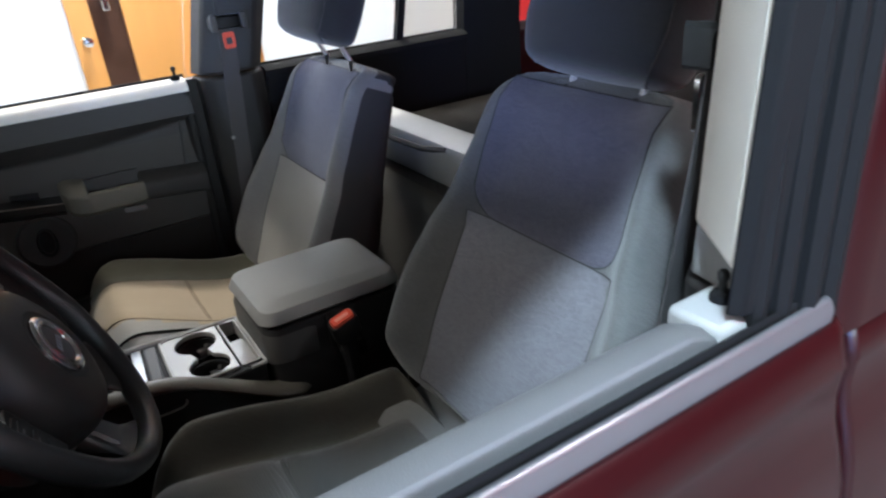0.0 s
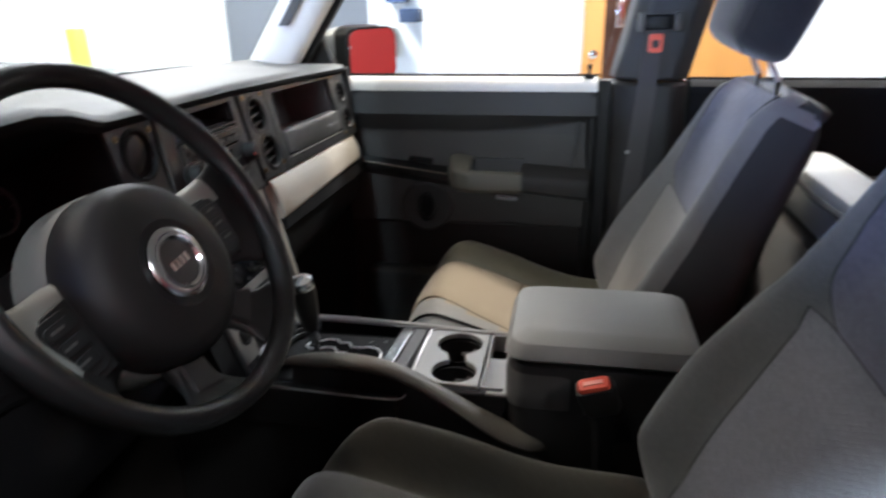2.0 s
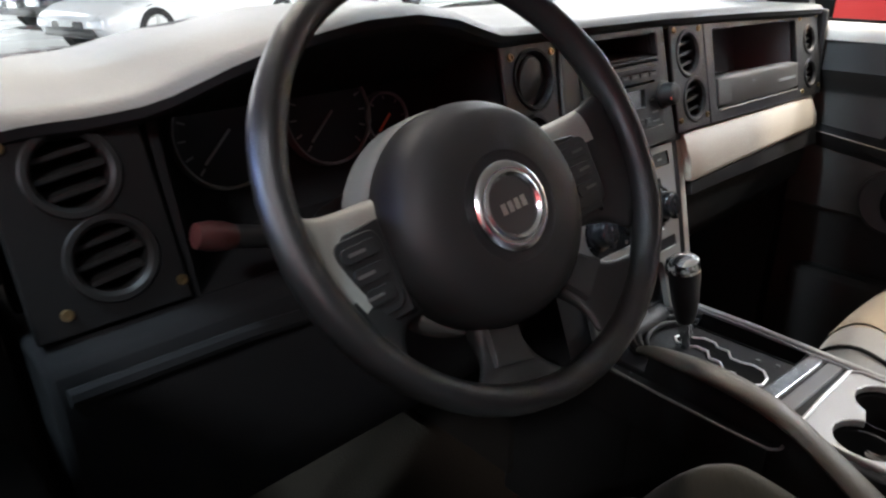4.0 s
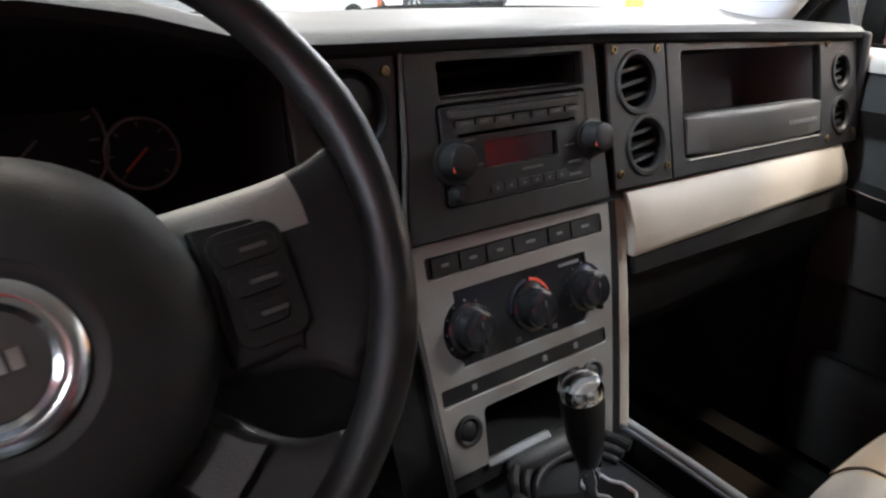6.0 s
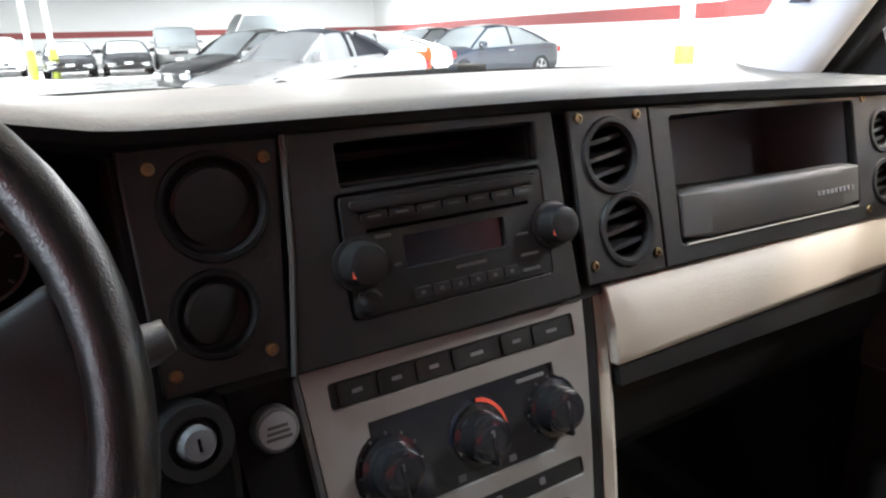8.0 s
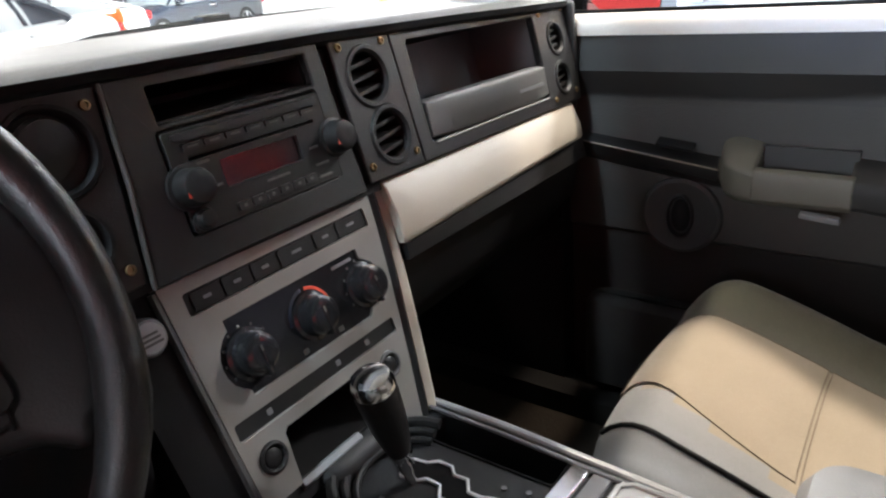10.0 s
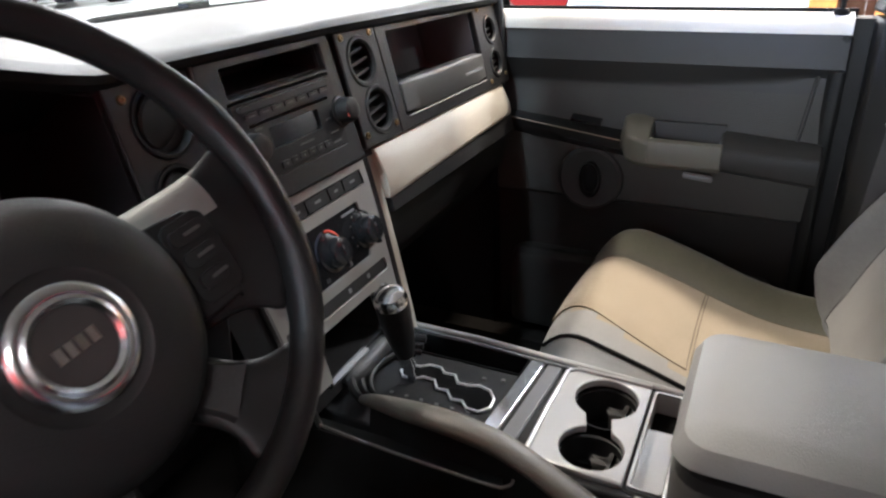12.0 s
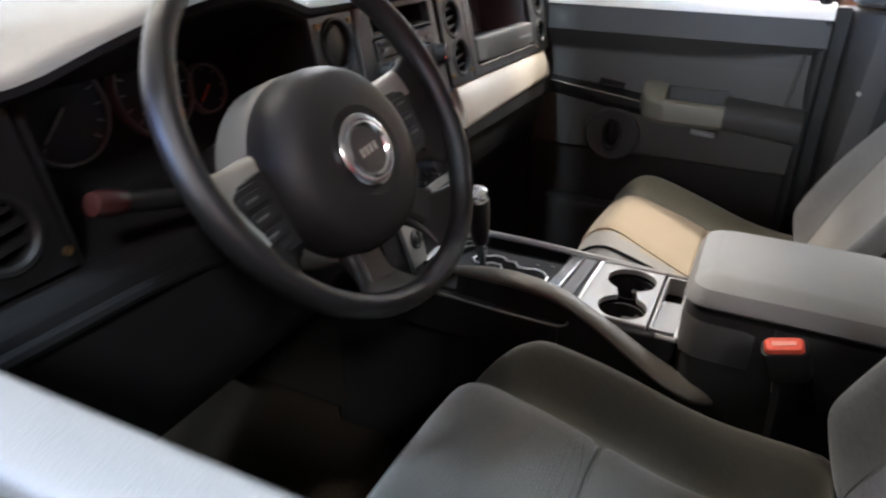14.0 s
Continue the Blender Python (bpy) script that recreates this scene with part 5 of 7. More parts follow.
part("side_pocket", L([[(-0.1375, y, z) for z in (0.74, 0.803)] + [(-0.118, y, z) for z in (0.803, 0.74)] for y in (-0.05, -0.2, -0.33)]), PLASTIC_DARK, console)
part("front_band", L([[(x, y, z) for y, z in ((-0.08, 0.825), (-0.088, 0.831), (-0.096, 0.826), (-0.09, 0.818))] for x in (-0.085, -0.03, 0.0)]), PLASTIC_GREY, console, "satin silver cross strip ahead of the shifter", bevel=0.002)
# lever
lever = base("gear_lever", (0.0, -0.155, 0.80), "black gear lever with a chrome cap and collar", "gear lever")
LB, LT = Vector((-0.006, -0.16, 0.80)), Vector((-0.04, -0.156, 0.945))
part("shaft", tube([LB, LB.lerp(LT, 0.35)], 0.006, 12), CHROME, lever)
LM = facing(LB, LT - LB)
part("collar", lathe([(0.008, 0.02), (0.0095, 0.03), (0.012, 0.044), (0.0108, 0.05)], LM), CHROME, lever)
part("grip", lathe([(0.0105, 0.045), (0.0145, 0.06), (0.018, 0.085), (0.0202, 0.115), (0.0206, 0.134)], LM), LEATHER, lever, "black leather grip")
part("cap", lathe([(0.0206, 0.1335), (0.0206, 0.139), (0.0178, 0.147), (0.011, 0.1505), (0.0005, 0.1515)], LM), CHROME, lever, "polished chrome cap")
part("release_button", B(-0.0255, -0.017, -0.006, 0.006, 0.122, 0.14, lambda x, y, z: LM @ Vector((x, y, z))), GLOSS, lever, bevel=0.002)
for k, (rx, ry, zz, r) in enumerate(((0.066, 0.052, 0.806, 0.005), (0.056, 0.04, 0.803, 0.004), (0.078, 0.064, 0.81, 0.006))):
    ridge = [(-0.006 + rx * math.cos(radians(a)), -0.15 + ry * math.sin(radians(a)), zz + 0.006 * math.sin(radians(a))) for a in range(8, 176, 12)]
    part("shifter_ridge", tube(ridge, r, 8), PLASTIC_SOFT, console, "arched black ridge round the shifter")
part("shift_bezel", L([[C(x, y, h) for y, h in ((-0.06, 0.0), (-0.07, 0.03), (-0.1, 0.028), (-0.126, 0.002))] for x in (-0.07, -0.03, 0.02, 0.05)]), PLASTIC_SOFT, console, sub=1)
# armrest box
arm = base("armrest_box", (0, -0.62, 0.45), "padded grey console armrest box", "armrest")
part("lid", slab(-0.1235, 0.0995, -0.765, -0.487, 0.866, 0.909, 0.03), LID_VINYL, arm, "grey padded vinyl lid")
part("box", slab(-0.1205, 0.0965, -0.762, -0.492, 0.45, 0.868, 0.012), PLASTIC, arm, "charcoal armrest bin")
part("front_block", slab(-0.1225, 0.0985, -0.602, -0.489, 0.79, 0.8705, 0.022), PLASTIC_MID, arm, "dark grey padded front of the armrest bin")
part("seam", tube([(-0.1235, -0.603, 0.795), (-0.1235, -0.603, 0.868)], 0.0014, 6), SEAM, arm)

# ---- seats ----
def smooth_ring(pts, n):
    pts = [Vector((p[0], p[1], 0)) for p in pts]
    m = len(pts)
    out = []
    for k in range(n):
        t = k / n * m
        i = int(t)
        u = t - i
        p0, p1, p2, p3 = pts[(i - 1) % m], pts[i % m], pts[(i + 1) % m], pts[(i + 2) % m]
        out.append(0.5 * (2 * p1 + (p2 - p0) * u + (2 * p0 - 5 * p1 + 4 * p2 - p3) * u * u + (3 * p1 - p0 - 3 * p2 + p3) * u**3))
    return out


def back_front(X, s):
    """How far the backrest's front stands forward of its plane at X across and s up (0 to 1)."""
    w = back_half(s)
    bol = 0.062 * max(0.0, 1 - s * 0.85) + 0.012
    q = min(1.0, abs(X) / w)
    hump = math.exp(-((q - 0.86) / 0.16) ** 2)
    edge = -0.09 * max(0.0, (q - 0.86) / 0.14) ** 2.4
    lumbar = 0.022 * math.exp(-((s - 0.28) / 0.22) ** 2) * (1 - q * 0.6)
    top = -0.05 * max(0.0, (s - 0.88) / 0.12) ** 2
    return bol * hump * min(1.0, 0.15 + s / 0.13) + edge + lumbar + top


def back_half(s):
    pts = [(0, 0.235), (0.15, 0.265), (0.35, 0.268), (0.5, 0.25), (0.62, 0.222), (0.8, 0.205), (0.93, 0.196), (1.0, 0.165)]
    for (a, wa), (b, wb) in zip(pts, pts[1:]):
        if s <= b:
            u = (s - a) / (b - a)
            u = u * u * (3 - 2 * u)
            return wa + (wb - wa) * u
    return pts[-1][1]


def build_seat(insert, tan, cdx, cdy, cdz, lift, HEIGHT=0.6, hfwd=0.0):
    """A front seat about its own base: x across, y forward, z up; the cushion's hinge line at the origin."""
    seat = base("front_seat", (0, 0, 0), "grey cloth front bucket seat with side bolsters and a headrest", "car seat", "front seats")
    REC = 0.40
    SEAM_AT = 0.324 / HEIGHT
    up = Vector((0, -math.sin(REC), math.cos(REC)))
    fw = Vector((0, math.cos(REC), math.sin(REC)))
    org = Vector((0, 0.0, 0.0))
    at = lambda X, s, d: org + Vector((X, 0, 0)) + up * (s * HEIGHT) + fw * d
    rings = []
    NS, NU = 26, 28
    for k in range(NS + 1):
        s = k / NS
        w = back_half(s)
        row = []
        for j in range(NU + 1):
            X = -w + 2 * w * j / NU
            row.append(at(X, s, back_front(X, s)))
        th = 0.125 - 0.03 * s - 0.05 * max(0, (s - 0.9) / 0.1) ** 2
        for X in (0.98, 0.9, 0.5, 0.0, -0.5, -0.9, -0.98):
            row.append(at(X * w, s, -th if abs(X) < 0.95 else -th + 0.03))
        rings.append(row)
    bm = L(rings)
    for f in bm.faces:
        c = f.calc_center_median()
        high = max(0.0, min(1.0, (c - org).dot(up) / HEIGHT))
        deep = (c - org).dot(fw) + 0.05 * max(0.0, (high - 0.88) / 0.12) ** 2
        across = abs(c.x) / back_half(high)
        f.material_index = 1 if deep < -0.055 or (tan and across > 0.955 and high < 0.995) else 0
    shell_ob = part("backrest", bm, (CLOTH_MID if tan else CLOTH, SEAT_SIDE if tan else SIDE_CLOTH), seat, "charcoal cloth backrest with bolsters", sub=1)

    def patch(name, mt, s0, s1, w0, w1, label, lift=0.004, corner=0.0):
        """A sewn panel on the backrest, its lower corners rounded by corner (metres)."""
        bm = bmesh.new()
        n, m = 20, 14
        ss = [s0 + (s1 - s0) * (k / n) ** 1.7 for k in range(n + 1)]

        def half(s):
            w = w0 + (w1 - w0) * (s - s0) / (s1 - s0)
            up_here = (s - s0) * HEIGHT
            if corner and up_here < corner:
                w -= corner * (1 - math.sqrt(max(0.0, 1 - (1 - up_here / corner) ** 2)))
            return w
        for side in (lift, -0.01):
            grid = []
            for k, s in enumerate(ss):
                w = half(s)
                pinch = 0.0035 if side > 0 else 0.0
                grid.append([bm.verts.new(at(-w + 2 * w * j / m, s, back_front(-w + 2 * w * j / m, s) + side - (pinch if j in (0, m) or k in (0, n) else 0))) for j in range(m + 1)])
            for a, b in zip(grid, grid[1:]):
                for j in range(m):
                    bm.faces.new((a[j], a[j + 1], b[j + 1], b[j]))
        ob = part(name, bm, mt, shell_ob, label)
        wb = half(s0)
        edge = [(-wb + 2 * wb * j / m, s0) for j in range(m)] + [(half(s), s) for s in ss] + [(w1 - 2 * w1 * j / m, s1) for j in range(1, m)] + [(-half(s), s) for s in reversed(ss[1:])]
        part("seam", tube([at(X, s, back_front(X, s) + 0.001) for X, s in edge], 0.0011, 5, closed=True), SEAM, ob)
        return ob

    patch("upper_insert", insert, SEAM_AT + 0.001, 0.965, 0.158, 0.15, "woven upper insert, tinted for the light on it", corner=0.05)
    patch("lower_insert", CLOTH_INSERT if not tan else CLOTH_GREY, 0.03, SEAM_AT - 0.001, 0.165, 0.159, "woven lower insert")
    # cushion
    def cush(X, t):
        """Cushion top: t from 0 at the hinge to 1 at the front."""
        q = min(1.0, abs(X) / 0.262)
        if tan:
            bol = (0.03 if X > 0 else 0.045 - 0.025 * t) * math.exp(-((q - 0.84) / 0.15) ** 2) - 0.1 * max(0.0, (q - 0.86) / 0.14) ** 2.2
            front = 0.1 * max(0, (t - 0.8) / 0.2) ** 2.4 - 0.034 * t**2 + 0.03 * max(0.0, min(1.0, (-X - 0.17) / 0.035))
        else:
            bol = (0.068 - 0.022 * t) * math.exp(-((q - 0.86) / 0.12) ** 2) - 0.1 * max(0.0, (q - 0.88) / 0.12) ** 2.2 - 0.016 * math.exp(-((q - 0.64) / 0.06) ** 2)
            front = 0.085 * max(0, (t - 0.83) / 0.17) ** 2.2
        return cdz + 0.005 + 0.085 * t - 0.02 * math.exp(-((t - 0.35) / 0.25) ** 2) + bol - front
    LEN = 0.515 if tan else 0.5
    EB, EP = (0.035, 3) if tan else (0.14, 5)  # how far the bolsters' fronts stand back
    off = 0.01 if tan else 0.0
    rings = []
    for k in range(23):
        t = k / 22
        w = 0.255 + 0.01 * math.sin(t * 3) - 0.02 * max(0, (t - 0.9) / 0.1) ** 2
        y = cdy - 0.03 + t * LEN
        row = [Vector((cdx - w + 2 * w * j / NU, y - EB * (abs(-1 + 2 * j / NU) ** EP) * t, cush((-w + 2 * w * j / NU) * 0.262 / w, t))) for j in range(NU + 1)]
        low = cdz - 0.11 + 0.02 * t
        row += [Vector((cdx + w * a, y - 0.02 * t * (k > 20), low)) for a in (0.97, 0.5, 0, -0.5, -0.97)]
        rings.append(row)
    bm = L(rings)
    if tan:
        for f in bm.faces:
            c = f.calc_center_median()
            # the far bolster keeps index 0, an olive cloth darkened for its shade
            f.material_index = 1 if c.x - cdx < -0.128 + 0.075 * max(0.0, min(1.0, (c.y - cdy - 0.25) / 0.2)) ** 1.5 or c.z < cdz + 0.0 else (2 if c.x - cdx < 0.135 else 0)
    cushion = part("cushion", bm, (CLOTH_OLIVE_SHADE if tan else CLOTH_BASE, CLOTH_GREY, CLOTH_TAN), seat, "grey cloth cushion with bolsters" if tan else "cloth cushion with bolsters, darkened for shade", sub=1)

    PUFF = 0.004 if tan else 0.013

    def cpatch(name, mt, t0, t1, w0, w1, label):
        lay = lambda X, t, side: Vector((cdx + X, cdy - 0.03 + t * LEN - EB * (abs(X) / 0.262) ** EP * t, cush(X, t) + side))
        bm = bmesh.new()
        n = m = 14
        for side in (PUFF, -0.012):
            grid = []
            for k in range(n + 1):
                t = t0 + (t1 - t0) * k / n
                w = w0 + (w1 - w0) * k / n
                slim = 0.075 * max(0.0, (t - 0.54) / 0.44) ** 1.5 if tan else 0.0
                grid.append([bm.verts.new(lay(off - w + slim + (2 * w - slim) * j / m, t, side - ((PUFF * 0.9 if j in (0, m) or k in (0, n) else PUFF * 0.3 if j in (1, m - 1) or k in (1, n - 1) else 0) if side > 0 else 0))) for j in range(m + 1)])
            for a, b in zip(grid, grid[1:]):
                for j in range(m):
                    bm.faces.new((a[j], a[j + 1], b[j + 1], b[j]))
        ob = part(name, bm, mt, cushion, label)
        slim = lambda t: 0.075 * max(0.0, (t - 0.54) / 0.44) ** 1.5 if tan else 0.0
        g = [(off - w0, t0), (off + w0, t0), (off + w1, t1), (off - w1, t1)]
        path = []
        for (xa, ta), (xb, tb) in zip(g, g[1:] + g[:1]):
            steps = [(xa + (xb - xa) * k / 12, ta + (tb - ta) * k / 12) for k in range(12)]
            path += [(x + slim(t) * (x < off) * min(1.0, (off - x) / w0), t) for x, t in steps]
        part("seam", tube([lay(X, t, 0.001) for X, t in path], 0.0008 if tan else 0.0011, 5, closed=True), TAN_THREAD if tan else SEAM, ob)

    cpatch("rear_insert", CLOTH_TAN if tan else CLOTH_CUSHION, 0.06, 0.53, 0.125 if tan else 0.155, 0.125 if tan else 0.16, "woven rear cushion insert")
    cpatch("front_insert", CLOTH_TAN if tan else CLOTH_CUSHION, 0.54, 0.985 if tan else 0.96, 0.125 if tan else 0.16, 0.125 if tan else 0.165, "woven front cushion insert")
    if tan:
        edge = [(-0.17 + 0.02 * max(0.0, (t - 0.75) / 0.2) ** 2, t) for t in [0.3 + 0.66 * k / 24 for k in range(25)]]
        part("piping", tube([Vector((cdx + X, cdy - 0.03 + t * LEN - EB * (abs(X) / 0.262) ** EP * t, cush(X, t) + 0.001)) for X, t in edge], 0.003, 8), SIDE_CLOTH, cushion, "dark piping along the cushion side")
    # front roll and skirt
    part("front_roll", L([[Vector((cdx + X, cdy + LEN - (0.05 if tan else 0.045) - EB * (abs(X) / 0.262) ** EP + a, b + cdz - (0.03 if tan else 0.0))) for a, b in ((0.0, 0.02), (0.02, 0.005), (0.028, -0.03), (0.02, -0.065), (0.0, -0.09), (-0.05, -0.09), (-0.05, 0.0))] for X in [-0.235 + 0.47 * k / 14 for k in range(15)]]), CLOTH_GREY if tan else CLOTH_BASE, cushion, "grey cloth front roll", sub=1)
    part("hinge_gusset", slab(cdx - 0.22, cdx + 0.22, cdy - 0.14, cdy + 0.06, cdz - 0.12, cdz + 0.012, 0.03), CLOTH, cushion)
    part("skirt", slab(-0.24, 0.24, 0.0, 0.42, -0.24, -0.10, 0.01), PLASTIC_DARK, seat, "black plastic seat base")
    part("recliner_cover", slab(-0.285, -0.25, -0.1, 0.3, -0.16, -0.03, 0.015), PLASTIC_DARK, seat, "black recliner cover")
    part("seat_rail", slab(-0.2, -0.15, -0.1, 0.42, -0.33, -0.24, 0.005), PLASTIC_DARK, seat)
    part("seat_rail", slab(0.15, 0.2, -0.1, 0.42, -0.33, -0.24, 0.005), PLASTIC_DARK, seat)
    # headrest on two posts
    hs = [(0.0, 0.11), (0.1, 0.13), (0.35, 0.142), (0.7, 0.138), (0.9, 0.122), (1.0, 0.09)]
    rings = []
    for k in range(13):
        s = k / 12
        for (a, wa), (b, wb) in zip(hs, hs[1:]):
            if s <= b + 1e-6:
                w = wa + (wb - wa) * (s - a) / (b - a)
                break
        hh = lift + 0.19 * s
        dfr, dbk = 0.055 + 0.012 * math.sin(s * 3.1) - 0.03 * (s > 0.93) - 0.028 * (s < 0.05), -0.055 + 0.02 * (s > 0.93) + 0.02 * (s < 0.05)
        pts = [(-w, 0.0), (-w * 0.96, dfr * 0.6), (-w * 0.75, dfr), (0, dfr + 0.012), (w * 0.75, dfr), (w * 0.96, dfr * 0.6), (w, 0.0), (w * 0.9, dbk * 0.75), (w * 0.6, dbk), (0, dbk - 0.008), (-w * 0.6, dbk), (-w * 0.9, dbk * 0.75)]
        rings.append([org + Vector((p.x, 0, 0)) + up * hh + fw * (p.y - 0.035 + hfwd) for p in smooth_ring(pts, 28)])
    head = part("headrest", L(rings), CLOTH_HEAD, seat, "cloth headrest, darkened for shade", sub=1)
    part("headrest_seam", tube([r[3] + fw * 0.001 for r in rings], 0.0014, 5), SEAM, head)
    for X in (-0.068, 0.068):
        part("post", tube([org + Vector((X, 0, 0)) + up * h + fw * d for h, d in ((HEIGHT - 0.08, -0.045), (HEIGHT, -0.045 + hfwd * 0.35), (lift + 0.02, -0.045 + hfwd * 0.9))], 0.0055, 10), SILVER, seat, "satin metal headrest post")
        part("post_guide", lathe([(0.02, 0.0), (0.02, 0.006), (0.015, 0.011), (0.008, 0.012)], facing(org + Vector((X, 0, 0)) + up * (HEIGHT - 0.027) + fw * (-0.045), up), 16), PLASTIC_DARK, seat)
    return seat


driver_seat = build_seat(CLOTH_PLUM_SHADE, False, 0.03, 0.03, -0.06, 0.56, 0.565, 0.012)
driver_seat.location = (-0.45, -0.70, 0.756)
tagged(driver_seat, "charcoal cloth driver's bucket seat with woven inserts")
passenger_seat = build_seat(CLOTH_BLUE_LIT, True, 0.0, -0.045, 0.0, 0.618, 0.6, 0.085)
passenger_seat.location = (0.39, -0.67, 0.664)
tagged(passenger_seat, "grey cloth passenger bucket seat with khaki cushion insert")


def buckle(x, y, z):
    b = base("seat_buckle", (x, y, z - 0.12), "black seat belt buckle with a red release button", "seat belt buckle")
    part("stalk", tube([(x + 0.01, y - 0.01, z - 0.25), (x + 0.005, y, z - 0.06)], 0.012, 8, rb=0.018), RUBBER, b)
    N, A = Vector((-0.45, 0.26, 0.85)).normalized(), Vector((0.0, -0.957, 0.29))
    A = (A - N * A.dot(N)).normalized()
    m = Matrix.Translation((x, y, z - 0.065)) @ Matrix((A.cross(N), A, N)).transposed().to_4x4()
    for k in range(6):
        part("rib", B(-0.011, 0.011, -0.024, 0.024, -0.03 - k * 0.01, -0.025 - k * 0.01, lambda a, c, d: m @ Vector((a, c, d))), RUBBER, b)
    part("housing", L([[m @ Vector((a, c, h)) for a, c in rrect(-0.0125 * w, 0.0125 * w, -0.026 * w, 0.026 * w, 0.007)] for h, w in ((0, 0.85), (0.01, 1), (0.055, 1), (0.062, 0.96))]), PLASTIC_SOFT, b)
    bt = part("release_button", L([[m @ Vector((a, c, h)) for a, c in rrect(-0.0095 * w, 0.0095 * w, -0.0215 * w, 0.0215 * w, 0.005)] for h, w in ((0.056, 0.98), (0.066, 1), (0.07, 0.88))]), RED_BTN, b, "red release button")
    # pale patch painted for the highlight at the button's centre
    part("slot", B(-0.003, 0.003, -0.013, 0.013, 0.0695, 0.0712, lambda a, c, d: m @ Vector((a, c, d))), M("pale_red_highlight", (0.75, 0.3, 0.24), 0.3), bt)


buckle(-0.15, -0.628, 0.89)

# ---- rear bench, folded ----
rear = base("rear_bench", (0.0, -1.6, 0.5), "folded rear bench with a pale grey seatback top", "rear seat")
part("folded_back", slab(-0.55, 0.6, -1.125, -1.015, 0.93, 1.035, 0.02), PALE_PANEL, rear, "pale grey folded seatback panel")
part("bench", slab(-0.6, 0.64, -1.95, -0.99, 0.45, 0.93, 0.04), CLOTH_BASE, rear, "cloth bench cushion, darkened for shade")
part("load_floor", slab(-0.55, 0.6, -2.4, -1.13, 0.9, 0.985, 0.02), CARPET, rear, "black load floor")
part("pull_strap", tube([(0.1, -1.022, 1.02), (0.2, -1.016, 1.005), (0.34, -1.016, 1.0), (0.5, -1.02, 1.01)], 0.008, 6), BELT, rear)

# ---- passenger front door ----
pdoor = base("passenger_door", (0.75, -0.3, 0.45), "charcoal passenger door trim with armrest, pull and speaker", "car door")


def door_x(y, z):
    """Inner face of the passenger door trim: a lit shoulder, an undercut below it, then a panel that leans out to the armrest."""
    tuck = 1.04 + 0.03 * max(0.0, min(1.0, (-y - 0.3) / 0.28)) ** 1.6
    if z >= 1.086:
        x = 0.688 + 0.014 * (z - 1.086) / 0.06
    elif z >= tuck:
        x = 0.688 + 0.03 * (1.086 - z) / (1.086 - tuck)
    elif z >= 0.93:
        x = 0.718 - 0.018 * (tuck - z) / (tuck - 0.93)
    elif z >= 0.80:
        x = 0.7 + 0.006 * (0.93 - z) / 0.13
    else:
        x = 0.716 + 0.01 * (0.80 - z)
    return x


rows = []
zs = [0.46, 0.55, 0.66, 0.74, 0.785, 0.795, 0.803, 0.85, 0.89, 0.93, 0.96, 0.99, 1.01, 1.025, 1.037, 1.043, 1.05, 1.058, 1.066, 1.074, 1.08, 1.086, 1.092, 1.11, 1.135, 1.147]
for k in range(21):
    y = 0.06 - 0.685 * k / 20
    rows.append([(door_x(y, z), y, z) for z in zs] + [(0.745, y, 1.147), (0.745, y, 0.46)])
bm = L(rows)
for f in bm.faces:
    c = f.calc_center_median()
    f.material_index = 1 if c.z < 0.797 else (2 if c.z < 1.037 else 0)
part("trim_panel", bm, (DOOR_PLASTIC, DOOR_LOWER, DOOR_INSERT_LIT), pdoor, "charcoal door trim panel")
part("trim_border", tube(spline([(door_x(-0.589, 1.07) - 0.001, -0.589, 1.07), (door_x(-0.584, 1.03) - 0.001, -0.584, 1.03), (door_x(-0.578, 0.98) - 0.001, -0.578, 0.98), (door_x(-0.572, 0.935) - 0.001, -0.572, 0.935)], 12), 0.0035, 8), DOOR_PLASTIC, pdoor, "raised edge of the door insert")
part("sill_cap", L([[(0.694, y, 1.142), (0.692, y, 1.152), (0.698, y, 1.164), (0.71, y, 1.17), (0.738, y, 1.173), (0.738, y, 1.142)] for y in (0.06, -0.1, -0.3, -0.5, -0.625)]), PILLAR, pdoor, "pale khaki window sill cap")
part("glass_seal", B(0.7385, 0.748, -0.63, 0.06, 1.14, 1.1785), RUBBER, pdoor)
pg = part("window_pane", L([[(0.7535 - 0.1 * (z - 1.17) * (z > 1.17), y, z) for y in (0.12 - 0.74 * max(0, z - 1.2), -0.64 - 0.2 * max(0, z - 1.2))] + [(0.7575 - 0.1 * (z - 1.17) * (z > 1.17), y, z) for y in (-0.64 - 0.2 * max(0, z - 1.2), 0.12 - 0.74 * max(0, z - 1.2))] for z in (1.1, 1.2, 1.4, 1.6)]), PANE, pdoor, "closed clear side window")
pg.visible_shadow = False
# ledge with a chrome line, then the armrest with its pull
ledge = []
for k in range(14):
    y = -0.03 - 0.24 * k / 13
    z = 0.967 - 0.026 * k / 13
    w = 0.03 + 0.02 * k / 13
    ledge.append([(0.715, y, z + 0.012), (0.715 - w * 0.6, y, z + 0.006), (0.715 - w, y, z), (0.715 - w + 0.004, y, z - 0.02), (0.715, y, z - 0.05)])
lg = part("ledge", L(ledge), PLASTIC, pdoor, sub=0)
part("chrome_line", tube([(0.715 - 0.03 - 0.02 * k / 13 - 0.001, -0.03 - 0.24 * k / 13, 0.967 - 0.026 * k / 13) for k in range(14)], 0.0014, 6), DULL_LINE, lg, "thin dull bronze line")
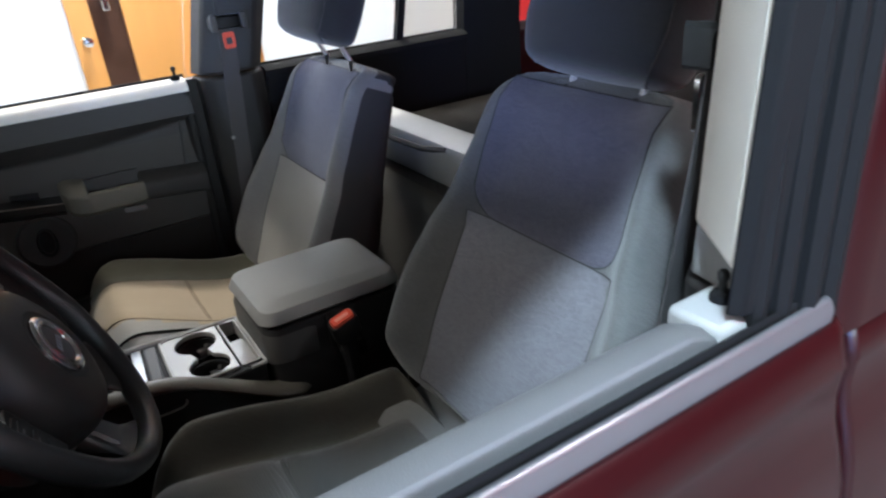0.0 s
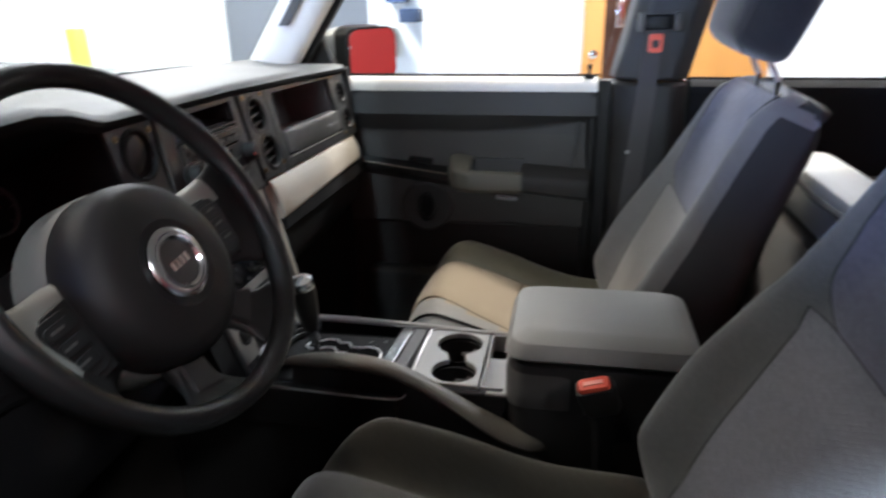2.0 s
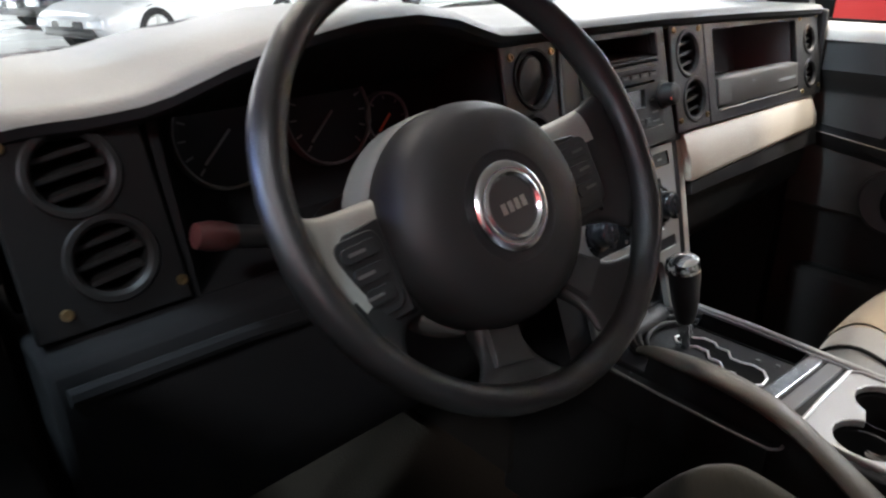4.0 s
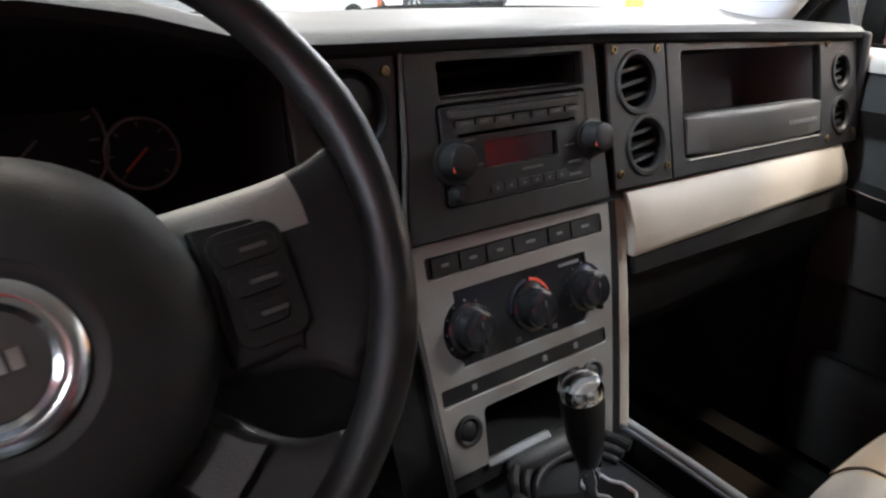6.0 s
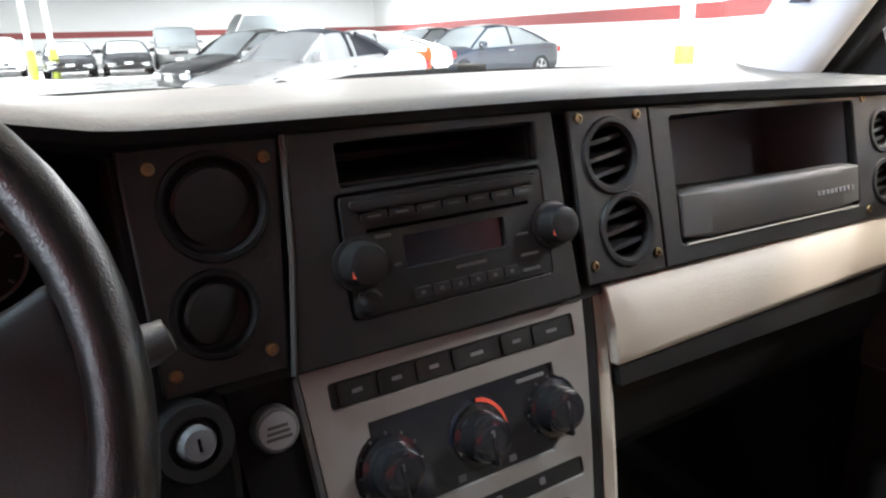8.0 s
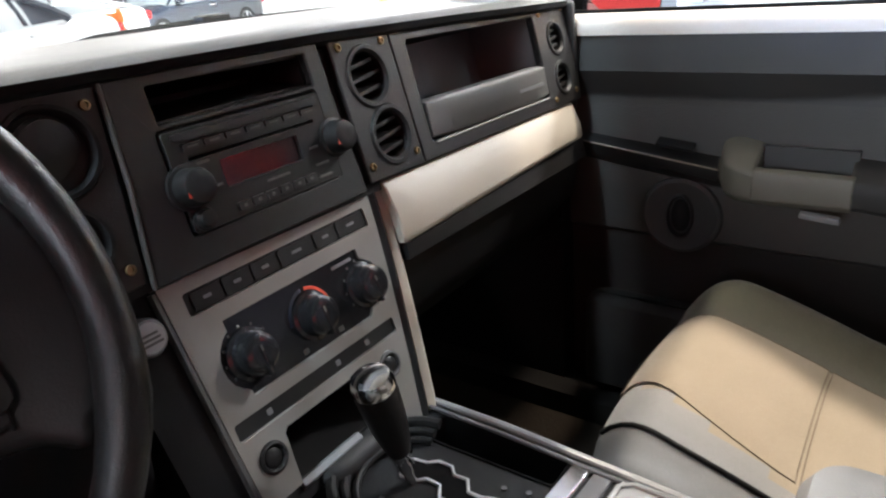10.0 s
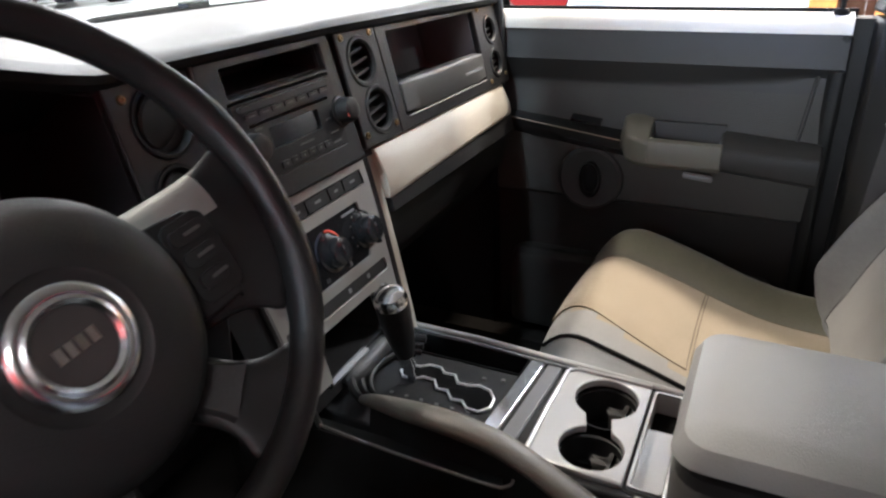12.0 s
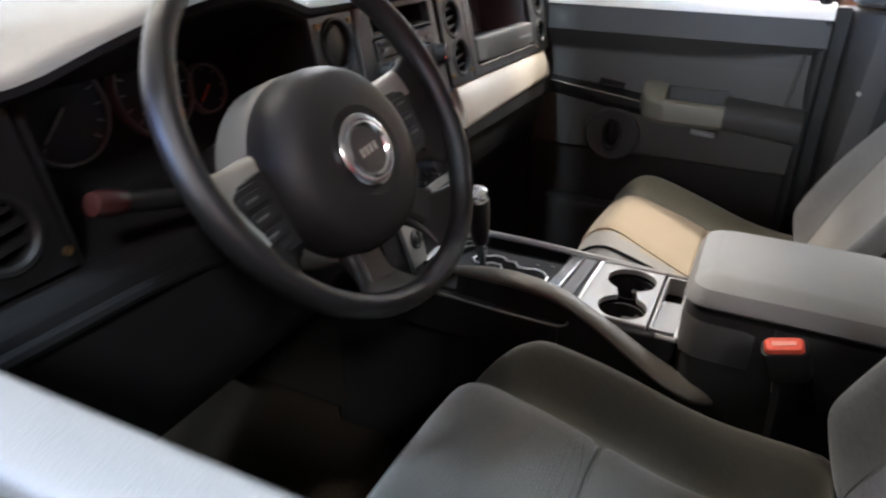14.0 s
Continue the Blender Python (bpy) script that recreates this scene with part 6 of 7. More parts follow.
part("switch_plate", L([[(0.7, y, z) for y, z in ((-0.165, 0.975), (-0.225, 0.968), (-0.225, 0.972), (-0.165, 0.979))], [(0.68, y, z) for y, z in ((-0.165, 0.968), (-0.225, 0.961), (-0.225, 0.965), (-0.165, 0.972))]]), GLOSS, lg, "black window switch plate")
arm_rows = []
for k in range(13):  # the long rear half, sinking into the trim
    u = k / 12
    y = -0.45 - 0.168 * u
    top, low, out = 0.952 - 0.012 * u, 0.898 - 0.022 * u, 0.642 + 0.02 * u
    arm_rows.append([(0.72, y, top + 0.016), (0.695, y, top + 0.012), (out + 0.02, y, top + 0.003), (out + 0.004, y, top - 0.008), (out, y, top - 0.024), (out + 0.008, y, low + 0.008), (out + 0.026, y, low), (0.72, y, low - 0.004)])
ar = part("armrest", L(arm_rows), DOOR_PLASTIC, pdoor, "charcoal moulded door armrest", bevel=0.004)
front_rows = []
for y, top, out, low in ((-0.268, 0.962, 0.672, 0.92), (-0.282, 0.968, 0.648, 0.905), (-0.3, 0.968, 0.638, 0.9), (-0.328, 0.962, 0.634, 0.898)):
    front_rows.append([(0.716, y, top + 0.018), (0.69, y, top + 0.012), (out + 0.012, y, top - 0.004), (out, y, top - 0.014), (out + 0.002, y, low + 0.01), (out + 0.014, y, low), (0.716, y, low - 0.004)])
part("grip_block", L(front_rows), OLIVE, ar, "olive grey front block of the door pull", bevel=0.004)
bar_rows = []
for k in range(9):
    y = -0.326 - 0.13 * k / 8
    o, top = 0.634 + 0.008 * k / 8, 0.957 - 0.004 * k / 8
    bar_rows.append([(o + 0.02, y, top - 0.004), (o + 0.014, y, top), (o + 0.004, y, top - 0.004), (o, y, top - 0.016), (o + 0.002, y, 0.908), (o + 0.012, y, 0.898), (o + 0.022, y, 0.9)])
part("grip_bar", L(bar_rows), OLIVE, ar, "olive grey door pull bar", bevel=0.002)
part("pull_recess", merge(P(rrect(-0.453, -0.322, 0.655, 0.7, 0.006), [], 0.9, 0.918, lambda a, b, d: (b, a, d)), L([[(0.712, y, 0.905), (0.69, y, 0.905), (0.697, y, 0.976), (0.712, y, 0.976)] for y in (-0.32, -0.455)])), DOOR_PLASTIC, ar, "hollow behind the pull bar")
part("release_lever", L([[(0.632, y, z) for y, z in ((-0.394, 0.898 - e), (-0.446, 0.894 - e))] + [(0.648, y, z) for y, z in ((-0.446, 0.894 - e), (-0.394, 0.898 - e))] for e in (0.0, 0.009)]), PLASTIC_GREY, ar, "pale door release lever", bevel=0.002)
SPK = facing((0.7, -0.207, 0.845), (-1, 0, 0))
sp = part("speaker", lathe([(0.068, -0.004), (0.066, 0.006), (0.06, 0.008), (0.05, 0.004), (0.03, 0.002), (0.0005, 0.002)], SPK, 40), DOOR_PLASTIC, pdoor, "black round door speaker")
part("speaker_oval", lathe([(0.033, 0.0), (0.034, 0.01), (0.031, 0.0125), (0.028, 0.009), (0.027, 0.0)], SPK @ Matrix.Diagonal((0.68, 1.18, 1.0, 1.0)), 32, True), PLASTIC_SOFT, sp, "upright oval speaker rim")
part("speaker_cone", lathe([(0.027, 0.001), (0.024, 0.004), (0.012, 0.009), (0.0005, 0.01)], SPK @ Matrix.Diagonal((0.62, 1.12, 1.0, 1.0)), 28), RUBBER, sp)
part("map_pocket", slab(0.64, 0.715, -0.58, -0.05, 0.5, 0.68, 0.015), DOOR_LOWER, pdoor, "black map pocket")
part("rear_edge_post", L([[(0.71, -0.602, z), (0.698, -0.612, z), (0.698, -0.628, z), (0.72, -0.63, z), (0.72, -0.602, z)] for z in (0.5, 0.9, 1.0, 1.142)]), PLASTIC_DARK, pdoor, bevel=0.006)


def lock_pin(x, y, z, name="lock_pin", k=1.0):
    b = base(name, (x, y, z), "small black door lock pin", "lock pin", "door lock pins")
    part("collar", lathe([(0.012 * k, -0.004), (0.012 * k, 0.003 * k), (0.009 * k, 0.007 * k), (0.006 * k, 0.008 * k)], pose(x, y, z), 16), RUBBER, b)
    part("pin", lathe([(r * k, h * k) for r, h in ((0.0042, 0.0), (0.0042, 0.018), (0.0062, 0.021), (0.0062, 0.028), (0.004, 0.031), (0.0005, 0.031))], pose(x, y, z), 14), PLASTIC_SOFT, b)


lock_pin(0.722, -0.605, 1.173)
# passenger mirror
mirror = base("door_mirror", (0.95, 0.05, 1.1), "chrome and black door mirror reflecting red", "door mirror")
mrows = [[Vector((x, y, z)) for x, z in rrect(0.83 + e, 0.985 - e, 1.14 + e, 1.285 - e, 0.03)] for y, e in ((0.03, 0.0), (0.06, 0.0), (0.12, 0.012), (0.16, 0.05))]
mrows = [[Vector((p.x, p.y - (p.x - 0.83) * 0.62, p.z)) for p in r] for r in mrows]
part("housing", L(mrows), PLASTIC_DARK, mirror, "dark mirror housing")
part("cap", L([[p + Vector((0, 0.004, 0.006)) for p in r] for r in mrows[1:]]), SILVER, mirror, "bright outer cap")
part("mirror_glass", P(rrect(0.836, 0.979, 1.146, 1.279, 0.026), [], 0.029, 0.026, lambda a, b, d: (a, d - (a - 0.83) * 0.62, b)), M("mirror_silver", (0.92, 0.92, 0.92), 0.02, metal=1, var=0.01, spread=0.01), mirror, "mirror glass")
part("arm", L([[(x, y, z) for y, z in ((0.04, 1.12), (0.1, 1.12), (0.1, 1.17), (0.04, 1.17))] for x in (0.78, 0.9)]), PLASTIC_DARK, mirror, bevel=0.01)
part("sail", L([[(x, 0.02, 1.15), (x, 0.2, 1.15), (x, 0.18, 1.23), (x, 0.09, 1.33)] for x in (0.745, 0.775)]), PLASTIC_DARK, mirror)

# ---- passenger rear door and glass ----
rdoor = base("rear_door", (0.75, -1.15, 0.45), "black rear door trim with a fixed quarter glass", "car door")
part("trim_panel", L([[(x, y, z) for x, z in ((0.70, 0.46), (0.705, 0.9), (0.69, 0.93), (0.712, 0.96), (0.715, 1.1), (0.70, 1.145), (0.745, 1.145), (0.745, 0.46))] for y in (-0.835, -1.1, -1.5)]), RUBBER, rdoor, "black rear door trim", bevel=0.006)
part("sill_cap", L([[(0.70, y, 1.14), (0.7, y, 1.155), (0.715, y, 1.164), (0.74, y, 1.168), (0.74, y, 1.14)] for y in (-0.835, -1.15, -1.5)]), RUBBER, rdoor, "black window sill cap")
part("divider", L([[(0.735 - 0.1 * (z - 1.16), -1.262 - 0.15 * (z - 1.16), z), (0.735 - 0.1 * (z - 1.16), -1.285 - 0.15 * (z - 1.16), z), (0.76 - 0.1 * (z - 1.16), -1.285 - 0.15 * (z - 1.16), z), (0.76 - 0.1 * (z - 1.16), -1.262 - 0.15 * (z - 1.16), z)] for z in (1.13, 1.35, 1.61)]), RUBBER, rdoor, "black window divider")
part("glass_seal", B(0.74, 0.75, -1.48, -0.83, 1.14, 1.172), RUBBER, rdoor)
TINT = glass("tinted_glass", (0.62, 0.63, 0.58))
for nm, y0, y1, mt in (("window_pane", -0.83, -1.27, PANE), ("quarter_pane", -1.275, -1.49, TINT)):
    g = part(nm, L([[(0.751 - 0.1 * (z - 1.16), y, z) for y in (y0, y1)] + [(0.755 - 0.1 * (z - 1.16), y, z) for y in (y1, y0)] for z in (1.13, 1.61)]), mt, rdoor)
    g.visible_shadow = False

# ---- belts ----
def belt(pts, width, name_label, away):
    b = base("seat_belt", tuple(pts[-1]), name_label, "seat belt", "seat belts")
    path = spline(pts, 24)
    rows = []
    for k, p in enumerate(path):
        t = (path[min(k + 1, 24)] - path[max(k - 1, 0)]).normalized()
        s = t.cross(Vector(away)).normalized() * width
        n = s.cross(t).normalized() * 0.0012
        rows.append([p + s + n, p - s + n, p - s - n, p + s - n])
    part("webbing", L(rows), BELT, b, "grey woven belt webbing")
    return b, path


pb, path = belt([(0.648, -0.745, 1.52), (0.652, -0.745, 1.36), (0.655, -0.735, 1.2), (0.655, -0.72, 1.0), (0.65, -0.70, 0.72), (0.64, -0.69, 0.62)], 0.021, "grey belt hanging down the passenger door pillar", (1, 0, 0))
part("upper_guide", slab(0.63, 0.662, -0.785, -0.7, 1.285, 1.315, 0.008), PLASTIC_DARK, pb, "black belt guide")
part("guide_clip", B(0.622, 0.64, -0.79, -0.775, 1.28, 1.32), PLASTIC_MID, pb, bevel=0.003)
part("guide_clip", B(0.622, 0.64, -0.715, -0.7, 1.28, 1.32), PLASTIC_MID, pb, bevel=0.003)
part("tongue", P(rrect(-0.757, -0.727, 1.235, 1.275, 0.006), [rrect(-0.75, -0.734, 1.245, 1.262, 0.004)], 0.648, 0.645, lambda a, b, d: (d, a, b)), RED_BTN, pb, "red edged belt tongue")
screw((0.652, -0.70, 1.01), pb, (-1, 0, 0), SILVER)
part("lower_anchor", slab(0.62, 0.66, -0.72, -0.66, 0.6, 0.68, 0.01), PLASTIC_MID, pb)
db, path = belt([(-0.755, -0.80, 1.5), (-0.75, -0.80, 1.38), (-0.745, -0.79, 1.25), (-0.738, -0.765, 1.05), (-0.735, -0.74, 0.8)], 0.021, "grey belt hanging down the driver's door pillar", (1, 0, 0))
part("upper_guide", slab(-0.765, -0.735, -0.84, -0.76, 1.345, 1.385, 0.01), PLASTIC_DARK, db, "black belt guide")
part("tongue", P(rrect(-0.82, -0.785, 1.28, 1.335, 0.006), [rrect(-0.813, -0.793, 1.29, 1.31, 0.004)], -0.736, -0.73, lambda a, b, d: (d, a, b)), CHROME, db, "bright belt tongue")

# ---- driver's door ----
ddoor = base("driver_door", (-0.85, -0.3, 0.45), "dark red driver's door with a grey inner sill and open window", "car door")
X0 = -0.818
sill = []
for y in (0.1, -0.1, -0.3, -0.5, -0.66, -0.69, -0.705):
    e = 0.012 * (y < -0.68) + 0.012 * (y < -0.7)
    sill.append([(X0 + 0.012, y, 1.12), (X0 + 0.004, y, 1.15 - e), (X0 - 0.006, y, 1.163 - e), (X0 - 0.02, y, 1.166 - e), (X0 - 0.034, y, 1.163 - e), (X0 - 0.038, y, 1.15 - e), (X0 - 0.038, y, 1.12)])
part("inner_sill", L(sill), PLASTIC_GREY, ddoor, "slate grey inner window sill", bevel=0.002)
part("trim_panel", L([[(x, y, z) for x, z in ((-0.75, 0.46), (-0.76, 0.9), (-0.735, 0.94), (-0.785, 0.97), (-0.80, 1.1), (X0 + 0.01, 1.13), (-0.86, 1.13), (-0.86, 0.46))] for y in (0.1, -0.3, -0.72)]), PLASTIC, ddoor, "charcoal door trim panel", bevel=0.006)
part("sill_end", B(-0.8565, -0.803, -0.775, -0.688, 1.11, 1.1595), M("light_grey_sill_cap", (0.3, 0.297, 0.29), 0.6, bump=0.4, grain=600), ddoor, "light grey rear sill cap", bevel=0.006)
sq = lambda x: -0.857 + (x + 0.857) * 0.55
part("glass_slot", B(sq(-0.868), -0.857, -0.78, 0.1, 1.11, 1.152), RUBBER, ddoor)
part("outer_seal", L([[(sq(x), y, z) for x, z in ((-0.868, 1.12), (-0.868, 1.158), (-0.875, 1.162), (-0.879, 1.15), (-0.879, 1.12))] for y in (0.1, -0.79)]), RUBBER, ddoor)
part("belt_moulding", L([[(sq(x), y, z) for x, z in ((-0.8795, 1.12), (-0.8795, 1.152), (-0.884, 1.158), (-0.893, 1.156), (-0.898, 1.147), (-0.898, 1.12))] for y in (0.1, -0.3, -0.79, -0.798)] + [[(-0.872 + (sq(x) + 0.872) * 0.6, -0.806, 1.136 + (z - 1.136) * 0.55) for x, z in ((-0.8795, 1.12), (-0.8795, 1.152), (-0.884, 1.158), (-0.893, 1.156), (-0.898, 1.147), (-0.898, 1.12))]]), M("satin_silver_moulding", (0.2, 0.2, 0.21), 0.32, metal=0.7, var=0.05), ddoor, "satin silver belt moulding", bevel=0.002)
part("door_skin", L([[(x + inset * (z > 0.47) * (x < -0.86), y, z) for x, z in DOOR_SIDE] for y, inset in ((0.195, 0.0), (-0.1, 0.0), (-0.5, 0.0), (-0.795, 0.0), (-0.808, 0.004), (-0.814, 0.012), (-0.817, 0.025))]), RED_PAINT, ddoor, "dark red painted door skin", bevel=0.002)
ddoor.location = (-0.87, -0.265, 0.475)
lock_pin(-0.846, -0.692, 1.187, k=0.8)

# ---- vehicles standing in the showroom ----
TYRE = M("tyre_rubber", (0.02, 0.02, 0.021), 0.85, bump=0.3, grain=200)
ALLOY = M("alloy_wheel", (0.55, 0.55, 0.56), 0.3, metal=0.9)
CAR_GLASS = M("dark_car_glass", (0.2, 0.22, 0.23), 0.08, var=0.3, scale=3)
PALE_GLASS = M("pale_car_glass", (0.55, 0.58, 0.6), 0.1, var=0.25, scale=3)
LENS = M("headlamp_lens", (0.75, 0.77, 0.8), 0.12, metal=0.3)
TAIL = M("red_lamp_lens", (0.55, 0.02, 0.02), 0.15)
PAINTS = {
    "silver": M("silver_car_paint", (0.72, 0.73, 0.75), 0.3, metal=0.1, coat=1.0, scale=2, var=0.05),
    "black": M("black_car_paint", (0.012, 0.012, 0.014), 0.15, coat=1.0, scale=2),
    "navy": M("dark_blue_car_paint", (0.02, 0.028, 0.045), 0.15, coat=1.0, scale=2),
    "white": M("white_car_paint", (0.75, 0.75, 0.75), 0.25, coat=1.0, scale=2, var=0.03),
    "grey": M("grey_car_paint", (0.25, 0.26, 0.26), 0.25, metal=0.4, coat=1.0, scale=2),
}
SOFT_TOP = M("navy_canvas_top", (0.025, 0.03, 0.045), 0.9, bump=0.5, grain=60)


def curve(pts, x):
    for (a, va), (b, vb) in zip(pts, pts[1:]):
        if x <= b:
            u = max(0.0, (x - a) / (b - a))
            u = u * u * (3 - 2 * u)
            return va + (vb - va) * u
    return pts[-1][1]


def road_car(label, at, heading, paint, length, width, roof, deck, cabin, top=None, boxy=False, panes=None):
    """A parked car. deck: heights of the body's upper edge along its length (0 nose, 1 tail); cabin: where the
    screen's foot, the roof's front, the roof's end and the rear screen's foot lie along it."""
    car = base("parked_car", (0, 0, 0), label, "car", "parked cars")
    half = width / 2
    mt = PAINTS[paint]
    NB = 25
    rings = []
    for k in range(NB):
        u = k / (NB - 1)
        y = length * (0.5 - u)
        d = curve(deck, u)
        nose = max(0.0, 1 - u / 0.1) ** 2
        tail = max(0.0, 1 - (1 - u) / 0.08) ** 2
        w = half * (1 - 0.2 * nose - 0.12 * tail)
        lo = 0.2 + 0.1 * nose + 0.12 * tail
        z1 = lo + (d - lo) * 0.55
        right = [(w * 0.9, lo), (w * 0.985, lo + 0.08), (w, z1), (w * 0.975, d - 0.1 * (d - lo)), (w * 0.9, d - 0.015), (w * 0.6, d + 0.02 * (not boxy)), (0.0, d + 0.035 * (not boxy))]
        ring = [(x, y, z) for x, z in right] + [(-x, y, z) for x, z in reversed(right[:-1])]
        rings.append(ring)
    part("body", L(rings), mt, car, paint + " painted body", sub=1)
    c0, c1, c2, c3 = cabin
    cab, glass_rings = [], []
    for k in range(17):
        u = c0 + (c3 - c0) * k / 16
        y = length * (0.5 - u)
        d = curve(deck, u)
        h = curve([(c0, d - 0.02), (c1, roof - 0.04), ((c1 + c2) / 2, roof), (c2, roof - 0.05), (c3, curve(deck, c3) - 0.02)], u)
        t = max(0.02, (h - d) / (roof - d))
        wb, wr = half * 0.92, half * (0.92 - 0.24 * t * (0.45 if boxy else 1))
        cab.append([(wb, y, d - 0.05), (wb * 0.995, y, d), ((wb + wr) / 2 * 1.01, y, (d + h) / 2), (wr, y, h - 0.05 * t), (wr * 0.8, y, h), (0, y, h + 0.02 * t), (-wr * 0.8, y, h), (-wr, y, h - 0.05 * t), (-(wb + wr) / 2 * 1.01, y, (d + h) / 2), (-wb * 0.995, y, d), (-wb, y, d - 0.05)])
    part("glasshouse", L(cab), panes or CAR_GLASS, car, "pale side and screen glass" if panes else "dark side and screen glass")
    # roof skin and pillars stand proud of the glass
    i1, i2 = round((c1 - c0) / (c3 - c0) * 16), round((c2 - c0) / (c3 - c0) * 16)
    skin = [[(x * 1.012, y, z + 0.008) for x, y, z in r[3:8]] + [(x * 0.99, y, z - 0.02) for x, y, z in reversed(r[3:8])] for r in cab[i1 : i2 + 1]]
    part("roof", L(skin), top or mt, car, "dark canvas roof" if top else "")
    if top:
        hood = [[(x * 1.015, y, z + 0.01) for x, y, z in r[1:10]] + [(x * 0.985, y, z - 0.015) for x, y, z in reversed(r[1:10])] for r in cab[i2 - 1 : 16]]
        part("canvas_rear", L(hood), top, car, "dark canvas rear quarters")
    for s in (1, -1):
        for idx in ((0, i1), (16, i2)):
            a, b = cab[idx[0]], cab[idx[1]]
            j = 1 if s > 0 else 9
            jj = 3 if s > 0 else 7
            pa, pb = Vector(a[j]), Vector(b[jj])
            part("pillar", tube([pa, (pa + pb) / 2 + Vector((s * 0.01, 0, 0.02)), pb], 0.035 if not (top and idx[0]) else 0.07, 6), (top or mt) if idx[0] else mt, car)
        mid_u = (i1 + i2) // 2 + 1
        m = cab[mid_u]
        j, jj = (1, 3) if s > 0 else (9, 7)
        part("pillar", tube([Vector(m[j]), Vector(m[jj])], 0.04, 6), top or (GLOSS if not boxy else mt), car)
        y = length * (0.5 - c0 - 0.06)
        part("mirror", slab(min(s * (half * 0.95), s * (half * 0.95 + 0.2)), max(s * (half * 0.95), s * (half * 0.95 + 0.2)), y - 0.06, y + 0.08, curve(deck, c0) + 0.0, curve(deck, c0) + 0.15, 0.03), mt, car)
        part("headlamp", slab(min(s * half * 0.42, s * half * 0.8), max(s * half * 0.42, s * half * 0.8), length / 2 - 0.24, length / 2 - 0.03, curve(deck, 0.03) - 0.2, curve(deck, 0.03) - 0.06, 0.03), LENS, car, "clear headlamp")
        part("tail_lamp", slab(min(s * half * 0.5, s * half * 0.9), max(s * half * 0.5, s * half * 0.9), -length / 2 - 0.005, -length / 2 + 0.22, curve(deck, 0.97) - 0.24, curve(deck, 0.97) - 0.08, 0.03), TAIL, car, "red tail lamp")
        part("door_handle", slab(min(s * half * 0.97, s * half * 1.015), max(s * half * 0.97, s * half * 1.015), -0.35, -0.15, curve(deck, 0.55) - 0.17, curve(deck, 0.55) - 0.13, 0.008), ALLOY, car)
        for u in (0.19, 0.805):
            y = length * (0.5 - u)
            m = facing((s * (half - 0.1), y, 0.325), (s, 0, 0))
            wh = part("wheel", lathe([(0.2, -0.11), (0.31, -0.11), (0.325, -0.08), (0.325, 0.08), (0.31, 0.105), (0.23, 0.11), (0.22, 0.09)], m, 28), TYRE, car, "black tyre")
            part("arch", lathe([(0.36, -0.12), (0.37, 0.07), (0.365, 0.075), (0.0005, 0.07)], m, 28), VOID, car)
            part("rim", lathe([(0.222, 0.085), (0.215, 0.1), (0.205, 0.1), (0.19, 0.08), (0.185, 0.06)], m, 28, True), ALLOY, wh)
            for k in range(5):
                q = m @ pose(0, 0, 0, 0, 0, 72 * k + 10)
                part("rim_spoke", L([[q @ Vector((x, dy * w, z)) for dy, z in ((-1, 0.085), (1, 0.085), (0.8, 0.1), (-0.8, 0.1))] for x, w in ((0.0, 0.035), (0.1, 0.03), (0.2, 0.04))]), ALLOY, wh)
    part("grille", slab(-half * 0.38, half * 0.38, length / 2 - 0.06, length / 2 + 0.004, curve(deck, 0.02) - 0.2, curve(deck, 0.02) - 0.08, 0.02), GLOSS, car)
    part("lower_intake", slab(-half * 0.6, half * 0.6, length / 2 - 0.12, length / 2 - 0.005, 0.28, 0.4, 0.02), GLOSS, car)
    part("plate_bar", slab(-0.15, 0.15, length / 2 - 0.02, length / 2 + 0.012, 0.42, 0.52, 0.01), WHITE_WALL, car)
    car.location = (*at, 0)
    car.rotation_euler = (0, 0, math.atan2(-heading[0], heading[1]))
    return car


SEDAN = dict(length=4.7, width=1.82, roof=1.44, deck=[(0, 0.62), (0.12, 0.78), (0.3, 0.92), (0.8, 0.98), (0.95, 0.98), (1, 0.85)], cabin=(0.26, 0.42, 0.68, 0.87))
ROADSTER = dict(length=4.15, width=1.78, roof=1.26, deck=[(0, 0.52), (0.12, 0.68), (0.3, 0.82), (0.8, 0.88), (0.95, 0.86), (1, 0.7)], cabin=(0.3, 0.47, 0.62, 0.82))
road_car("silver two-seat convertible with a closed navy canvas top", (4.1, 11.0), (-0.95, -0.31), "silver", 4.3, 1.8, 1.37, [(0, 0.55), (0.1, 0.72), (0.3, 0.9), (0.8, 0.96), (0.95, 0.95), (1, 0.75)], (0.3, 0.43, 0.585, 0.73), SOFT_TOP, panes=PALE_GLASS)
road_car("dark blue four-door sedan parked by the wall", (10.5, 15.2), (-0.985, -0.17), "navy", **SEDAN)
road_car("white coupe parked behind the convertible", (6.3, 14.2), (-0.99, 0.03), "white", 4.5, 1.8, 1.36, SEDAN["deck"], (0.3, 0.46, 0.62, 0.9))
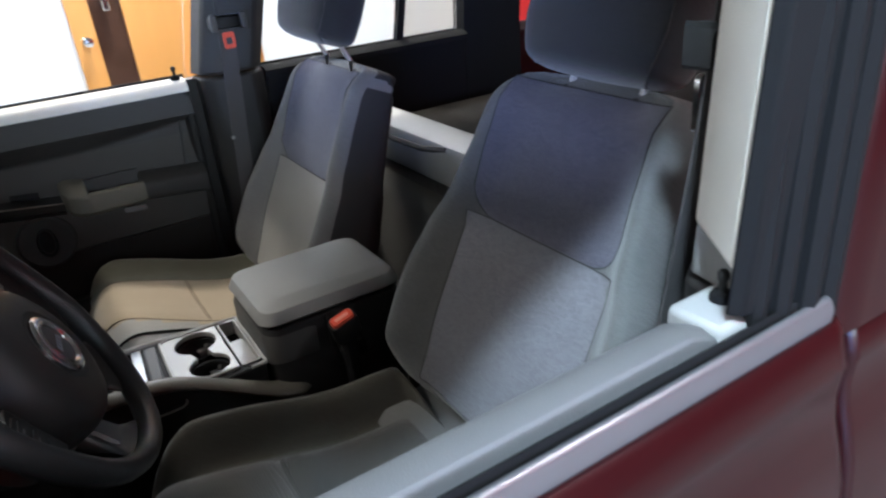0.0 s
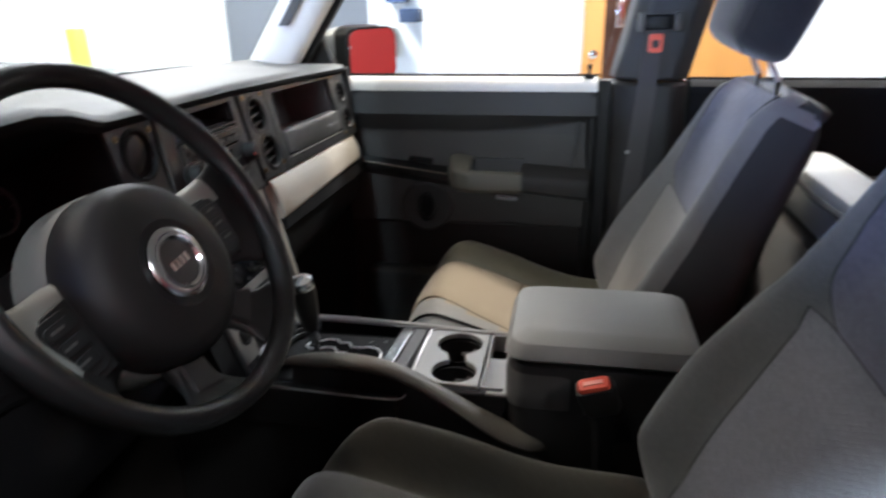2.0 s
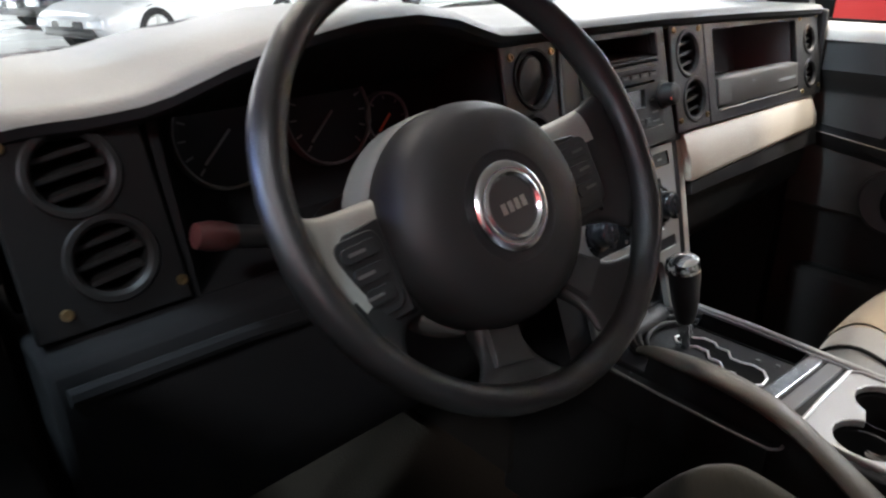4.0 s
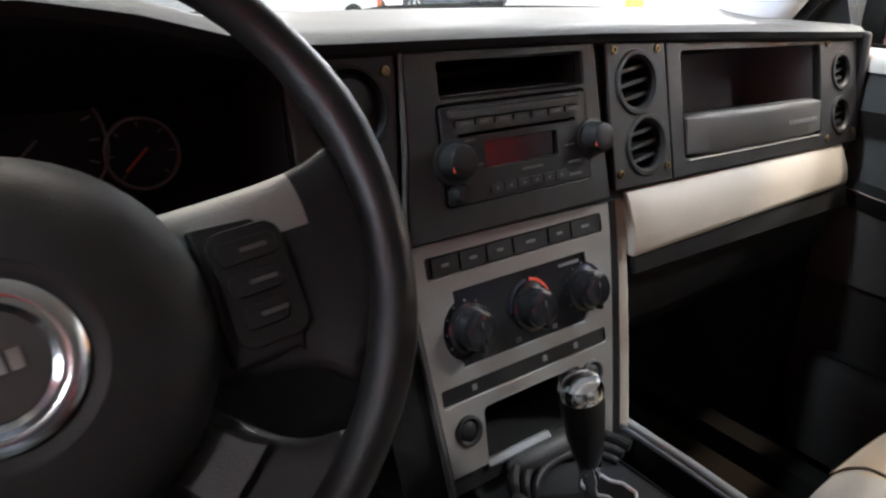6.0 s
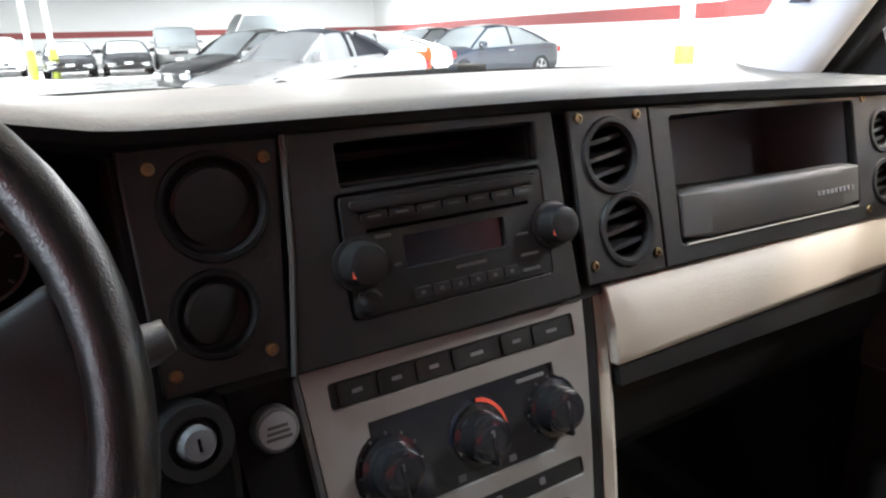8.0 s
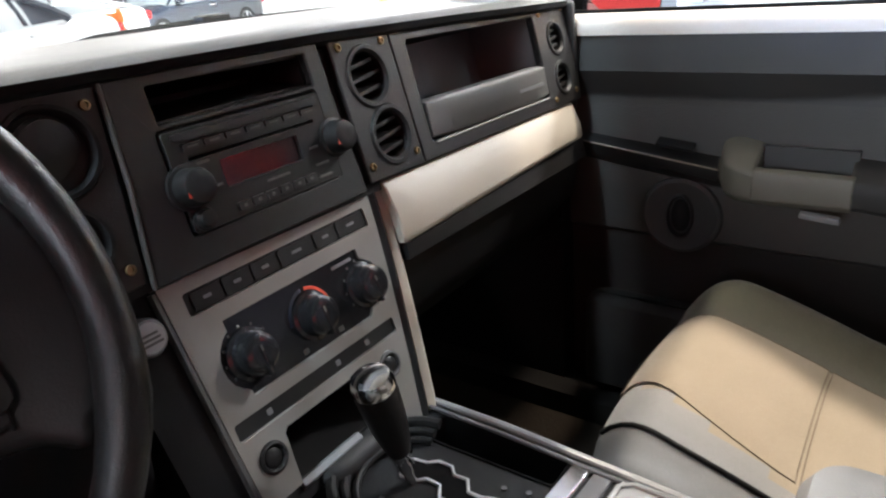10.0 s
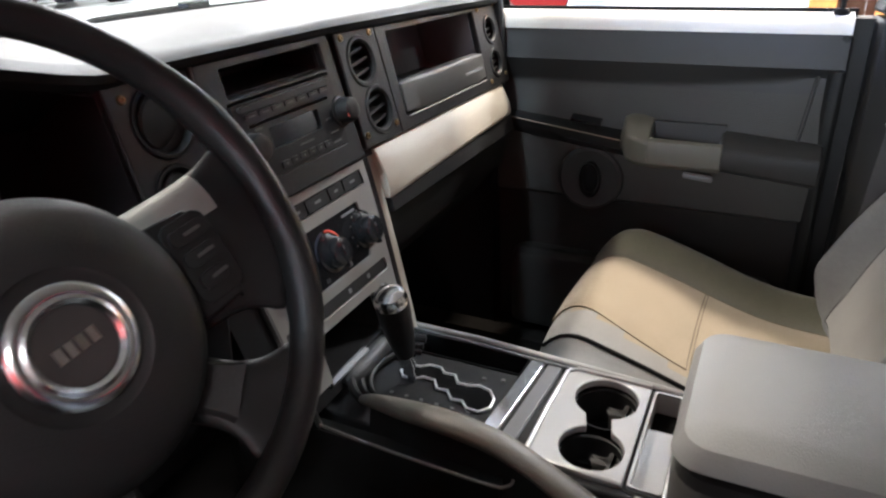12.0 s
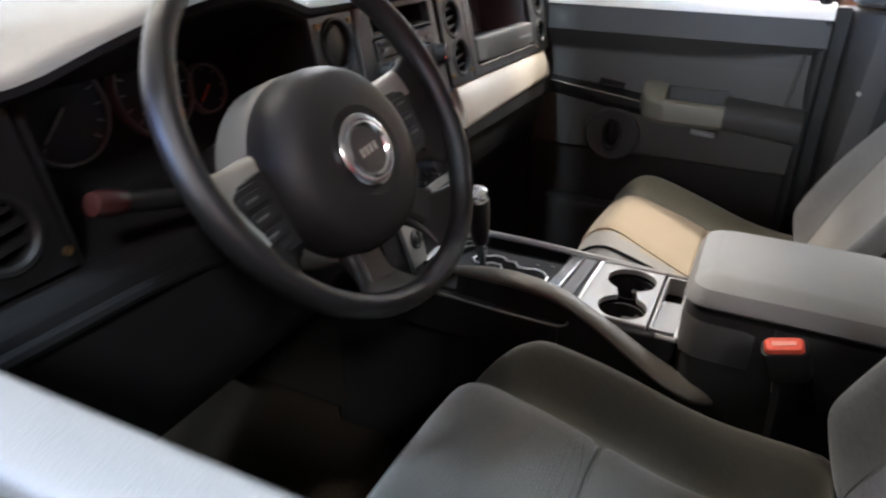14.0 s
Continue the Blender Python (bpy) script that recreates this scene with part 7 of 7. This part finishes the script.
road_car("black four-door sedan with bright headlamps", (4.75, 16.2), (-0.95, -0.32), "black", **SEDAN)
road_car("black roadster parked nose out by the far wall", (1.55, 30.0), (-0.05, -1), "black", **ROADSTER)
road_car("black low sports car parked nose out by the far wall", (3.6, 30.0), (-0.1, -1), "black", **ROADSTER)
road_car("pale sport utility vehicle parked nose out", (6.0, 32.5), (-0.15, -1), "grey", 4.7, 1.9, 1.8, [(0, 0.85), (0.08, 1.0), (0.3, 1.1), (0.97, 1.12), (1, 1.0)], (0.24, 0.36, 0.9, 0.99), boxy=True)
road_car("white hatchback parked nose out by the far wall", (-0.75, 33.0), (0.0, -1), "white", 4.3, 1.8, 1.5, SEDAN["deck"], (0.24, 0.4, 0.85, 0.98))
road_car("tall white passenger van with dark windows", (11.8, 37.0), (-1, 0), "white", 5.6, 2.0, 2.45, [(0, 1.0), (0.06, 1.2), (0.16, 1.45), (0.97, 1.5), (1, 1.4)], (0.1, 0.2, 0.93, 0.995), boxy=True)
road_car("dark saloon parked behind the dark blue sedan", (12.2, 21.0), (-0.97, -0.2), "black", **SEDAN)
# orange barrier
ORANGE = M("orange_barrier_plastic", (0.8, 0.17, 0.02), 0.5)
bar = base("barrier", (6.6, 12.4, 0), "orange plastic barrier beside the white coupe", "barrier")
BM = pose(6.6, 12.4, 0, 0, 0, -28)
for x in (-0.55, 0.55):
    part("post", L([[BM @ Vector((x + a, b, z)) for a, b in ((-0.05, -0.03), (0.05, -0.03), (0.05, 0.03), (-0.05, 0.03))] for z in (0.02, 0.5, 0.98)]), ORANGE, bar, bevel=0.01)
    part("foot", L([[BM @ Vector((x + a, b, z)) for a, b in ((-0.06, -0.25), (0.06, -0.25), (0.06, 0.25), (-0.06, 0.25))] for z in (0.0, 0.05)]), ORANGE, bar, bevel=0.01)
part("board", L([[BM @ Vector((x, b, z)) for b, z in ((-0.02, 0.74), (0.02, 0.74), (0.02, 0.92), (-0.02, 0.92))] for x in (-0.62, 0.62)]), ORANGE, bar, bevel=0.008)
